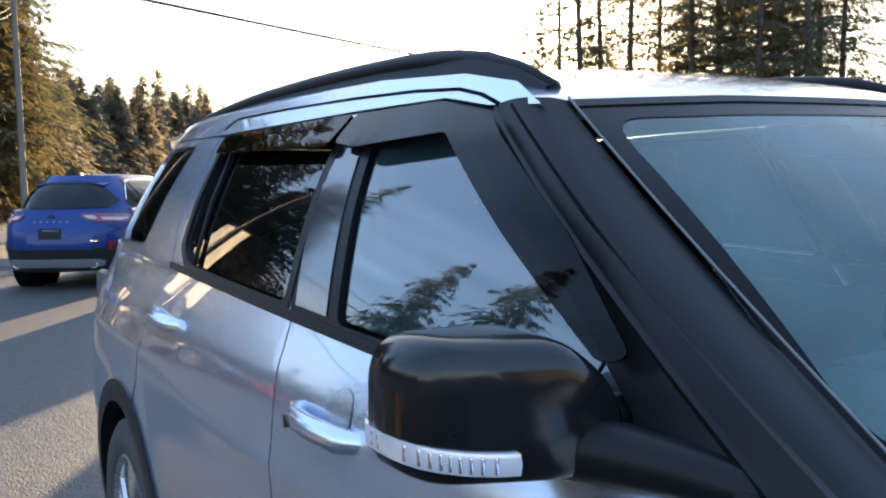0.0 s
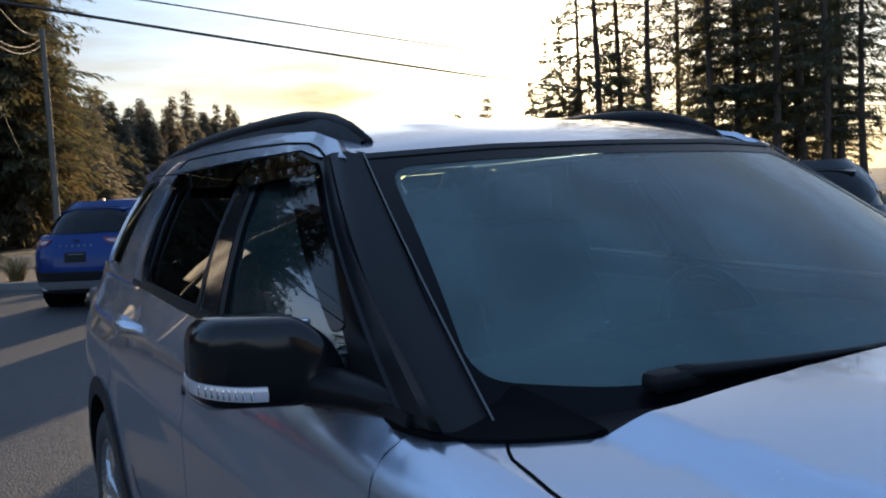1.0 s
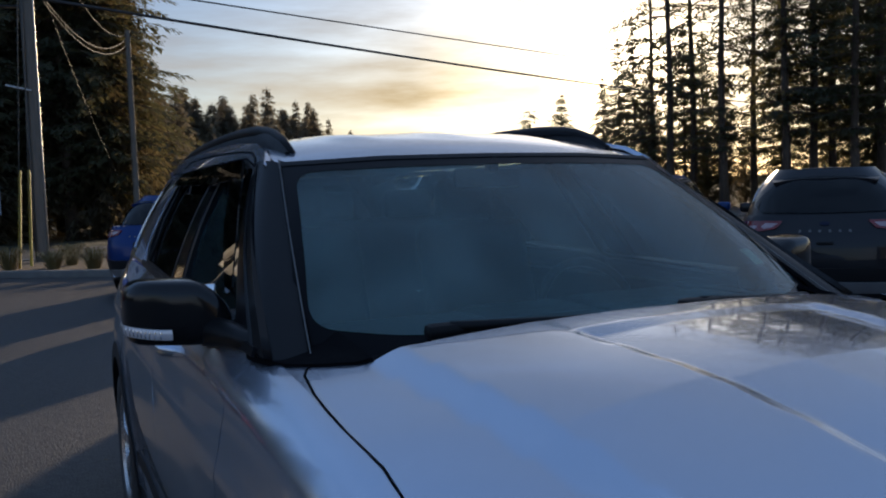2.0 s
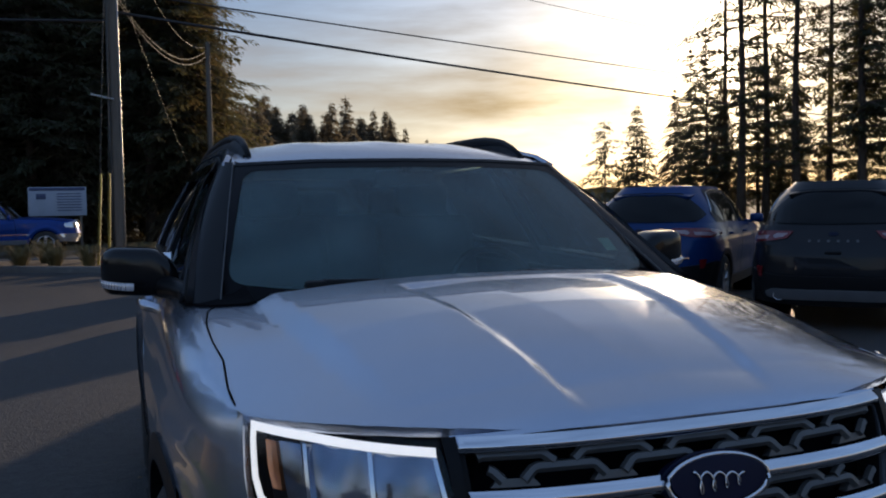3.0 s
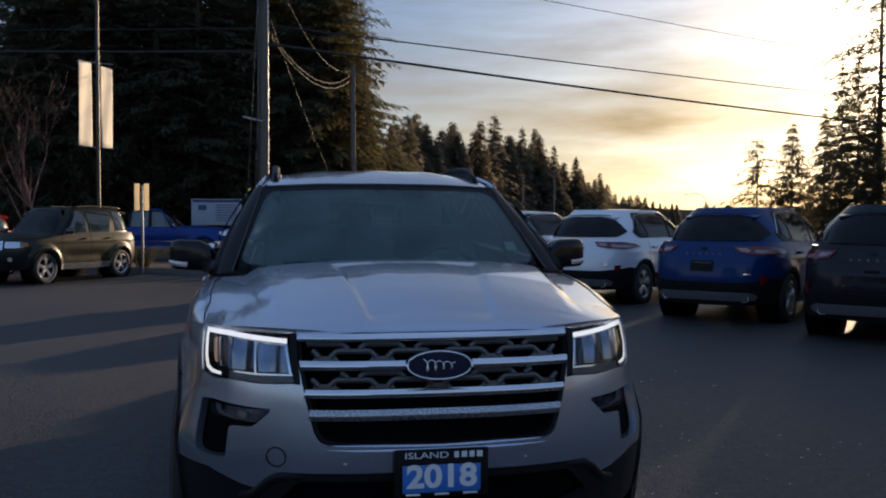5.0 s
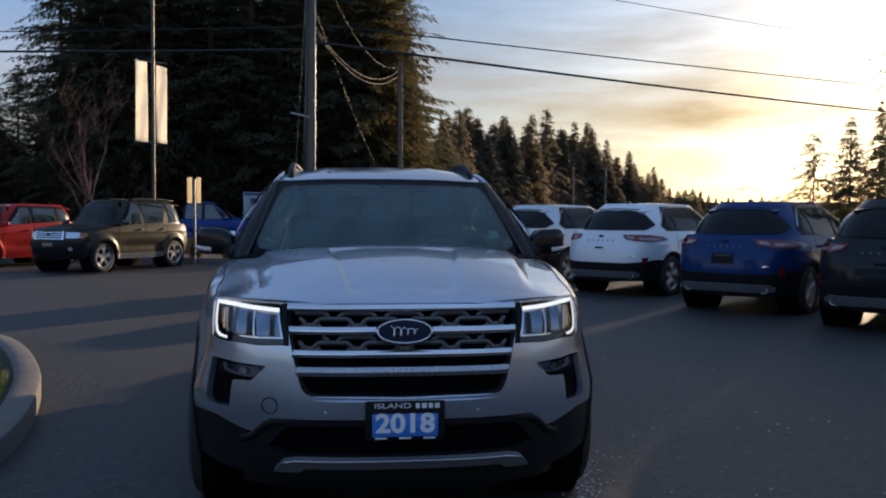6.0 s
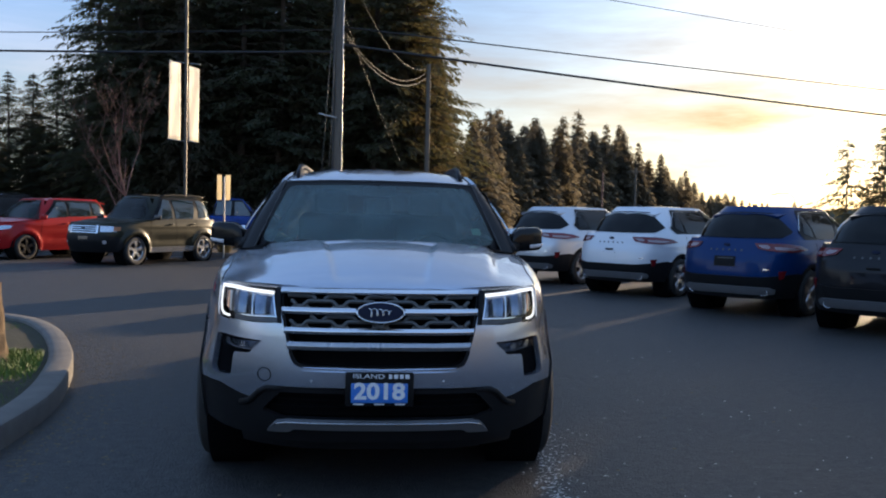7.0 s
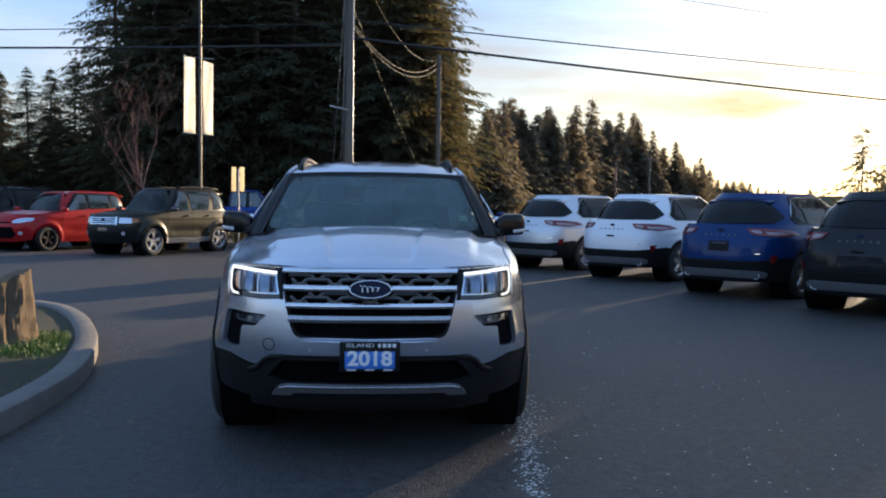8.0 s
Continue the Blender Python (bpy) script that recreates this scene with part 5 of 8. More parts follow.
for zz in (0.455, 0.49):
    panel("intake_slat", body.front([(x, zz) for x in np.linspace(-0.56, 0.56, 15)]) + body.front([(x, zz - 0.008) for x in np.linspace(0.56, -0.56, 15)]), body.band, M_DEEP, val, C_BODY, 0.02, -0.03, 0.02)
skid = mirrored([(0, 0.388), (0.47, 0.390), (0.53, 0.378), (0.575, 0.330), (0.46, 0.334), (0.43, 0.354), (0, 0.352)])


def skid_fn(s, z):
    p = body.band(s, z)
    p[:, 1] -= 0.02 + 0.35 * (z - 0.33)
    return p


skid_plate = panel("skid_plate", rounded(body.front(skid), 0.01), skid_fn, M_INSERT, suv, C_BODY, 0.025, 0.004, 0.03, (), "dark silver skid plate")
edge_line = [(x, 0.390 if abs(x) < 0.47 else 0.390 - 0.25 * (abs(x) - 0.47)) for x in np.linspace(-0.53, 0.53, 41)]
ev, ef = tube([tuple(skid_fn(np.array([body.sx(x)]), np.array([z]))[0] - np.array([0, 0.004, 0])) for x, z in edge_line], 0.005, 6)
mesh_part("skid_edge", ev, ef, M_SATINSILVER, skid_plate, "bright upper edge")
# raised moulding that frames the lower intake
for sg in (-1, 1):
    mould = [(0.0, 0.548), (0.565, 0.548), (0.60, 0.530), (0.655, 0.474), (0.70, 0.458)]
    mv, mf = tube([tuple(body.band(np.array([sg * body.sx(x)]), np.array([z]))[0] + np.array([0, 0.004, 0])) for x, z in mould], 0.017, 10)
    mesh_part("valance_moulding", mv, mf, M_PLASTIC, val)
panel("chin", body.front(mirrored([(0, 0.375), (0.5, 0.35), (0.72, 0.33), (0.72, 0.235), (0.4, 0.22), (0, 0.22)])), body.band, M_PLASTIC, suv, C_BODY, 0.05, -0.012, 0.03)

# number plate holder with the dealer's year plate
bm = bmesh.new()
box(bm, 0.0, 0.002, 0.563, 0.330, 0.018, 0.165, 0.006)
plate = part("plate_holder", bm, M_SATIN, suv, "black dealer plate frame")
bm = bmesh.new()
box(bm, 0.0, -0.009, 0.546, 0.272, 0.004, 0.094, 0.001)
part("year_plate", bm, M_PLATE, plate, "blue plate with white year digits")
face = Matrix.Translation((0, -0.0125, 0.551)) @ Matrix.Rotation(radians(90), 4, "X")
text_part("year_number", "2018", 0.108, M_PALE, plate, face, "white digits 2018", 0.001, 0.245, 0.0035)
text_part("frame_lettering", "ISLAND", 0.030, M_PALE, plate, Matrix.Translation((-0.052, -0.009, 0.626)) @ Matrix.Rotation(radians(90), 4, "X"), "pale lettering", 0.001, 0.150)
for i, w in enumerate((0.016, 0.02, 0.018, 0.02)):
    bm = bmesh.new()
    box(bm, 0.052 + i * 0.027, -0.0085, 0.626, w, 0.003, 0.021, 0.001)
    part("lettering_bar", bm, M_PALE, plate)
for i in range(3):
    bm = bmesh.new()
    box(bm, -0.1 + i * 0.1, -0.0085, 0.492, 0.05, 0.003, 0.007, 0.001)
    part("lettering_bar", bm, M_PALE, plate)

# rear: tailgate, glass and bumper
rear_poly = body.back(mirrored([(0, 1.235), (0.70, 1.235), (0.86, 1.20), (0.86, 0.62), (0, 0.60)]))
panel("tailgate", rear_poly, body.rear_band, M_SILVER, suv, C_BODY, 0.08, 0.0, 0.02)
panel("rear_bumper", body.back(mirrored([(0, 0.595), (0.93, 0.60), (0.93, 0.35), (0, 0.33)])), body.rear_band, M_PLASTIC, suv, C_BODY, 0.08, 0.0, 0.02)
panel("rear_glass", cabin.back(mirrored([(0, 1.60), (0.58, 1.59), (0.72, 1.26), (0, 1.25)])), cabin.rear_band, M_PRIVACY, suv, (0, 3, 1.3), 0.08, 0.004, 0.01)
panel("rear_frame", cabin.back(mirrored([(0, 1.65), (0.62, 1.64), (0.84, 1.25), (0, 1.235)])), cabin.rear_band, M_SILVER, suv, (0, 3, 1.3), 0.08, -0.004, 0.0, [cabin.back(mirrored([(0, 1.60), (0.57, 1.59), (0.71, 1.27), (0, 1.26)]))])

# underbody and cabin interior
bm = bmesh.new()
box(bm, 0, 2.6, 0.36, 1.30, 4.5, 0.26, 0.05)
box(bm, 0, 0.75, 0.72, 1.15, 0.9, 0.46, 0.05)
part("underbody", bm, M_DEEP, suv)
bm = bmesh.new()
box(bm, 0, 2.95, 0.55, 1.66, 3.6, 0.12, 0.03)
for sg in (-1, 1):
    box(bm, sg * 0.86, 3.20, 0.86, 0.05, 3.1, 0.60, 0.02)
box(bm, 0, 4.7, 0.86, 1.5, 0.08, 0.7, 0.02)
part("cabin_tub", bm, M_DASH, suv)
bm = bmesh.new()
box(bm, 0, 3.3, 1.655, 1.16, 2.2, 0.03, 0.012)
part("headliner", bm, M_SEAT, suv)
bm = bmesh.new()
box(bm, 0, 1.62, 1.06, 1.58, 0.62, 0.22, 0.07, None, 4)
box(bm, 0.38, 1.72, 1.15, 0.44, 0.30, 0.08, 0.03, None, 3)
box(bm, 0, 1.78, 1.10, 0.36, 0.26, 0.16, 0.03)
part("dashboard", bm, M_DASH, suv)
sv, sf = tube([(0.38 + 0.185 * math.cos(a), 1.99 + 0.07 * math.sin(a), 1.10 + 0.17 * math.sin(a)) for a in np.linspace(0, 2 * math.pi, 37)], 0.016, 8, False)
bm = bmesh.new()
box(bm, 0.38, 1.985, 1.10, 0.30, 0.05, 0.07, 0.02)
steer = part("steering_wheel", bm, M_DASH, suv)
mesh_part("steering_rim", sv, sf, M_PLASTIC, steer)
for sx_ in (-0.38, 0.38):
    bm = bmesh.new()
    box(bm, sx_, 2.45, 0.78, 0.52, 0.52, 0.16, 0.06, None, 3)
    seat = part("seat", bm, M_SEAT, suv)
    bm = bmesh.new()
    box(bm, 0, 0, 0.31, 0.50, 0.13, 0.64, 0.06, Matrix.Translation((sx_, 2.70, 0.80)) @ Matrix.Rotation(radians(-18), 4, "X"), 4)
    part("seat_back", bm, M_SEAT, seat)
    bm = bmesh.new()
    box(bm, sx_, 2.925, 1.49, 0.27, 0.10, 0.18, 0.045, None, 4)
    part("head_rest", bm, M_SEAT, seat)
bm = bmesh.new()
box(bm, 0, 3.62, 1.08, 1.36, 0.14, 0.66, 0.06, None, 3)
for sx_ in (-0.42, 0.0, 0.42):
    box(bm, sx_, 3.66, 1.47, 0.25, 0.09, 0.15, 0.04, None, 3)
part("rear_bench", bm, M_SEAT, suv)
bm = bmesh.new()
box(bm, 0, 1.985, 1.565, 0.24, 0.03, 0.065, 0.015)
box(bm, 0, 1.955, 1.605, 0.03, 0.05, 0.05, 0.01)
part("inside_mirror", bm, M_PLASTIC, suv)
panel("windscreen_sticker", rounded([(0.605, 1.288), (0.665, 1.286), (0.660, 1.328), (0.602, 1.330)], 0.004), screen, M_STICKER, suv, (0, 2.6, 1.0), 0.02, -0.008, 0.0, (), "pale square sticker inside the glass")


# ---- ground, road, kerbs ----
def sheet(name, x0, x1, y0, y1, z, mt, n=2):
    verts = [(x0 + (x1 - x0) * i / n, y0 + (y1 - y0) * j / n, z) for j in range(n + 1) for i in range(n + 1)]
    faces = [(j * (n + 1) + i, j * (n + 1) + i + 1, (j + 1) * (n + 1) + i + 1, (j + 1) * (n + 1) + i) for j in range(n) for i in range(n)]
    return mesh_part(name, verts, faces, mt)


tagged(sheet("ground", -2500, 2500, -2500, 2500, -0.006, M_TURF), "rough grass and leaf litter out to the horizon", "ground", "", "structure")
lot_v = [(-70, -70, 0.0), (34, -70, 0.0), (34, 26, 0.0), (20, 34, 0.0), (-70, 34, 0.0)]
tagged(mesh_part("lot", lot_v, [(0, 1, 2, 3, 4)], M_ASPHALT, smooth=False), "dark worn asphalt of the car lot", "asphalt", "", "structure")
road_v = [(-160, 28.2, 0.004), (-40, 27.4, 0.004), (12, 27.0, 0.004), (40, 33.0, 0.004), (160, 70, 0.004), (160, 79, 0.004), (38, 41.0, 0.004), (10, 34.0, 0.004), (-40, 34.2, 0.004), (-160, 35, 0.004)]
tagged(mesh_part("road", road_v, [(0, 1, 8, 9), (1, 2, 7, 8), (2, 3, 6, 7), (3, 4, 5, 6)], M_ROAD, smooth=False), "grey asphalt road past the lot", "road", "", "structure")


# unseen plain wall added behind the camera; darkens the bumper's reflections
bm = bmesh.new()
box(bm, 22.0, -27.0, 2.9, 48.0, 0.4, 5.8, 0.05)
tagged(part("wall_behind_camera", bm, M_RENDERED), "plain grey rendered wall added out of view behind the camera", "wall", "", "structure")


def kerb(name, line, width, height, label, closed=False):
    """A rounded concrete kerb along a line; its outer face lies on the line."""
    pts = [Vector((x, y, 0)) for x, y in line]
    n = len(pts)
    prof = [(0, -0.05), (0.0, height - 0.03), (0.008, height - 0.01), (0.03, height), (width - 0.03, height), (width - 0.008, height - 0.01), (width, height - 0.03), (width, -0.05)]
    verts, faces = [], []
    for i, p in enumerate(pts):
        d = (pts[(i + 1) % n] - pts[i - 1]) if closed else (pts[min(i + 1, n - 1)] - pts[max(i - 1, 0)])
        d.normalize()
        side = Vector((-d.y, d.x, 0))
        verts += [p + side * a + Vector((0, 0, h)) for a, h in prof]
    k = len(prof)
    for i in range(n if closed else n - 1):
        j = (i + 1) % n
        faces += [(i * k + q, j * k + q, j * k + q + 1, i * k + q + 1) for q in range(k - 1)]
    return tagged(mesh_part(name, verts, faces, M_KERB, sharp=40), label, "kerb", "", "structure")


def smooth_line(pts, n=60, closed=False):
    out = []
    m = len(pts)
    for i in range(n + (0 if closed else 1)):
        u = i / n * (m if closed else m - 1)
        k = min(int(u), m - 1 if closed else m - 2)
        t = u - k
        g = [np.array(pts[(k + o) % m] if closed else pts[min(max(k + o, 0), m - 1)], float) for o in (-1, 0, 1, 2)]
        out.append(tuple(0.5 * (2 * g[1] + (g[2] - g[0]) * t + (2 * g[0] - 5 * g[1] + 4 * g[2] - g[3]) * t * t + (3 * g[1] - g[0] - 3 * g[2] + g[3]) * t**3)))
    return out


ISLAND = [(-2.35, -1.6), (-2.20, 0.2), (-2.16, 1.0), (-2.20, 1.9), (-2.42, 2.95), (-2.75, 4.0), (-3.32, 5.30), (-3.95, 6.22), (-4.9, 6.75), (-6.2, 6.6), (-7.0, 5.4), (-7.3, 3.0), (-7.1, 0.0), (-6.2, -2.2), (-4.4, -3.2), (-2.95, -2.8)]
island_line = smooth_line(ISLAND, 110, True)
kerb("kerb_island", island_line, 0.20, 0.15, "pale concrete kerb round the planted island", True)
isl = [Vector((x, y, 0)) for x, y in island_line]


def inward(line, d):
    out = []
    n = len(line)
    for i in range(n):
        t = (line[(i + 1) % n] - line[i - 1]).normalized()
        out.append(line[i] + Vector((-t.y, t.x, 0)) * d)
    return out


ring = inward(isl, 0.19)
cen = sum(ring, Vector()) / len(ring)
tv, tf = [], []
n = len(ring)
for k, f in enumerate((1.0, 0.8, 0.5, 0.2)):
    for p in ring:
        q = cen + (p - cen) * f
        tv.append((q.x, q.y, 0.115 + 0.09 * (1 - f) + 0.015 * noise.noise(q * 2)))
for k in range(3):
    tf += [(k * n + i, k * n + (i + 1) % n, (k + 1) * n + (i + 1) % n, (k + 1) * n + i) for i in range(n)]
tf.append(tuple(3 * n + i for i in range(n)))
tagged(mesh_part("island_turf", tv, tf, M_TURF), "mossy turf inside the kerbed island", "turf", "", "structure")


def blades(name, spots, height, width, mt, label, category, lean=0.5, seed=3):
    """Many thin bent blades of grass, joined."""
    rng = random.Random(seed)
    v, f = [], []
    for x, y, z, h in spots:
        a = rng.uniform(0, 2 * math.pi)
        hh = height * h * rng.uniform(0.6, 1.2)
        w = width * rng.uniform(0.7, 1.2)
        dx, dy = math.cos(a) * w, math.sin(a) * w
        la, ln_ = rng.uniform(0, 2 * math.pi), hh * lean * rng.uniform(0.2, 1.2)
        lx, ly = math.cos(la) * ln_, math.sin(la) * ln_
        o = len(v)
        v += [(x - dx, y - dy, z), (x + dx, y + dy, z), (x + lx * 0.4 + dx * 0.7, y + ly * 0.4 + dy * 0.7, z + hh * 0.6), (x + lx * 0.4 - dx * 0.7, y + ly * 0.4 - dy * 0.7, z + hh * 0.6), (x + lx, y + ly, z + hh)]
        f += [(o, o + 1, o + 2, o + 3), (o + 3, o + 2, o + 4)]
    return tagged(mesh_part(name, v, f, mt, smooth=False), label, category, "", "stuff")


rng = random.Random(11)
spots = []
poly2 = np.array([(p.x, p.y) for p in inward(isl, 0.24)])
while len(spots) < 9000:
    x, y = rng.uniform(-5.2, -2.3), rng.uniform(-1.0, 6.6)
    near = math.exp(-((math.hypot(x + 3.3, y - 3.0) - 0.35) / 0.42) ** 2)
    den = 0.10 + 1.1 * near + 0.35 * noise.noise(Vector((x * 1.3, y * 1.3, 0.3)))
    if rng.random() < den and inside(np.array([[x, y]]), poly2)[0]:
        spots.append((x, y, 0.115, max(0.3, den)))
blades("island_grass", spots, 0.075, 0.004, M_GRASS, "bright green grass tufts on the island", "grass", 0.7)

# far planting bed along the road
BED = [(-16.0, 25.5), (-11.0, 24.6), (-6.8, 23.4), (-4.0, 22.3), (-2.1, 20.9), (0.05, 19.2), (1.5, 18.6), (3.4, 19.0), (4.6, 20.6), (4.2, 22.6), (0.0, 24.6), (-5.0, 25.9), (-12, 26.9), (-16.5, 27.0)]
bed_line = smooth_line(BED, 90, True)
kerb("kerb_bed", bed_line, 0.18, 0.15, "concrete kerb of the roadside planting bed", True)
bl = inward([Vector((x, y, 0)) for x, y in bed_line], 0.17)
bv = [(p.x, p.y, 0.12) for p in bl]
tagged(mesh_part("planting_bed", bv, [tuple(range(len(bv)))], M_SOIL, smooth=False), "brown bark mulch in the roadside bed", "planting bed", "", "structure")


def ornamental_grass(x, y, r, h, seed, mt=None):
    rg = random.Random(seed)
    v, f = [], []
    for i in range(260):
        a = rg.uniform(0, 2 * math.pi)
        r0 = rg.uniform(0, r * 0.3)
        out = rg.uniform(0.3, 1.0) * r
        hh = h * rg.uniform(0.55, 1.1)
        w = 0.008
        c, s = math.cos(a), math.sin(a)
        pts = [(r0, 0.0), (r0 + out * 0.35, hh * 0.7), (r0 + out * 0.75, hh), (r0 + out * 1.15, hh * 0.72)]
        o = len(v)
        for k, (d, z) in enumerate(pts):
            ww = w * (1 - k / 3.6)
            v += [(c * d - s * ww, s * d + c * ww, z), (c * d + s * ww, s * d - c * ww, z)]
        f += [(o + 2 * k, o + 2 * k + 1, o + 2 * k + 3, o + 2 * k + 2) for k in range(3)]
    ob = mesh_part("ornamental_grass", v, f, mt or M_DRYGRASS, smooth=False)
    ob.location = (x, y, 0.115)
    return tagged(ob, "tawny clump of ornamental grass in the bed", "grass", "grass clumps in the bed")


for i, (x, y, r, h) in enumerate(((-5.3, 23.5, 0.55, 0.5), (-4.5, 22.9, 0.6, 0.6), (-3.5, 22.5, 0.55, 0.5), (-2.7, 22.1, 0.5, 0.45), (-1.9, 21.6, 0.5, 0.5), (-1.0, 21.0, 0.45, 0.4), (-0.2, 20.3, 0.5, 0.45), (0.6, 19.9, 0.45, 0.4), (-3.0, 23.6, 0.5, 0.6), (-0.6, 22.0, 0.5, 0.5), (1.6, 19.6, 0.4, 0.4))):
    ornamental_grass(x, y, r, h, 40 + i, M_DRYGRASS)

# weathered stump on the island
rg = random.Random(5)
sv, sf = [], []
NS, NL = 72, 26
for l in range(NL):
    u = l / (NL - 1)
    for k in range(NS):
        a = 2 * math.pi * k / NS
        ridge = 0.030 * abs(math.sin(a * 6.5 + 0.25 * math.sin(u * 5) + 0.6)) + 0.018 * abs(math.sin(a * 15 + 0.5 * math.sin(u * 7))) + 0.03 * noise.noise(Vector((math.cos(a) * 2, math.sin(a) * 2, u * 1.2)))
        r = (0.355 + 0.06 * (1 - u) ** 3) + ridge + 0.020 * noise.noise(Vector((math.cos(a) * 8, math.sin(a) * 8, u * 4)))
        top = 0.62 + 0.05 * math.sin(a * 2 + 1.0) + 0.05 * noise.noise(Vector((math.cos(a) * 2.5, math.sin(a) * 2.5, 4.0)))
        sv.append((r * math.cos(a), r * math.sin(a), top * u))
for l in range(NL - 1):
    sf += [(l * NS + k, l * NS + (k + 1) % NS, (l + 1) * NS + (k + 1) % NS, (l + 1) * NS + k) for k in range(NS)]
o = (NL - 1) * NS
sv += [(0.7 * sv[o + k][0], 0.7 * sv[o + k][1], sv[o + k][2] - 0.05 + 0.05 * rg.random()) for k in range(NS)] + [(0, 0, 0.50)]
sf += [(o + k, o + (k + 1) % NS, o + NS + (k + 1) % NS, o + NS + k) for k in range(NS)] + [(o + NS + k, o + NS + (k + 1) % NS, o + 2 * NS) for k in range(NS)]
stump = mesh_part("tree_stump", sv, sf, M_STUMP, sharp=50)
stump.location = (-3.44, 3.12, 0.12)
stump.scale = (1.0, 1.0, 0.98)
tagged(stump, "weathered brown tree stump standing on island turf", "stump")

# grit and leaf litter on the asphalt
def scatter(name, spots, size, mt, label, category, seed):
    rg = random.Random(seed)
    v, f = [], []
    for x, y in spots:
        s = size * rg.uniform(0.4, 1.5)
        a = rg.uniform(0, 6.28)
        o = len(v)
        for k in range(5):
            t = a + k * 1.2566
            rr = s * rg.uniform(0.6, 1.1)
            v.append((x + rr * math.cos(t), y + rr * math.sin(t), 0.0015))
        v.append((x, y, 0.0015 + s * 0.35))
        f += [(o + k, o + (k + 1) % 5, o + 5) for k in range(5)]
    return tagged(mesh_part(name, v, f, mt, smooth=False), label, category, "", "stuff")


rg = random.Random(8)
grit = []
for i in range(1050):
    t = rg.random() ** 1.2
    cx_, cy_ = 0.74 + 0.46 * t, -1.3 + 3.9 * t
    if noise.noise(Vector((cx_ * 5, cy_ * 2.2, 0.7))) > -0.12:
        grit.append((cx_ + rg.gauss(0, 0.028 + 0.05 * t), cy_ + rg.gauss(0, 0.12)))
for i in range(240):
    grit.append((rg.uniform(1.0, 3.2), rg.uniform(-1.5, 5.0)))
scatter("pale_grit", grit, 0.0075, M_SALT, "pale grit crumbs scattered on asphalt", "grit", 1)
fine = [(rg.uniform(0.7, 4.2), rg.uniform(-3.4, 3.4)) for i in range(5000)] + [(rg.uniform(-1.9, 0.7), rg.uniform(-4.0, -0.6)) for i in range(2200)]
scatter("fine_grit", fine, 0.0032, M_CHIP, "fine grey stone chips in the asphalt", "grit", 6)
lit_spots = []
for i in range(900):
    u = rg.random()
    p = isl[int(u * 60) % 60]
    q = Vector((rg.gauss(0.28, 0.22), 0, 0))
    lit_spots.append((p.x + abs(q.x) * 0.9, p.y + rg.gauss(0, 0.25)))
lit_spots = [p for p in lit_spots if not inside(np.array([p]), np.array([(q.x, q.y) for q in isl]))[0]]
for i in range(250):
    lit_spots.append((rg.uniform(-3.5, 4.5), rg.uniform(-2.0, 14.0)))
scatter("leaf_litter", lit_spots, 0.012, M_DEBRIS, "small brown leaves and twigs on asphalt", "leaf litter", 2)


# ---- poles, wires, signs ----
def pole(name, x, y, h, r0, r1, mt, label, category, base=0.0, lean=(0, 0)):
    v, f = tube([(x + lean[0] * i / 6, y + lean[1] * i / 6, base + (h - base) * i / 6) for i in range(7)], [r0 + (r1 - r0) * i / 6 for i in range(7)], 14)
    return tagged(mesh_part(name, v, f, mt, sharp=50), label, category)


UP = (-1.20, 24.2)
up = pole("utility_pole", UP[0], UP[1], 11.5, 0.165, 0.125, M_WOODPOLE, "weathered wooden utility pole in the roadside bed", "utility pole", 0.0, (0.05, 0))
bm = bmesh.new()
box(bm, 0, 0, 0, 0.60, 0.05, 0.05, 0.01, Matrix.Translation((UP[0] - 0.30, UP[1] - 0.16, 4.5)) @ Matrix.Rotation(radians(12), 4, "Y"))
part("guy_bracket", bm, M_GALV, up, "pale steel standoff bracket")
cv, cf = tube([(UP[0] + 0.15, UP[1] - 0.09, z) for z in (0.2, 3.0, 6.0, 9.5)], 0.022, 8)
mesh_part("riser_conduit", cv, cf, M_GALV, up, "grey conduit")
cv, cf = tube([(UP[0] - 0.13, UP[1] - 0.11, z) for z in (0.2, 3.0, 6.0, 9.5)], 0.03, 8)
mesh_part("riser_conduit", cv, cf, M_CABLEGREY, up, "grey conduit")
p2 = pole("utility_pole", 2.52, 37.7, 8.55, 0.13, 0.10, M_WOODPOLE, "slim wooden service pole before dark trees", "utility pole")


def wire(name, a, b, sag, r, mt, label, n=24):
    a, b = Vector(a), Vector(b)
    pts = [a.lerp(b, i / n) - Vector((0, 0, sag * 4 * (i / n) * (1 - i / n))) for i in range(n + 1)]
    v, f = tube(pts, r, 6)
    return tagged(mesh_part(name, v, f, mt), label, "wire")


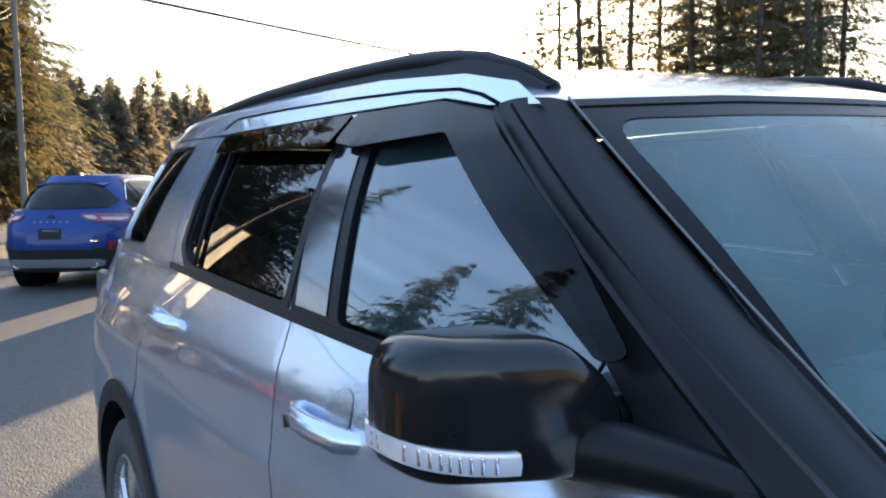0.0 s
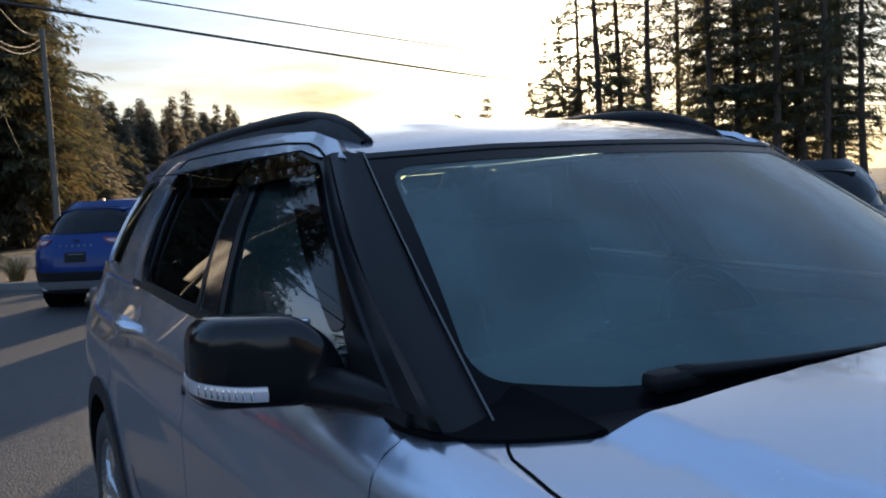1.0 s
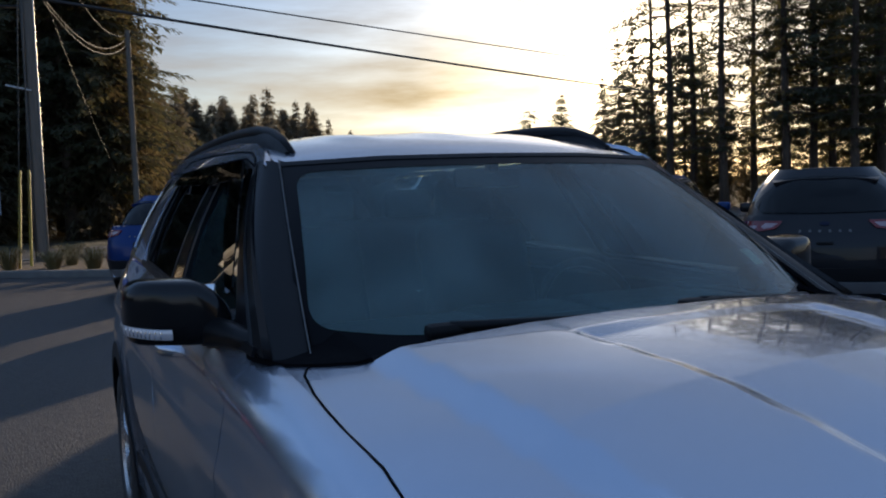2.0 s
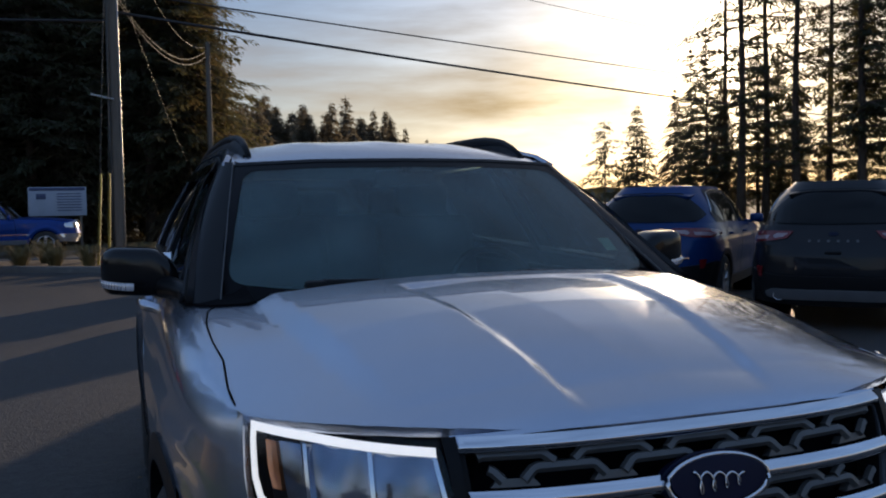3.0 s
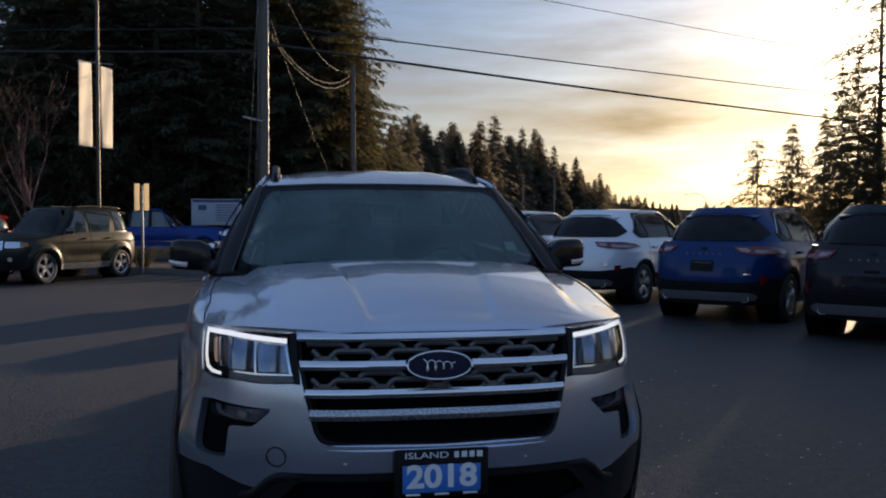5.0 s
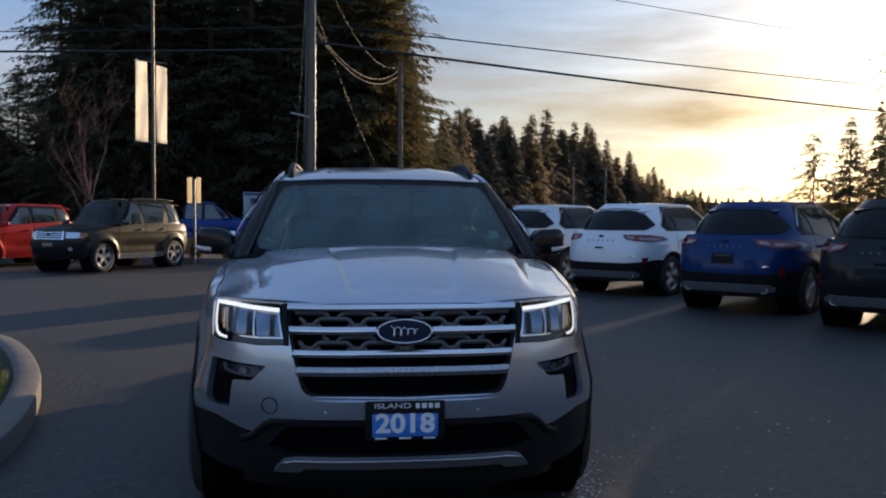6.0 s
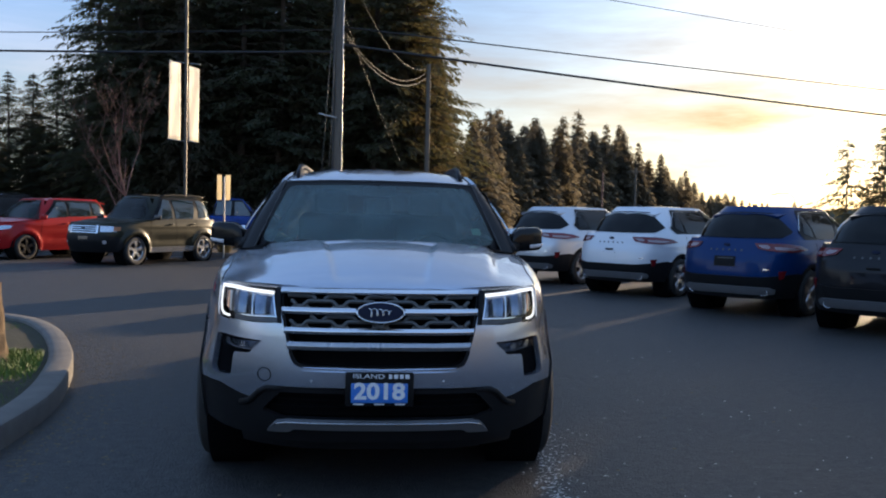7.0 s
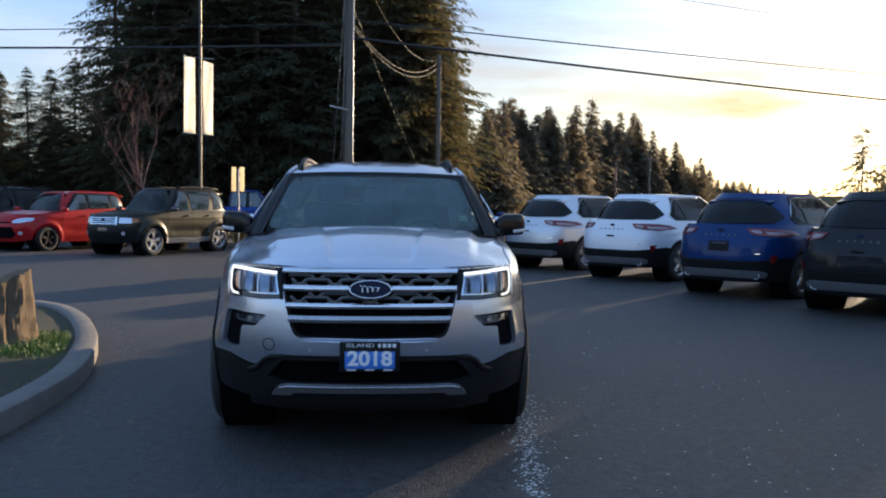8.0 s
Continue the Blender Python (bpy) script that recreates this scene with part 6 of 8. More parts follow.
FAR = (64.0, 57.5)
for z0, z1, r, lab in ((6.8, 7.9, 0.043, "thick black cable strung along the road"), (7.35, 9.5, 0.024, "thin black wire strung along the road"), (9.65, 11.4, 0.013, "thin high wire strung along the road")):
    wire("overhead_wire", (UP[0], UP[1], z0), (FAR[0], FAR[1], z1), 0.42 if r > 0.04 else 0.15, r, M_CABLE, lab, 30)
for z0, z1, r, lab in ((6.55, 7.25, 0.036, "thick black cable strung along the road"), (7.25, 7.5, 0.016, "thin black wire strung along the road")):
    wire("overhead_wire", (UP[0], UP[1], z0), (-46, 28.5, z1), 0.45, r, M_CABLE, lab)
for z0, z1, sag, r in ((7.3, 8.2, 0.95, 0.018), (7.2, 7.95, 0.95, 0.018), (9.6, 8.35, 1.15, 0.018)):
    wire("service_wire", (UP[0] + 0.1, UP[1], z0), (2.45, 37.7, z1), sag, r * 0.75, M_CABLEGREY, "thin brown drooping service wire between poles")
wire("service_wire", (UP[0] + 0.1, UP[1], 7.9), (1.95, 38.5, 2.6), 0.3, 0.009, M_CABLE, "dark guy cable slanting down between poles")
for (gx, gy), zt in (((-1.69, 21.9), 9.6), ((-1.45, 22.6), 8.2)):
    wire("guy_wire", (gx, gy, 0.2), (UP[0] - 0.05, UP[1] - 0.1, zt), 0.0, 0.012, M_CABLEGREY, "steel guy wire bracing the utility pole", 2)
    d = (Vector((UP[0], UP[1], zt)) - Vector((gx, gy, 0.2))).normalized()
    v, f = tube([Vector((gx, gy, 0.1)), Vector((gx, gy, 0.1)) + d * 2.35], 0.034, 10)
    tagged(mesh_part("guy_guard", v, f, M_YELLOW, sharp=50), "yellow plastic guard sleeve on a guy wire", "guy guard", "guy guards")

# banner pole with two cloth banners
bp = pole("banner_pole", -5.45, 21.8, 9.5, 0.045, 0.04, M_POLE, "slim steel pole carrying pale banners", "banner pole")


def banner(x0, x1, z0t, z1t, z0b, z1b, seed):
    v, f = [], []
    nx, nz = 6, 16
    for j in range(nz + 1):
        for i in range(nx + 1):
            a, b = i / nx, j / nz
            zt, zb = z0t + (z1t - z0t) * a, z0b + (z1b - z0b) * a
            v.append((x0 + (x1 - x0) * a, 21.8 + 0.03 * math.sin(a * 5 + seed + b * 4), zt + (zb - zt) * b))
    f = [(j * (nx + 1) + i, j * (nx + 1) + i + 1, (j + 1) * (nx + 1) + i + 1, (j + 1) * (nx + 1) + i) for j in range(nz) for i in range(nx)]
    ob = mesh_part("banner", v, f, M_BANNER, bp, "pale cloth banner")
    s = ob.modifiers.new("thick", "SOLIDIFY")
    s.thickness = 0.004


banner(-5.93, -5.60, 5.72, 5.62, 3.46, 3.42, 0)
banner(-5.37, -5.08, 5.56, 5.48, 3.42, 3.38, 2)
for z in (5.66, 3.42):
    v, f = tube([(-5.97, 21.8, z + 0.02), (-5.06, 21.8, z - 0.05)], 0.012, 6)
    mesh_part("banner_rod", v, f, M_GALV, bp)

sp = pole("sign_post", -4.42, 22.3, 2.42, 0.03, 0.03, M_GALV, "steel post with two narrow pale sign boards", "sign")
for x in (-4.55, -4.30):
    bm = bmesh.new()
    box(bm, x, 22.26, 2.10, 0.13 if x > -4.5 else 0.14, 0.012, 0.74, 0.003)
    part("sign_board", bm, M_SIGN, sp, "pale narrow board")

# notice board beyond the road
nb = thing("notice_board", "pale notice board with dark print by the trees", "notice board")
bm = bmesh.new()
box(bm, -3.55, 37.0, 1.85, 2.15, 0.06, 1.15, 0.01)
part("panel", bm, M_BOARD, nb)
bm = bmesh.new()
box(bm, -3.55, 36.96, 2.34, 2.05, 0.01, 0.12, 0.002)
part("print_bar", bm, M_BOARDDARK, nb)
for i in range(7):
    bm = bmesh.new()
    box(bm, -3.12, 36.96, 2.15 - i * 0.11, 0.90, 0.01, 0.035, 0.002)
    part("print_bar", bm, M_BOARDDARK, nb)
bm = bmesh.new()
box(bm, -4.15, 36.96, 2.05, 0.35, 0.01, 0.22, 0.05)
part("print_bar", bm, M_BOARDDARK, nb)
for x in (-4.4, -2.7):
    bm = bmesh.new()
    box(bm, x, 37.05, 0.9, 0.09, 0.09, 1.8, 0.01)
    part("post", bm, M_WOODPOLE, nb)
# far poles beside the road
fp = pole("utility_pole", 37.9, 120.5, 8.9, 0.16, 0.13, M_WOODPOLE, "far wooden pole with a crossarm", "utility pole")
bm = bmesh.new()
box(bm, 37.9, 120.4, 8.3, 2.6, 0.15, 0.14, 0.02)
part("crossarm", bm, M_WOODPOLE, fp)
pole("utility_pole", 27.6, 100.0, 7.0, 0.13, 0.10, M_TWIG, "far slim pole catching low sunlight", "utility pole")
sl = pole("street_lamp", 77, 151, 5.6, 0.09, 0.07, M_GALV, "far curved street lamp by the road", "street lamp")
v, f = tube([(77, 151, 5.5), (76.6, 151, 6.3), (75.6, 151, 6.75), (74.2, 151, 6.8), (73.2, 151, 6.6)], 0.07, 8)
mesh_part("arm", v, f, M_GALV, sl)
bm = bmesh.new()
box(bm, 72.9, 151, 6.55, 0.8, 0.3, 0.16, 0.05)
part("lamp_head", bm, M_GALV, sl)

# far hill
hv, hf = [], []
for i in range(61):
    az = radians(10 + i * 0.7)
    h = 12 + 24 * math.exp(-((math.degrees(az) - 19.5) / 4.2) ** 2) + 12 * math.exp(-((math.degrees(az) - 30) / 6) ** 2) + 4 * noise.noise(Vector((i * 0.4, 0, 0)))
    hv += [(1500 * math.sin(az), 1500 * math.cos(az), 0), (1500 * math.sin(az), 1500 * math.cos(az), h), (1900 * math.sin(az), 1900 * math.cos(az), 0)]
    if i:
        o = 3 * i
        hf += [(o - 3, o, o + 1, o - 2), (o - 2, o + 1, o + 2, o - 1)]
tagged(mesh_part("backdrop_hill", hv, hf, M_HILL), "far wooded hill on the skyline", "hill", "", "structure")
# ---- trees ----
def conifer(seed, height, radius, clear, levels, per, droop, clumps, leaf, gap=0.0, taper=1.0, fat=1.0):
    """Vertices and faces of a crown: whorls of boughs, each hung with many small sprays. Also the trunk."""
    rg = random.Random(seed)
    v, f = [], []
    bough_v, bough_f = [], []
    for l in range(levels):
        u = (l + rg.random() * 0.8) / levels
        z = height * (clear + (0.99 - clear) * u)
        reach = radius * (1 - u) ** taper * (0.55 + 0.45 * min(1, u * 6)) + 0.10
        for b in range(per):
            if rg.random() < gap:
                continue
            a = rg.uniform(0, 2 * math.pi)
            ln_ = reach * rg.uniform(0.55, 1.2)
            rise = rg.uniform(-0.05, 0.25) * (0.3 + u)
            c, s = math.cos(a), math.sin(a)
            o = len(bough_v)
            for t in (0.0, 0.5, 1.0):
                d = ln_ * t
                zz = z + rise * d - droop * d * t
                w = 0.035 * (1 - t * 0.8) * height / 20
                bough_v += [(c * d - s * w, s * d + c * w, zz), (c * d + s * w, s * d - c * w, zz), (c * d, s * d, zz + w * 1.6)]
            for t in (0, 3):
                bough_f += [(o + t, o + t + 1, o + t + 4, o + t + 3), (o + t + 1, o + t + 2, o + t + 5, o + t + 4), (o + t + 2, o + t, o + t + 3, o + t + 5)]
            nclump = max(3, int(clumps * (0.35 + 0.65 * ln_ / (radius + 0.01))))
            for k in range(nclump):
                t = (k + rg.random()) / nclump
                t = 0.12 + 0.88 * t
                d = ln_ * t
                tip_k = 1.0 - 0.62 * u ** 2
                spread = leaf * 1.5 * (1.15 - t * 0.5) * tip_k
                px = c * d - s * rg.uniform(-spread, spread)
                py = s * d + c * rg.uniform(-spread, spread)
                pz = z + rise * d - droop * d * t + rg.uniform(-0.4, 0.15) * leaf
                for q in range(2):
                    an = a + rg.uniform(-1.1, 1.1)
                    L = leaf * rg.uniform(0.6, 1.45) * tip_k
                    w = L * rg.uniform(0.08, 0.18) * fat
                    ex, ey = math.cos(an), math.sin(an)
                    ez = -rg.uniform(0.1, 0.9) - droop * 0.5
                    tw = rg.uniform(-0.6, 0.6)
                    o = len(v)
                    v += [(px, py, pz), (px + ex * L * 0.5 - ey * w, py + ey * L * 0.5 + ex * w, pz + ez * L * 0.35 + tw * w),
                          (px + ex * L, py + ey * L, pz + ez * L), (px + ex * L * 0.5 + ey * w, py + ey * L * 0.5 - ex * w, pz + ez * L * 0.35 - tw * w)]
                    f.append((o, o + 1, o + 2, o + 3))
    r0 = 0.0075 * height + 0.05
    tr = tube([(0.03 * height * 0.1 * math.sin(i), 0.02 * height * 0.1 * math.cos(i * 1.3), height * i / 8) for i in range(9)], [r0 * (1 - 0.9 * (i / 8) ** 1.1) * (1.25 if i == 0 else 1) for i in range(9)], 9)
    return (v, f), join([tr, (bough_v, bough_f)])


def tree(name, seed, args, leaf_mat, label, group):
    crown, trunk = conifer(seed, *args)
    t = thing(name, label, "tree", group)
    mesh_part("trunk", trunk[0], trunk[1], M_BARK, t, "", True)
    mesh_part("crown", crown[0], crown[1], leaf_mat, t, "", False)
    return t


def at_az(az, dist, eye=(0.0, -2.0)):
    return eye[0] + dist * math.sin(radians(az)), eye[1] + dist * math.cos(radians(az))


# height, radius, clear, levels, per, droop, clumps, leaf, gap, taper, fatness of the sprays
fir_a = tree("conifer_tree", 1, (23, 4.6, 0.10, 64, 7, 0.24, 38, 0.34, 0.14, 0.75), M_NEEDLE, "tall dark green fir in the roadside grove", "grove trees")
fir_b = tree("conifer_tree", 2, (27, 4.4, 0.24, 60, 6, 0.26, 36, 0.34, 0.28, 0.7), M_NEEDLE, "tall dark green fir in the roadside grove", "grove trees")
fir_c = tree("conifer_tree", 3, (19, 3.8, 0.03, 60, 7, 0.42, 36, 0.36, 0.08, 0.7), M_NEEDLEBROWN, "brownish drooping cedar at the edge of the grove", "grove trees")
pine_a = tree("conifer_tree", 4, (26, 4.3, 0.16, 46, 5, 0.16, 34, 0.36, 0.32, 0.45), M_NEEDLE, "tall open fir with bare lower trunk", "open firs by the lot")
pine_b = tree("conifer_tree", 5, (24, 4.0, 0.14, 34, 5, 0.18, 30, 0.34, 0.46, 0.4), M_NEEDLE, "tall open fir with bare lower trunk", "open firs by the lot")
spruce = tree("conifer_tree", 6, (15.5, 4.6, 0.04, 42, 7, 0.20, 22, 0.55, 0.08, 0.8), M_NEEDLE, "lone spruce on the skyline", "lone skyline trees")
ragged = tree("conifer_tree", 7, (13.5, 5.6, 0.18, 26, 4, 0.26, 36, 0.50, 0.28, 0.45), M_NEEDLE, "ragged thin lone fir on the skyline", "lone skyline trees")
far_a = tree("conifer_tree", 8, (18, 4.2, 0.02, 40, 8, 0.22, 13, 0.85, 0.05, 0.95, 1.5), M_FARNEEDLE, "far conifer in the tree line", "far tree line")
far_b = tree("conifer_tree", 9, (20, 3.8, 0.05, 40, 7, 0.18, 13, 0.80, 0.12, 0.85, 1.5), M_FARNEEDLE, "far conifer in the tree line", "far tree line")
far_c = tree("conifer_tree", 10, (16, 5.2, 0.01, 36, 8, 0.30, 14, 0.90, 0.05, 0.65, 1.5), M_FARNEEDLE, "far brownish conifer in the tree line", "far tree line")
used_trees = set()


def plant(src, az, dist, scale=1.0, turn=None, eye=(0.0, -2.0), rg=random.Random(77), tall=1.0, wide=1.0):
    x, y = at_az(az, dist, eye)
    turn = rg.uniform(0, 360) if turn is None else turn
    m = pose(x, y, 0, 0, 0, turn)
    if src.name not in used_trees:
        used_trees.add(src.name)
        src.matrix_world = m
        src.scale = (scale * wide, scale * wide, scale * tall)
        return src
    ob = copy_thing(src, m)
    ob.scale = (scale * wide * rg.uniform(0.92, 1.08), scale * wide * rg.uniform(0.92, 1.08), scale * tall)
    return ob


rg = random.Random(21)
# the dark grove beyond the road
for row, (d, n, j) in enumerate(((44, 9, 1.2), (49, 10, 1.6), (55, 11, 1.8), (63, 10, 2.0))):
    for i in range(n):
        az = -14.9 + 17.0 * (i + 0.5 * (row % 2)) / (n - 1 + 0.5 * (row % 2)) + rg.uniform(-0.5, 0.5)
        src = (fir_a, fir_b, fir_a, fir_c)[(i * 3 + row) % 4] if i not in (0,) else fir_a
        plant(src, az, d + rg.uniform(-j, j), rg.uniform(0.85, 1.12), tall=0.78)
for az, d, s in ((3.0, 45, 0.80), (3.8, 50, 0.70), (1.8, 43.5, 0.85), (4.4, 57, 0.62)):
    plant(fir_c, az, d, s)
plant(fir_b, -16.6, 46, 0.82)
plant(fir_b, -17.4, 53, 0.78)
# lower trees further left, and on round to the side
for i in range(56):
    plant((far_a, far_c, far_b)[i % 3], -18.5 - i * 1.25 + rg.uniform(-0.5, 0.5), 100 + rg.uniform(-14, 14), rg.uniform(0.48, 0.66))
for i in range(8):
    plant((fir_c, fir_a)[i % 2], -15.8 - i * 1.35, 58 + rg.uniform(-4, 4), rg.uniform(0.40, 0.52), wide=1.5)
plant(spruce, -28.2, 50, 1.30, wide=0.8)
plant(spruce, -33.8, 46, 1.45, wide=0.8)
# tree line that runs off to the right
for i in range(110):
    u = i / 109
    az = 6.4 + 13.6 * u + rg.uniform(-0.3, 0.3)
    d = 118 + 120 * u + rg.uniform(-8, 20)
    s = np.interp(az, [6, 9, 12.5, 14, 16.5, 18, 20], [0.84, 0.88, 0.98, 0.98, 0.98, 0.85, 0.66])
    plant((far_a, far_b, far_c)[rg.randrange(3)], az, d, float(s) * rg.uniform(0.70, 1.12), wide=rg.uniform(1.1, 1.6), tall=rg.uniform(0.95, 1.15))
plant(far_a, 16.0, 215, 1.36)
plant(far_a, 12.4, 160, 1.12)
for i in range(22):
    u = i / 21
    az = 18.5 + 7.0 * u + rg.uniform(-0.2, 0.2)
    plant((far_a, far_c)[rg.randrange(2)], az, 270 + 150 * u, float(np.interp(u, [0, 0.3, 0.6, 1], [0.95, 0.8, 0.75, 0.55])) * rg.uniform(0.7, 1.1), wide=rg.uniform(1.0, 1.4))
# lone trees
plant(ragged, 30.2, 118, 0.90, eye=(-0.9, -1.7))
plant(spruce, 32.2, 118, 0.90, wide=1.15, eye=(-0.9, -1.7))
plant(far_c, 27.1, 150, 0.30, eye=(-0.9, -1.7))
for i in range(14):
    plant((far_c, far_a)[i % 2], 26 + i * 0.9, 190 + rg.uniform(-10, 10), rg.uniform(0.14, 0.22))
# open stand between the lot and the low sun
SUNSIDE = (-0.9, -1.7)
for az, d, s, k in ((37.4, 64, 0.95, 1), (38.3, 56, 1.0, 1), (39.7, 59, 1.02, 1), (41.4, 55, 1.0, 1), (43.3, 60, 1.0, 1), (44.9, 53, 1.0, 0), (46.5, 55, 1.05, 0), (47.6, 60, 1.0, 1), (48.7, 52, 0.98, 0), (50.1, 57, 1.0, 0), (51.3, 52, 1.0, 1), (52.3, 60, 1.0, 0), (53.3, 53, 0.9, 1)):
    plant((pine_a, pine_b)[k], az, d, s, eye=SUNSIDE)
# undergrowth; last seven added and sized to keep sun streaks off the asphalt
for az, d, s in ((46.0, 62, 0.72), (48.8, 65, 0.75), (51.0, 62, 0.8), (53.0, 64, 0.75), (43.8, 66, 0.32), (41.5, 64, 0.26), (39.0, 66, 0.22), (36.2, 63, 0.53), (35.2, 65, 0.50), (37.15, 61, 0.56), (38.05, 60, 0.50), (40.2, 60, 0.52), (41.3, 68, 0.56), (42.5, 62, 0.50)):
    plant(fir_a if s > 0.5 else fir_c, az, d, s, eye=(-1.2, -0.5))


def bare_tree(x, y, h, seed):
    rg = random.Random(seed)
    lists = []

    def grow(p, d, ln_, r, depth):
        r = max(r, 0.0065)
        pts, rs = [p], [r]
        q, dd = Vector(p), Vector(d)
        for i in range(4):
            dd = (dd + Vector((rg.uniform(-0.14, 0.14), rg.uniform(-0.14, 0.14), 0.10))).normalized()
            q = q + dd * ln_ / 4
            pts.append(q.copy())
            rs.append(r * (1 - 0.16 * (i + 1)))
        lists.append(tube(pts, rs, 5 if depth > 1 else 7, False))
        if depth >= 4:
            return
        for k in range(3 if depth else 6):
            i = rg.randrange(1, 5) if depth else rg.randrange(1, 4)
            out = Vector((rg.uniform(-1, 1), rg.uniform(-1, 1), rg.uniform(0.15, 0.7))).normalized()
            grow(pts[i], (dd * 0.7 + out * 0.95).normalized(), ln_ * rg.uniform(0.45, 0.72), rs[i] * 0.66, depth + 1)
    grow(Vector((0, 0, 0)), Vector((0.03, 0, 1)), h * 0.52, 0.05, 0)
    v, f = join(lists)
    t = thing("bare_tree", "small leafless tree with reddish twigs in the bed", "tree")
    mesh_part("crown", v, f, M_TWIG, t)
    t.location = (x, y, 0.1)


bare_tree(-7.9, 25.2, 6.6, 4)
# ---- other cars ----
def build_car(name, label, P, paint, group=""):
    """A whole car, nose towards -y, from a table of sizes and outlines."""
    car = thing(name, label, "car", group)
    L, W, H, wb, ya, R = P["L"], P["W"] / 2, P["H"], P["wb"], P["ya"], P["R"]
    zb, zs = P["belt"], P["sill"]
    Wl = spline([zs - 0.05, zs + 0.12, 0.55 * (zs + zb), zb - 0.12, zb, zb + 0.1], [W * 0.94, W * 0.975, W, W * 0.985, W * 0.945, W * 0.90])
    yfl = spline([zs - 0.05, zs + 0.15, 0.62, zb - 0.15, zb], [0.12, 0.03, 0.0, P["nose"], P["nose"] + 0.16])
    yrl = spline([zs - 0.05, zs + 0.15, 0.62, 0.8, zb, zb + 0.1], [L - 0.12, L - 0.03, L, L - 0.01, L - P["tail"], L - P["tail"] - 0.05])

    def flare(x, y, z):
        for wy in (ya, ya + wb):
            r = np.hypot(y - wy, z - R)
            x = x + P.get("flare", 0.02) * np.exp(-((r - R * 1.25) / 0.07) ** 2)
        x = x - 0.02 * np.exp(-((z - (zs + 0.28)) / 0.10) ** 2) * np.clip((y - ya - 0.5) / 0.3, 0, 1) * np.clip((ya + wb - 0.5 - y) / 0.3, 0, 1)
        return x + 0.008 * np.exp(-((z - (zb - 0.16)) / 0.03) ** 2) * np.clip((y - ya) / 0.3, 0, 1)
    lo = Shell(Wl, yfl, yrl, L * 0.5, P.get("fe", (3.0, 6.5)), P.get("re", (3.2, 8.0)), 0.006, flare)
    mid = (0, L / 2, zb * 0.6)
    zr = H - 0.02
    wr = P["roofw"] / 2
    Wt = spline([zb - 0.05, zb + 0.03, (zb + zr) / 2, zr - 0.07, zr + 0.03], [W * 0.945, W * 0.915, (W * 0.915 + wr) / 2 + 0.035, wr, wr - 0.09])
    yft = spline([zb - 0.05, zb, zr - 0.03, zr + 0.05], [P["ws0"] - 0.08, P["ws0"], P["ws1"], P["ws1"] + 0.15])
    yrt = spline([zb - 0.05, zb, (zb + zr) / 2, zr - 0.03, zr + 0.05], [L - P["rg0"] + 0.03, L - P["rg0"], L - (P["rg0"] + P["rg1"]) / 2 + 0.03, L - P["rg1"], L - P["rg1"] - 0.1])
    up_ = Shell(Wt, yft, yrt, L * 0.56, (3.4, 5.0), (3.0, 6.0), 0.008)
    upc = (0, L * 0.56, zb)

    def upper_side(y, z, sg):
        y, z = np.asarray(y, float), np.asarray(z, float)
        yc = up_.yc
        kf = np.clip((yc - y) / (yc - up_.yf(z)), 0, 0.995)
        kr = np.clip((y - yc) / (up_.yr(z) - yc), 0, 0.995)
        k = np.where(y < yc, (1 - kf**5.0) ** (1 / 3.4), (1 - kr**6.0) ** (1 / 3.0))
        return np.stack([sg * Wt(z) * k * (1 - 0.008 * (y - yc) ** 2), y, z], -1)
    # lower body in panels: two flanks with arches, nose and tail between them
    ra = R * 1.22
    base = zs
    y0, y1 = 0.42, L - 0.40
    parts = {}
    for sg in (-1, 1):
        a0 = math.degrees(math.asin(max(-1, min(1, (base - R) / ra))))
        fl = [(y0, zb - 0.10), (y0 + 0.3, zb - 0.03), (P["ws0"] + 0.1, zb), (L * 0.6, zb + P.get("wedge", 0.03)), (y1, zb + P.get("wedge", 0.03)), (y1, base + 0.05), (y1 - 0.1, base)] \
            + arc(ya + wb, R, ra, a0, 180 - a0, 18) + arc(ya, R, ra, a0, 180 - a0, 18) + [(y0, base + 0.05)]
        b = panel("side_body", lo.side(fl, sg), lo.band, paint, car, mid, 0.07, 0.0, 0.03)
        parts[sg] = b
        for wy in (ya, ya + wb):
            lip = arc(wy, R, ra + 0.004, a0 - 2, 182 - a0, 20) + arc(wy, R, ra - 0.055, 182 - a0, a0 - 2, 20)
            panel("wheel_arch_trim", lo.side(lip, sg), lo.band, P.get("lipmat", M_PLASTIC), car, mid, 0.03, 0.006, 0.06)
            lv, lf = lathe([(ra, -0.03), (ra, -0.34), (0.05, -0.35)], 28)
            mesh_part("wheel_well", [(sg * (q[0] + W - 0.02), q[1] + wy, q[2] + R) for q in lv], lf, M_DEEP, car)
            make_wheel(car, sg * (W - 0.115), wy, R, 0.225, P.get("spokes", 5), P.get("rim", M_ALLOY), P.get("twin", True), P.get("rr", 0.66))
        panel("sill_cladding", lo.side([(ya + ra, base + 0.10), (ya + wb - ra, base + 0.10), (ya + wb - ra, base - 0.04), (ya + ra, base - 0.04)], sg), lo.band, P.get("sillmat", M_PLASTIC), car, mid, 0.08, 0.007, 0.03)
        # door seams as thin recessed strips
        for k, dy in enumerate(P["doors"]):
            seam = [(dy, zb + 0.005), (dy + 0.012, zb + 0.005), (dy + 0.012, base + 0.11), (dy, base + 0.11)]
            panel("door_seam", lo.side(seam, sg), lo.band, M_DEEP, b, mid, 0.06, 0.0015, 0.0)
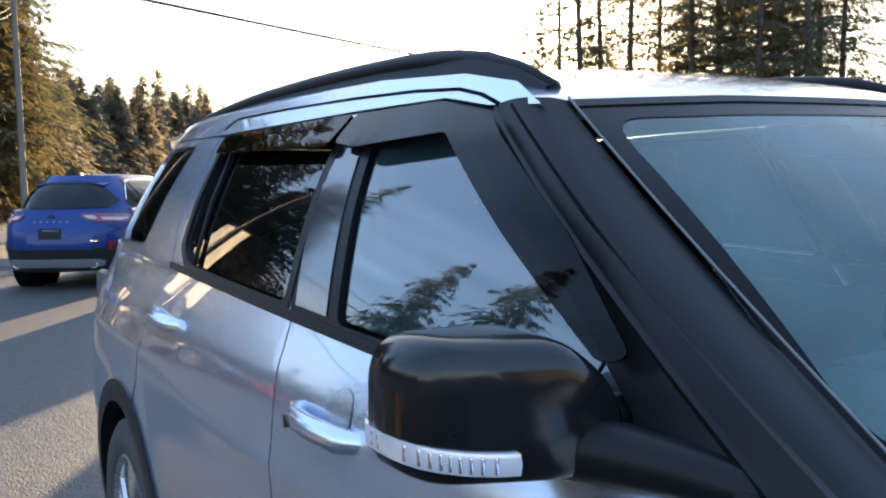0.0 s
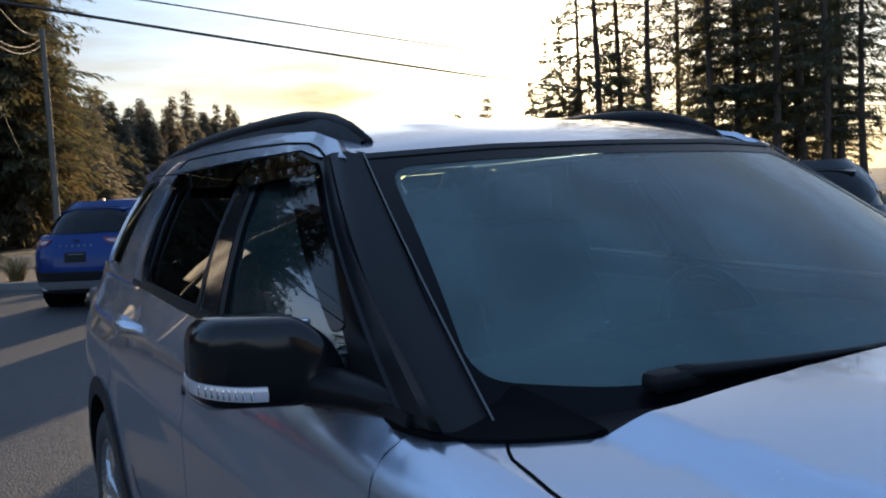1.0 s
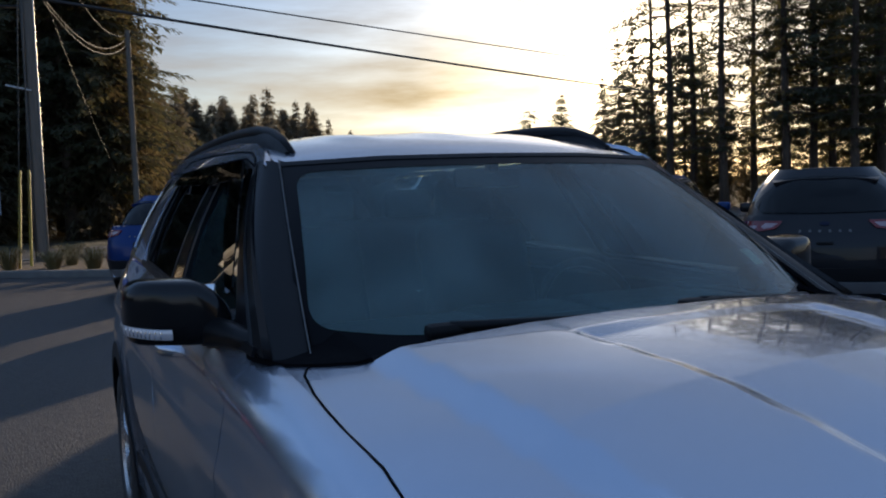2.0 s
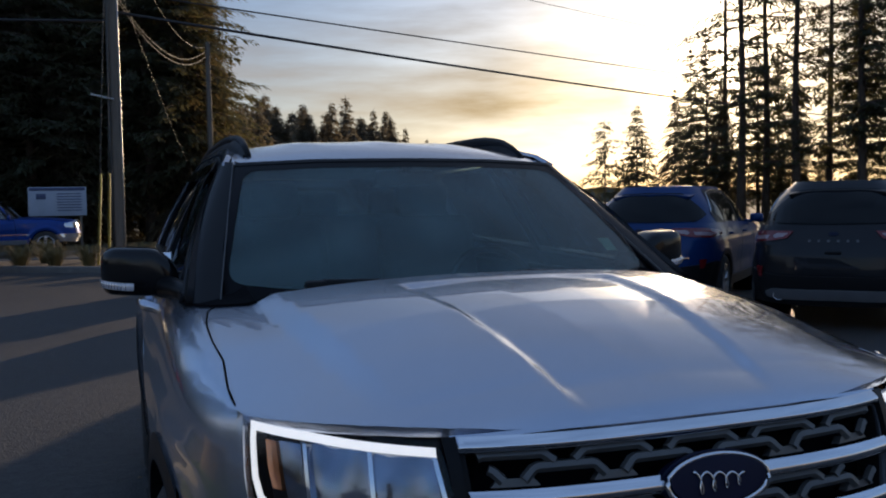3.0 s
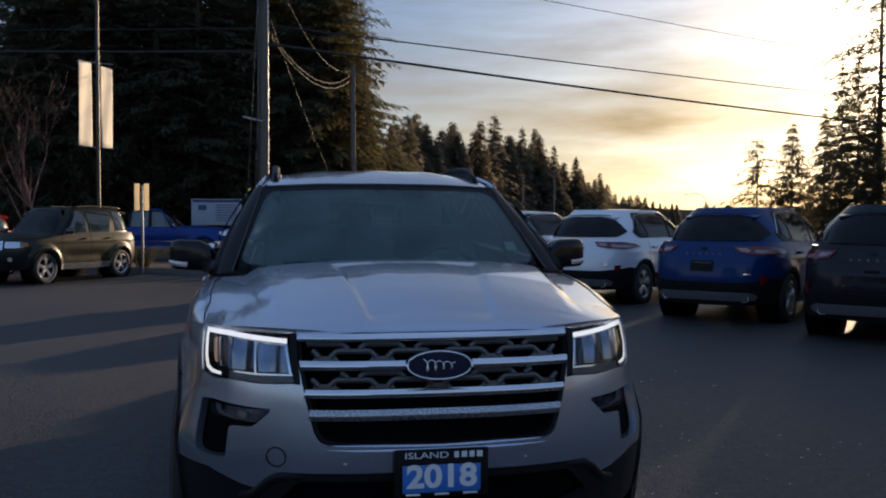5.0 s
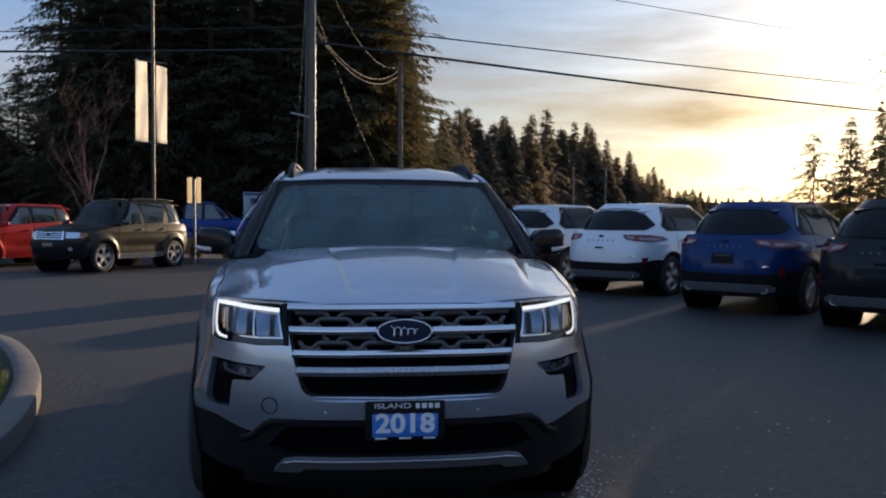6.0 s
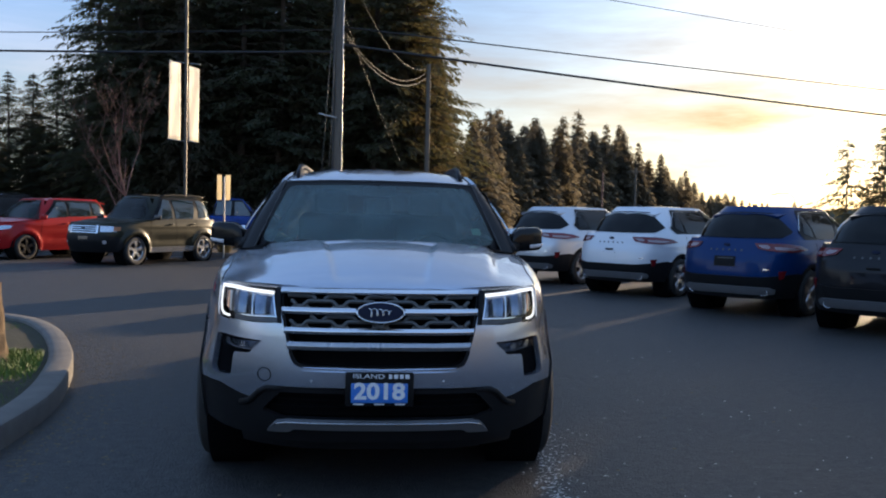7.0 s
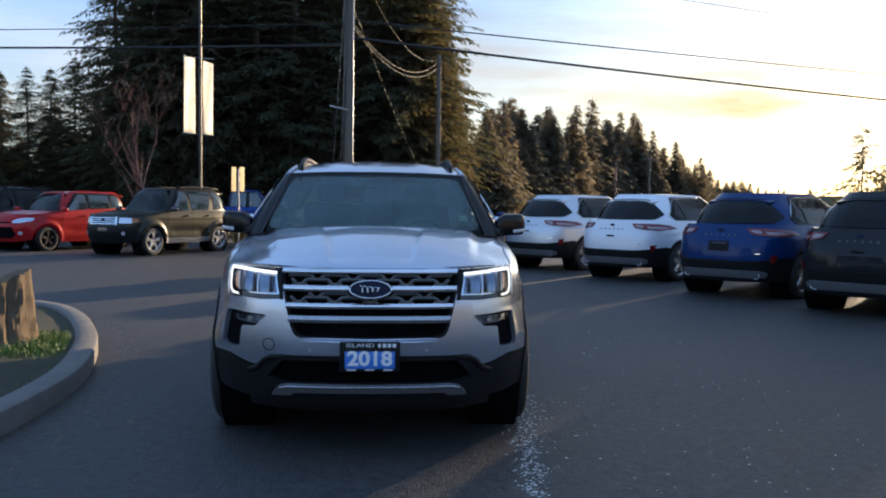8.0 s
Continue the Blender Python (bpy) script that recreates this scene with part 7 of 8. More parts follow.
        for dy in P["handles"]:
            hx = float(lo.band(np.array([lo.sy(dy)]), np.array([zb - 0.11]))[0][0])
            hv, hf = tube([(sg * (hx + 0.0), dy - 0.09, zb - 0.11), (sg * (hx + 0.03), dy - 0.06, zb - 0.11), (sg * (hx + 0.035), dy + 0.05, zb - 0.105), (sg * hx, dy + 0.09, zb - 0.105)], 0.015, 8)
            mesh_part("door_handle", hv, hf, P.get("handlemat", paint), b)
        # glass and pillars
        us = lambda y, z, sg=sg: upper_side(y, z, sg)
        zt = zr - 0.075
        fr = P["frame"]
        panel("window_frame", up_.lay(rounded([(fr[0], zb - 0.01), (fr[3], zb + P.get("wedge", 0.03) - 0.01), (fr[4], zb + 0.16), (fr[2], zt + 0.02), (fr[1], zt + 0.03)], 0.03), sg), up_.band, M_PILLAR, car, upc, 0.05, 0.004, 0.0)
        for q in P["glass"]:
            g = [(y, zb + 0.02 + z * (zt - zb - 0.03)) for y, z in q]
            panel("side_window", up_.lay(rounded(g, 0.03), sg), up_.band, P.get("glassmat", M_CARGLASS), car, upc, 0.05, 0.011, 0.004)
        if P.get("trim"):
            pts = [tuple(upper_side(np.array([y]), np.array([zb + 0.02 + z * (zt - zb - 0.03)]), sg)[0] * np.array([1.012, 1, 1])) for y, z in P["trim"]]
            tv, tf = tube(pts, 0.007, 6)
            mesh_part("window_trim", tv, tf, M_CHROME, car, "bright window trim")
        ycut = L - P["rg1"] - 0.55
        skin = [(P["ws0"] + 0.12, zb - 0.02), (ycut, zb - 0.02), (ycut, zr - 0.0), (L * 0.55, zr + 0.0), (P["ws1"] + 0.12, zr - 0.02)]
        panel("upper_body", up_.lay(skin, sg), up_.band, P.get("pillarmat", paint), car, upc, 0.05, -0.004, 0.0)
        # mirror
        my = P["ws0"] + 0.30
        bm = bmesh.new()
        box(bm, sg * (W + 0.06), my, zb + 0.07, 0.20, 0.10, 0.135, 0.04, None, 3)
        box(bm, sg * (W - 0.06), my + 0.01, zb + 0.02, 0.12, 0.06, 0.05, 0.015)
        part("door_mirror", bm, P.get("mirrormat", paint), car, "", 60)
        if P.get("rails"):
            rp = [(sg * (wr - 0.035), P["ws1"] + 0.25 + (L - P["rg1"] - P["ws1"] - 0.45) * i / 12, H - 0.035 + 0.05 * math.sin(math.pi * i / 12) ** 0.4) for i in range(13)]
            tv, tf = tube(rp, 0.018, 8)
            mesh_part("roof_rail", tv, tf, M_SATIN, car)

    def nose_pts(half):
        return lo.front(mirrored(half))

    s_f, s_r = lo.sy(y0), lo.S[-1] - lo.sy(y1)
    nose = panel("nose", [(-s_f, base + 0.05), (-s_f, zb - 0.10)] + lo.front([(-W * 0.8, zb - 0.07), (0, zb - 0.05), (W * 0.8, zb - 0.07)]) + [(s_f, zb - 0.10), (s_f, base + 0.05)] + lo.front([(0.5, base - 0.02), (-0.5, base - 0.02)]), lo.band, paint, car, mid, 0.06, 0.0, 0.02)
    tail = panel("tail", [(-s_r, base + 0.05), (-s_r, zb + P.get("wedge", 0.03)), (0, zb + P.get("wedge", 0.03)), (s_r, zb + P.get("wedge", 0.03)), (s_r, base + 0.05), (0, base)], lo.rear_band, paint, car, mid, 0.04, 0.0, 0.02)

    # bonnet
    wsb = P["ws0"]
    zh0, zh1 = zb - 0.06, zb + P.get("hoodrise", 0.04)

    def bonnet(x, y):
        x, y = np.asarray(x, float), np.asarray(y, float)
        u = np.clip((y - P["nose"] - 0.10) / (wsb - P["nose"] - 0.1), 0, 1)
        zc = zh0 + (zh1 - zh0) * (1 - (1 - u) ** 2.2)
        ze = zb - 0.115 + 0.115 * u
        z = zc - (zc - ze) * np.clip(np.abs(x) / (W * 0.9), 0, 1.1) ** 2.6 + 0.008 * np.exp(-((np.abs(x) - 0.42) / 0.05) ** 2)
        return np.stack([x, y, z], -1)
    hh = [(0, P["nose"] + 0.09), (W * 0.5, P["nose"] + 0.14), (W * 0.8, 0.36)]
    for y in (0.5, 0.8, wsb - 0.1, wsb + 0.22):
        hh.append((float(lo.band(np.array([lo.sy(y)]), np.array([zb - 0.05]))[0][0]) - 0.012, y))
    hh += [(W * 0.6, wsb + 0.08), (0, wsb + 0.02)]
    panel("bonnet", mirrored(hh), bonnet, paint, car, (0, 0.8, 0), 0.07, 0.0, 0.03)
    # screens: front and rear glass on the upper shell
    g0, g1 = zb + 0.01, zr - 0.055
    panel("windscreen", up_.front(mirrored([(0, g1), (wr * 0.9, g1 - 0.01), (W * 0.86, g0), (0, g0 - 0.01)])), up_.band, P.get("screenmat", M_SCREEN), car, upc, 0.09, 0.004, 0.01)
    panel("windscreen_surround", up_.front(mirrored([(0, zr - 0.01), (wr * 0.98, zr - 0.02), (W * 0.93, g0 - 0.06), (0, g0 - 0.06)])), up_.band, P.get("surround", M_GLOSS), car, upc, 0.09, -0.004, 0.0,
          [up_.front(mirrored([(0, g1 - 0.02), (wr * 0.84, g1 - 0.03), (W * 0.80, g0 + 0.03), (0, g0 + 0.03)]))])
    rg_top, rg_bot = P.get("rgz", (g1 - 0.04, g0 + 0.06))
    rgw = P.get("rgw", (wr * 0.88, W * 0.80))
    yc2 = L - P["rg1"] - 0.55
    side_ = [(up_.S[-1] - s, z) for s, z in (up_.lay([(yc2, zr - (zr - zb + 0.02) * i / 8), (yc2 + 0.3, zr - (zr - zb + 0.02) * i / 8), (yc2 + 0.3, zr)], 1)[0] for i in range(9))]
    outline = side_ + [(-s, z) for s, z in reversed(side_)]
    panel("tailgate_upper", outline, up_.rear_band, paint, car, upc, 0.05, -0.004, 0.0)
    panel("rear_glass", rounded(up_.back(mirrored([(0, rg_top), (rgw[0], rg_top - 0.015), (rgw[1], rg_bot + 0.09), (rgw[1] * 0.86, rg_bot), (0, rg_bot - 0.01)])), 0.03), up_.rear_band, M_CARGLASS, car, upc, 0.08, 0.010, 0.010)

    # roof
    ry0, ry1 = P["ws1"] - 0.02, L - P["rg1"] + P.get("spoil", 0.10)

    def roof(x, y):
        x, y = np.asarray(x, float), np.asarray(y, float)
        u = np.clip((y - ry0) / (ry1 - ry0), 0, 1)
        z = H - 0.075 * (2 * np.abs(u - P.get("crest", 0.42))) ** 2.2 - 0.07 * (np.abs(x) / wr) ** 2.6
        return np.stack([x, y, z], -1)
    rf = [(0, ry0 - 0.05), (wr * 0.55, ry0), (wr * 0.9, ry0 + 0.12), (wr * 0.97, ry0 + 0.5), (wr * 0.97, ry1 - 0.5), (wr * 0.86, ry1 - 0.05), (0, ry1)]
    panel("roof", mirrored(rf), roof, P.get("roofmat", paint), car, (0, L / 2, 0), 0.08, 0.0, 0.035)
    if P.get("fin"):
        bm = bmesh.new()
        fz = float(roof(np.array([0.0]), np.array([ry1 - 0.45]))[0][2])
        box(bm, 0, ry1 - 0.45, fz + 0.03, 0.05, 0.16, 0.075, 0.02)
        for q in bm.verts:
            if q.co.z > fz + 0.03:
                q.co.y += 0.05
                q.co.x *= 0.35
        part("aerial_fin", bm, M_BLACKPAINT, car)
    # belly and dim cabin
    bm = bmesh.new()
    box(bm, 0, L / 2, base + 0.10, W * 1.3, L - 0.9, 0.2, 0.04)
    box(bm, 0, ya - 0.05, 0.6, W * 1.2, 1.1, 0.36, 0.05)
    part("underbody", bm, M_DEEP, car)
    bm = bmesh.new()
    for sx_ in (-0.36, 0.36):
        box(bm, sx_, L * 0.52, zb - 0.05, 0.48, 0.16, 0.75, 0.06, None, 3)
        box(bm, sx_, L * 0.52 + 0.03, zb + 0.36, 0.26, 0.1, 0.17, 0.04, None, 3)
    box(bm, 0, L * 0.73, zb - 0.12, 1.2, 0.16, 0.62, 0.06)
    box(bm, 0, P["ws0"] + 0.42, zb - 0.07, W * 1.6, 0.5, 0.16, 0.05)
    box(bm, 0, L * 0.55, zb - 0.4, W * 1.7, L * 0.5, 0.1, 0.03)
    part("cabin_fittings", bm, M_SEAT, car)
    return car, lo, up_, mid, upc, nose, tail, Wl


def set_car(car, P, axle, x, y, az):
    """Stands the car with the middle of its rear (or front) axle at x, y; az: its heading, clockwise from +y."""
    yl = P["ya"] + (P["wb"] if axle == "rear" else 0)
    r = radians(180 - az)
    m = Matrix.Translation((x, y, 0)) @ Matrix.Rotation(r, 4, "Z") @ Matrix.Translation((0, -yl, 0))
    car.matrix_world = m


CROSSOVER = dict(L=4.60, W=1.88, H=1.67, wb=2.71, ya=0.92, R=0.355, belt=1.10, sill=0.30, nose=0.10, tail=0.10, roofw=1.22, ws0=1.28, ws1=2.05, rg0=0.30, rg1=0.72,
                 doors=(1.42, 2.45, 3.42), handles=(2.25, 3.22), frame=(1.55, 2.30, 3.50, 3.64, 3.78), wedge=0.05, fin=True, spokes=5, spoil=0.13, crest=0.35,
                 glass=([(1.72, 0.0), (2.40, 0.02), (2.42, 0.97), (2.28, 0.97), (2.05, 0.62)], [(2.50, 0.02), (3.30, 0.10), (3.42, 0.94), (2.50, 0.97)], [(3.38, 0.12), (3.66, 0.30), (3.54, 0.80), (3.47, 0.93)]),
                 rgw=(0.57, 0.80), trim=[(1.75, 1.04), (2.4, 1.06), (3.2, 1.04), (3.46, 0.97), (3.66, 0.66), (3.76, 0.34)], mirrormat=None, glassmat=M_SCREEN)


def crossover(paint, label, x, y, az, badge_text=True, plate=False):
    P = dict(CROSSOVER)
    P["mirrormat"] = paint
    car, lo, up_, mid, upc, nose, tail, Wl = build_car("crossover", label, P, paint, "crossovers parked in the lot")
    bk = lambda half: lo.back(mirrored(half))
    # black lower bumper, silver insert, exhaust tips, reflectors
    panel("lower_bumper", bk([(0, 0.60), (0.55, 0.60), (0.72, 0.62), (0.90, 0.66), (0.93, 0.60), (0.93, 0.30), (0, 0.27)]), lo.rear_band, M_PLASTIC, tail, mid, 0.05, 0.014, 0.02, (), "black lower bumper")
    panel("bumper_insert", rounded(bk([(0, 0.46), (0.66, 0.455), (0.74, 0.42), (0.72, 0.36), (0.5, 0.345), (0, 0.35)]), 0.02), lo.rear_band, M_INSERT, tail, mid, 0.03, 0.030, 0.02, (), "satin silver bumper insert")
    panel("tailgate_recess", rounded(bk([(0, 0.845), (0.40, 0.905), (0.44, 0.860), (0.26, 0.760), (0, 0.69)]), 0.03), lo.rear_band, paint, tail, mid, 0.04, 0.005, 0.01)
    for sg in (-1, 1):
        one = lambda pts: [(sg * q[0], q[1]) for q in lo.back(pts)]
        lampo = rounded(one([(0.44, 1.090), (0.66, 1.090), (0.84, 1.085), (0.915, 1.055), (0.93, 1.000), (0.86, 0.960), (0.66, 0.980), (0.50, 1.010)]), 0.015)
        tl = panel("tail_lamp", lampo, lo.rear_band, M_REDLENS, car, mid, 0.03, 0.016, 0.02, (), "red and clear tail lamp")
        panel("reverse_lens", rounded(one([(0.49, 1.065), (0.62, 1.065), (0.66, 1.030), (0.63, 1.007), (0.54, 1.025)]), 0.012), lo.rear_band, M_REVERSE, tl, mid, 0.03, 0.019, 0.004, (), "clear reversing lens")
        panel("lamp_edge", rounded(one([(0.70, 1.040), (0.86, 1.030), (0.91, 1.010), (0.86, 0.985), (0.72, 1.000)]), 0.01), lo.rear_band, M_REVERSE, tl, mid, 0.03, 0.019, 0.004)
        panel("reflector", rounded(one([(0.76, 0.69), (0.83, 0.70), (0.81, 0.585), (0.77, 0.57)]), 0.01), lo.rear_band, M_REDLENS, tail, mid, 0.03, 0.020, 0.01, (), "red bumper reflector")
        q = lo.rear_band(np.array([sg * lo.back([(0.60, 0.36)])[0][0]]), np.array([0.37]))[0]
        ev, ef = lathe([(0.030, -0.05), (0.045, -0.05), (0.052, 0.0), (0.052, 0.045), (0.044, 0.05), (0.040, 0.0)], 20, "y")
        mesh_part("exhaust_tip", [(v[0] * 1.25 + q[0], v[1] + q[1] - 0.02, v[2] + q[2]) for v in ev], ef, M_SATINSILVER, car, "satin exhaust tip")
    # lettering bosses across the gate, plate recess, badge, wiper
    for i in range(6):
        pr = [(-0.25 + i * 0.10 + dx, 0.985 + dz) for dx, dz in ((-0.013, -0.013), (0.013, -0.013), (0.013, 0.013), (-0.013, 0.013))]
        panel("gate_letter_bar", [((1 if x >= 0 else -1) * abs(lo.back([(x, z)])[0][0]), z) for x, z in pr], lo.rear_band, M_GRILLE, tail, mid, 0.03, 0.008, 0.004)
    ovl = [(0.055 * math.cos(a), 1.060 + 0.022 * math.sin(a)) for a in np.linspace(0, 2 * math.pi, 21)[:-1]]
    panel("badge", [((1 if x >= 0 else -1) * abs(lo.back([(x, z)])[0][0]), z) for x, z in ovl], lo.rear_band, M_BADGE, tail, mid, 0.03, 0.012, 0.01, (), "dark oval badge")
    rec = rounded([((1 if x >= 0 else -1) * abs(lo.back([(x, z)])[0][0]), z) for x, z in ((-0.17, 0.890), (0.17, 0.890), (0.17, 0.740), (-0.17, 0.740))], 0.01)
    if plate:
        pl = panel("plate_holder", rec, lo.rear_band, M_SATIN, tail, mid, 0.05, 0.014, 0.01, (), "dark dealer plate")
        for i in range(7):
            pr = [(-0.12 + i * 0.036 + dx, 0.86 + dz) for dx, dz in ((-0.012, -0.008), (0.012, -0.008), (0.012, 0.008), (-0.012, 0.008))]
            panel("lettering_bar", [((1 if x >= 0 else -1) * abs(lo.back([(x, z)])[0][0]), z) for x, z in pr], lo.rear_band, M_GRILLE, pl, mid, 0.03, 0.017, 0.003)
    else:
        bm = bmesh.new()
        box(bm, 0, 4.60, 0.86, 0.16, 0.02, 0.03, 0.005)
        part("tailgate_grip", bm, M_SATIN, tail)
        for px in (-0.12, 0.12):
            bm = bmesh.new()
            box(bm, px, 4.605, 0.80, 0.012, 0.01, 0.012, 0.003)
            part("plate_screw", bm, M_SATIN, tail)
    panel("shoulder_chip", rounded([((1 if x >= 0 else -1) * abs(lo.back([(x, z)])[0][0]), z) for x, z in ((-0.66, 0.720), (-0.58, 0.720), (-0.58, 0.705), (-0.66, 0.705))], 0.003), lo.rear_band, M_CHROME, tail, mid, 0.03, 0.008, 0.004)
    set_car(car, P, "rear", x, y, az)
    return car


crossover(M_GREY, "dark grey crossover parked in a row, seen from behind", 6.83, 6.76, 48.5)
crossover(M_NAVY, "dark blue crossover parked in a row on asphalt", 5.95, 9.20, 48.5, True, True)
crossover(M_WHITE, "white crossover parked in a row on asphalt", 5.02, 12.22, 48.5)
crossover(M_PEARL, "pale silver crossover parked in a row on asphalt", 3.85, 14.95, 48.5)
crossover(M_BLUE, "bright blue crossover parked by the bed", 0.80, 15.2, 36.0, True, True)

# boxy olive sport utility car
BOXY = dict(L=4.44, W=1.81, H=1.79, wb=2.62, ya=0.86, R=0.36, belt=1.13, sill=0.34, nose=0.06, tail=0.06, roofw=1.22, ws0=1.24, ws1=1.82, rg0=0.20, rg1=0.42, doors=(1.36, 2.36, 3.20), handles=(2.16, 3.02),
            frame=(1.50, 2.05, 4.0, 4.08, 4.16), wedge=0.02, spokes=5, twin=False, spoil=0.16, crest=0.45, fe=(3.6, 7.5), flare=0.045, rails=True, lipmat=M_GREEN, surround=M_GREEN, glassmat=M_SIDEGLASS,
            glass=([(1.66, 0.0), (2.28, 0.02), (2.30, 0.97), (2.08, 0.97)], [(2.40, 0.02), (3.10, 0.04), (3.28, 0.95), (2.40, 0.97)], [(3.34, 0.06), (4.00, 0.10), (3.86, 0.92), (3.40, 0.95)]), sillmat=M_SATINSILVER, mirrormat=M_GLOSS, rr=0.68)
green, g_lo, g_up, g_mid, g_upc, g_nose, g_tail, _ = build_car("sport_utility_car", "olive grey boxy sport utility car parked facing the lot", BOXY, M_GREEN)
fr = lambda half: g_lo.front(mirrored(half))
panel("grille", rounded(fr([(0, 0.985), (0.44, 0.985), (0.46, 0.94), (0.43, 0.80), (0, 0.79)]), 0.02), g_lo.band, M_DEEP, g_nose, g_mid, 0.04, 0.012, 0.02, (), "chrome barred grille")
for z in (0.975, 0.925, 0.875, 0.825):
    panel("grille_bar", fr([(0, z), (0.43, z), (0.43, z - 0.022), (0, z - 0.022)]), g_lo.band, M_CHROME, g_nose, g_mid, 0.04, 0.022, 0.02, (), "chrome bar")
for sg in (-1, 1):
    one = lambda pts: [(sg * q[0], q[1]) for q in g_lo.front(pts)]
    panel("grille_side", one([(0.40, 0.99), (0.45, 0.99), (0.46, 0.80), (0.41, 0.79)]), g_lo.band, M_CHROME, g_nose, g_mid, 0.04, 0.02, 0.02)
    hl = panel("headlamp", rounded(one([(0.49, 0.975), (0.70, 0.97), (0.80, 0.955), (0.80, 0.85), (0.70, 0.83), (0.50, 0.83)]), 0.02), g_lo.band, M_REFLECTOR, g_nose, g_mid, 0.03, 0.012, 0.02, (), "clear headlamp")
    panel("indicator", rounded(one([(0.755, 0.96), (0.83, 0.945), (0.83, 0.86), (0.755, 0.85)]), 0.01), g_lo.band, M_AMBER, hl, g_mid, 0.03, 0.016, 0.01, (), "amber indicator")
    fog = [(sg * g_lo.sx(0.62) + 0.05 * math.cos(a), 0.58 + 0.045 * math.sin(a)) for a in np.linspace(0, 2 * math.pi, 17)[:-1]]
    panel("fog_lamp", fog, g_lo.band, M_CLEARLENS, g_nose, g_mid, 0.02, 0.016, 0.01)
panel("lower_bumper", fr([(0, 0.76), (0.60, 0.76), (0.82, 0.70), (0.86, 0.50), (0.80, 0.34), (0, 0.32)]), g_lo.band, M_PLASTIC, g_nose, g_mid, 0.05, 0.010, 0.02, (), "dark lower bumper")
panel("plate_blank", fr([(0, 0.72), (0.16, 0.72), (0.16, 0.60), (0, 0.60)]), g_lo.band, M_GLOSS, g_nose, g_mid, 0.05, 0.02, 0.01)
ovl = [(0.06 * math.cos(a), 0.90 + 0.028 * math.sin(a)) for a in np.linspace(0, 2 * math.pi, 21)[:-1]]
panel("badge", [(g_lo.sx(x), z) for x, z in ovl], g_lo.band, M_BADGE, g_nose, g_mid, 0.03, 0.03, 0.01)
set_car(green, BOXY, "front", -6.72, 18.82, 208.0)

# red hatchback
HATCH = dict(L=4.12, W=1.80, H=1.68, wb=2.55, ya=0.84, R=0.335, belt=1.07, sill=0.28, nose=0.08, tail=0.05, roofw=1.26, ws0=1.02, ws1=1.72, rg0=0.16, rg1=0.36, doors=(1.28, 2.30, 3.14), handles=(2.10, 2.95),
             frame=(1.36, 1.95, 3.50, 3.60, 3.70), wedge=0.10, spokes=5, twin=False, spoil=0.12, crest=0.45, fe=(2.6, 5.5), flare=0.03, rim=M_SATIN, glassmat=M_SIDEGLASS, surround=M_RED, lipmat=M_RED,
             glass=([(1.52, 0.02), (2.22, 0.10), (2.24, 0.95), (1.98, 0.95)], [(2.32, 0.12), (3.06, 0.2), (3.10, 0.92), (2.32, 0.95)], [(3.16, 0.22), (3.50, 0.30), (3.46, 0.86), (3.18, 0.91)]), mirrormat=M_RED, sillmat=M_RED, rr=0.7)
red, r_lo, r_up, r_mid, r_upc, r_nose, r_tail, _ = build_car("hatchback", "bright red boxy hatchback parked facing the lot", HATCH, M_RED)
for sg in (-1, 1):
    one = lambda pts: [(sg * q[0], q[1]) for q in r_lo.front(pts)]
    hl = panel("headlamp", rounded(one([(0.40, 0.80), (0.52, 0.88), (0.70, 0.915), (0.80, 0.90), (0.78, 0.83), (0.62, 0.775), (0.46, 0.765)]), 0.03), r_lo.band, M_REFLECTOR, r_nose, r_mid, 0.03, 0.014, 0.02, (), "swept clear headlamp")
    panel("lamp_cover", rounded(one([(0.40, 0.80), (0.52, 0.88), (0.70, 0.915), (0.80, 0.90), (0.78, 0.83), (0.62, 0.775), (0.46, 0.765)]), 0.03), r_lo.band, M_LENS, hl, r_mid, 0.03, 0.02, 0.0)
    fog = [(sg * r_lo.sx(0.62) + 0.055 * math.cos(a), 0.50 + 0.05 * math.sin(a)) for a in np.linspace(0, 2 * math.pi, 17)[:-1]]
    panel("fog_lamp", fog, r_lo.band, M_CLEARLENS, r_nose, r_mid, 0.02, 0.014, 0.01)
panel("grille", rounded(r_lo.front(mirrored([(0, 0.80), (0.34, 0.80), (0.36, 0.765), (0, 0.755)])), 0.015), r_lo.band, M_DEEP, r_nose, r_mid, 0.04, 0.008, 0.01)
panel("lower_intake", rounded(r_lo.front(mirrored([(0, 0.66), (0.44, 0.66), (0.52, 0.45), (0.40, 0.36), (0, 0.35)])), 0.03), r_lo.band, M_DEEP, r_nose, r_mid, 0.05, 0.008, 0.01)
set_car(red, HATCH, "front", -9.95, 20.42, 210.0)

# dark sport utility car beyond
P2 = dict(BOXY)
P2.update(surround=M_BLACKPAINT, lipmat=M_PLASTIC, sillmat=M_PLASTIC, glassmat=M_CARGLASS)
dark2 = build_car("sport_utility_car", "black sport utility car parked beyond the red one", P2, M_BLACKPAINT)[0]
set_car(dark2, P2, "front", -12.9, 22.6, 212.0)

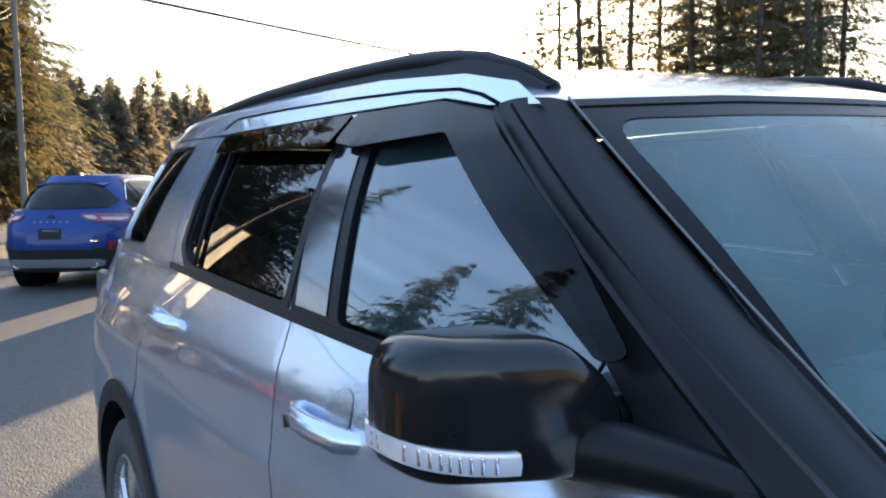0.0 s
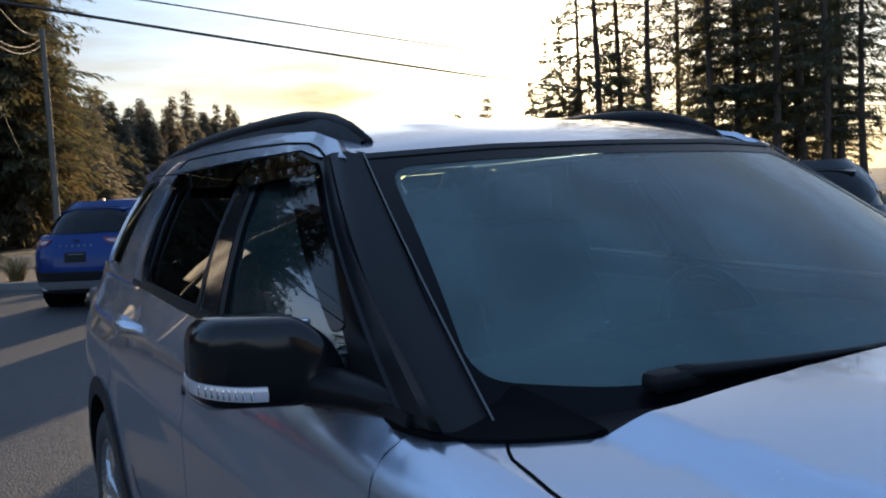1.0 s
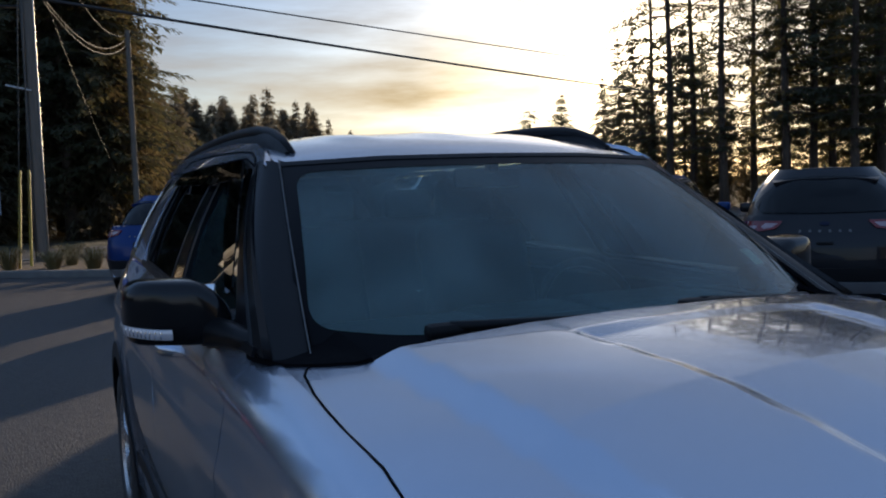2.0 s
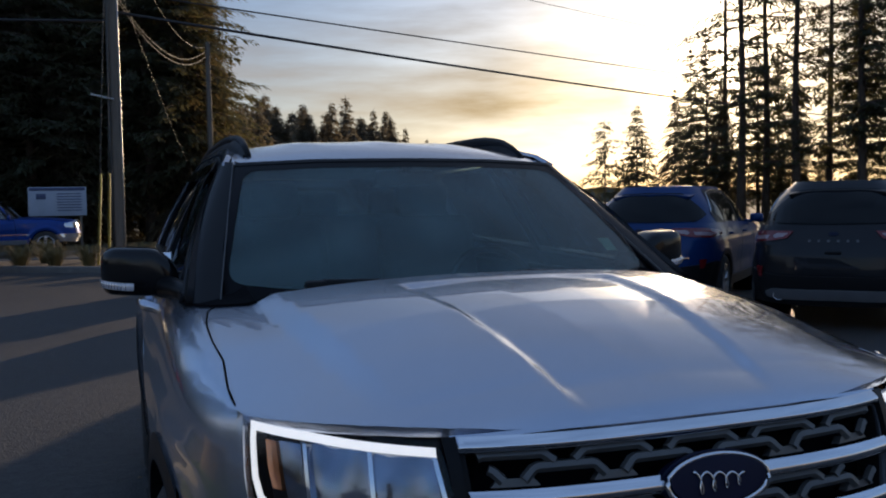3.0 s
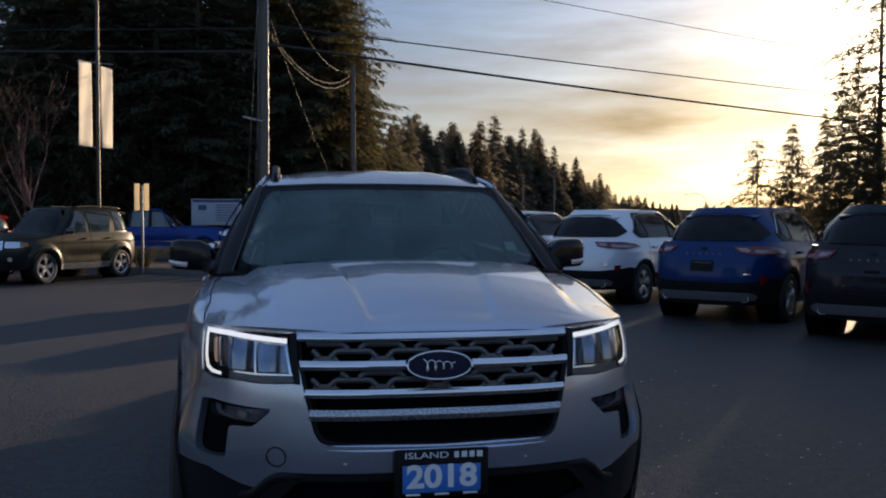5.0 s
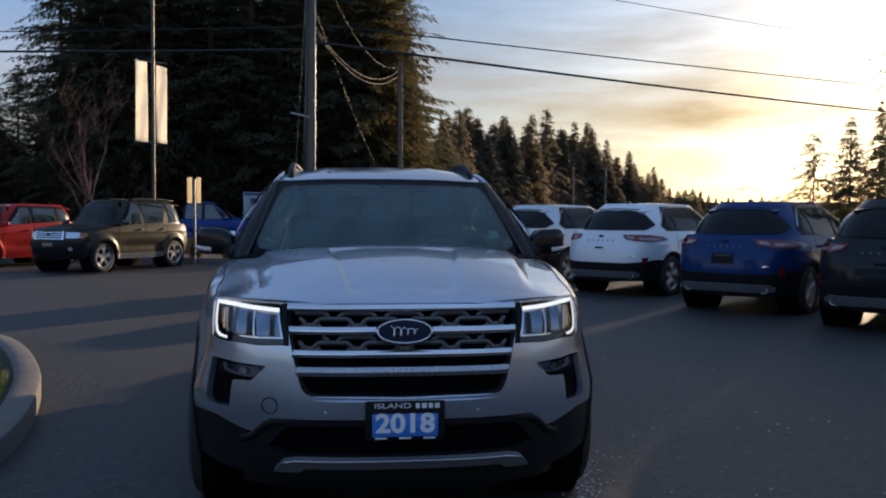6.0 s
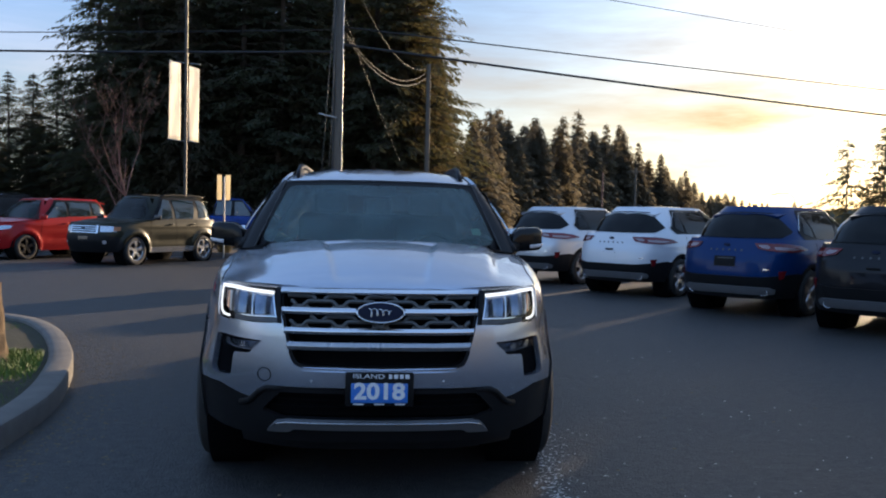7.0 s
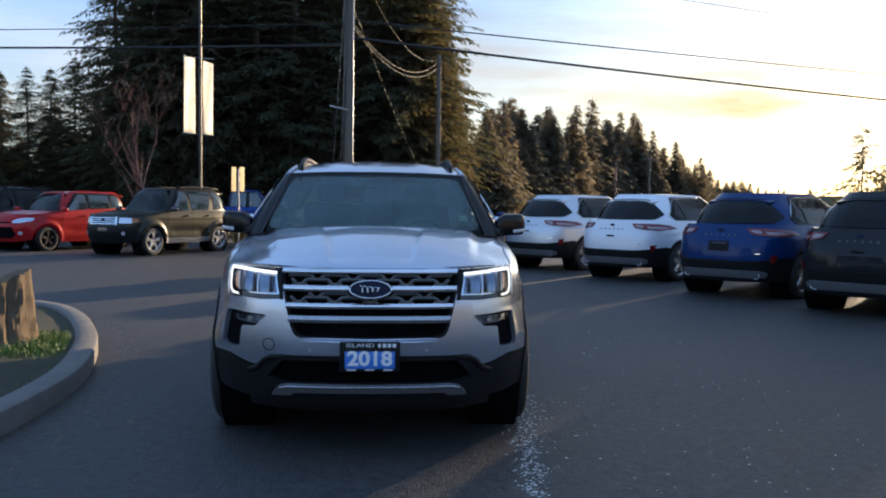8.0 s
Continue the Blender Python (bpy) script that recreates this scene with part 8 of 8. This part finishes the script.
# blue pickup truck on the road
TRUCK = dict(L=5.80, W=2.00, H=1.90, wb=3.57, ya=1.02, R=0.41, belt=1.22, sill=0.46, nose=0.06, tail=0.02, roofw=1.36, ws0=1.75, ws1=2.42, rg0=2.10, rg1=2.30, doors=(1.86, 2.86, 3.66), handles=(2.66, 3.46),
             frame=(2.02, 2.55, 3.44, 3.60, 3.60), wedge=0.0, spokes=5, twin=False, spoil=0.05, crest=0.5, fe=(3.6, 8.0), re=(6, 16), flare=0.04, lipmat=M_TRUCK, glassmat=M_SIDEGLASS,
             glass=([(2.16, 0.0), (2.78, 0.0), (2.80, 0.95), (2.52, 0.95)], [(2.90, 0.0), (3.50, 0.0), (3.44, 0.95), (2.90, 0.95)]), mirrormat=M_TRUCK, sillmat=M_CHROME, hoodrise=0.06)
truck, t_lo, t_up, t_mid, t_upc, t_nose, t_tail, _ = build_car("pickup_truck", "blue pickup truck with chrome grille on the road", TRUCK, M_TRUCK)
panel("grille", rounded(t_lo.front(mirrored([(0, 1.16), (0.46, 1.16), (0.42, 0.80), (0, 0.78)])), 0.03), t_lo.band, M_CHROME, t_nose, t_mid, 0.05, 0.03, 0.04, (), "chrome grille")
for sg in (-1, 1):
    for z0, z1 in ((0.99, 1.13), (0.82, 0.95)):
        panel("grille_opening", rounded([(sg * q[0], q[1]) for q in t_lo.front([(0.04, z1), (0.42, z1), (0.40, z0), (0.04, z0)])], 0.02), t_lo.band, M_DEEP, t_nose, t_mid, 0.05, 0.034, 0.004)
    panel("headlamp", rounded([(sg * q[0], q[1]) for q in t_lo.front([(0.52, 1.12), (0.80, 1.10), (0.90, 1.06), (0.90, 0.95), (0.80, 0.92), (0.50, 0.92)])], 0.03), t_lo.band, M_REFLECTOR, t_nose, t_mid, 0.04, 0.012, 0.02, (), "clear headlamp")
    panel("side_moulding", t_lo.side([(1.5, 0.74), (4.1, 0.74), (4.1, 0.715), (1.5, 0.715)], sg), t_lo.band, M_CHROME, truck, t_mid, 0.1, 0.012, 0.01)
panel("chrome_bumper", rounded(t_lo.front(mirrored([(0, 0.72), (0.80, 0.74), (0.96, 0.72), (0.96, 0.50), (0, 0.46)])), 0.03), t_lo.band, M_CHROME, t_nose, t_mid, 0.05, 0.03, 0.05, (), "chrome front bumper")
# open load bed behind the cab
bm = bmesh.new()
box(bm, 0, 4.72, 1.235, 1.92, 1.95, 0.05, 0.02)
part("bed_cover", bm, M_SATIN, truck, "black load bed cover")
set_car(truck, TRUCK, "front", -3.45, 30.4, 90.0)
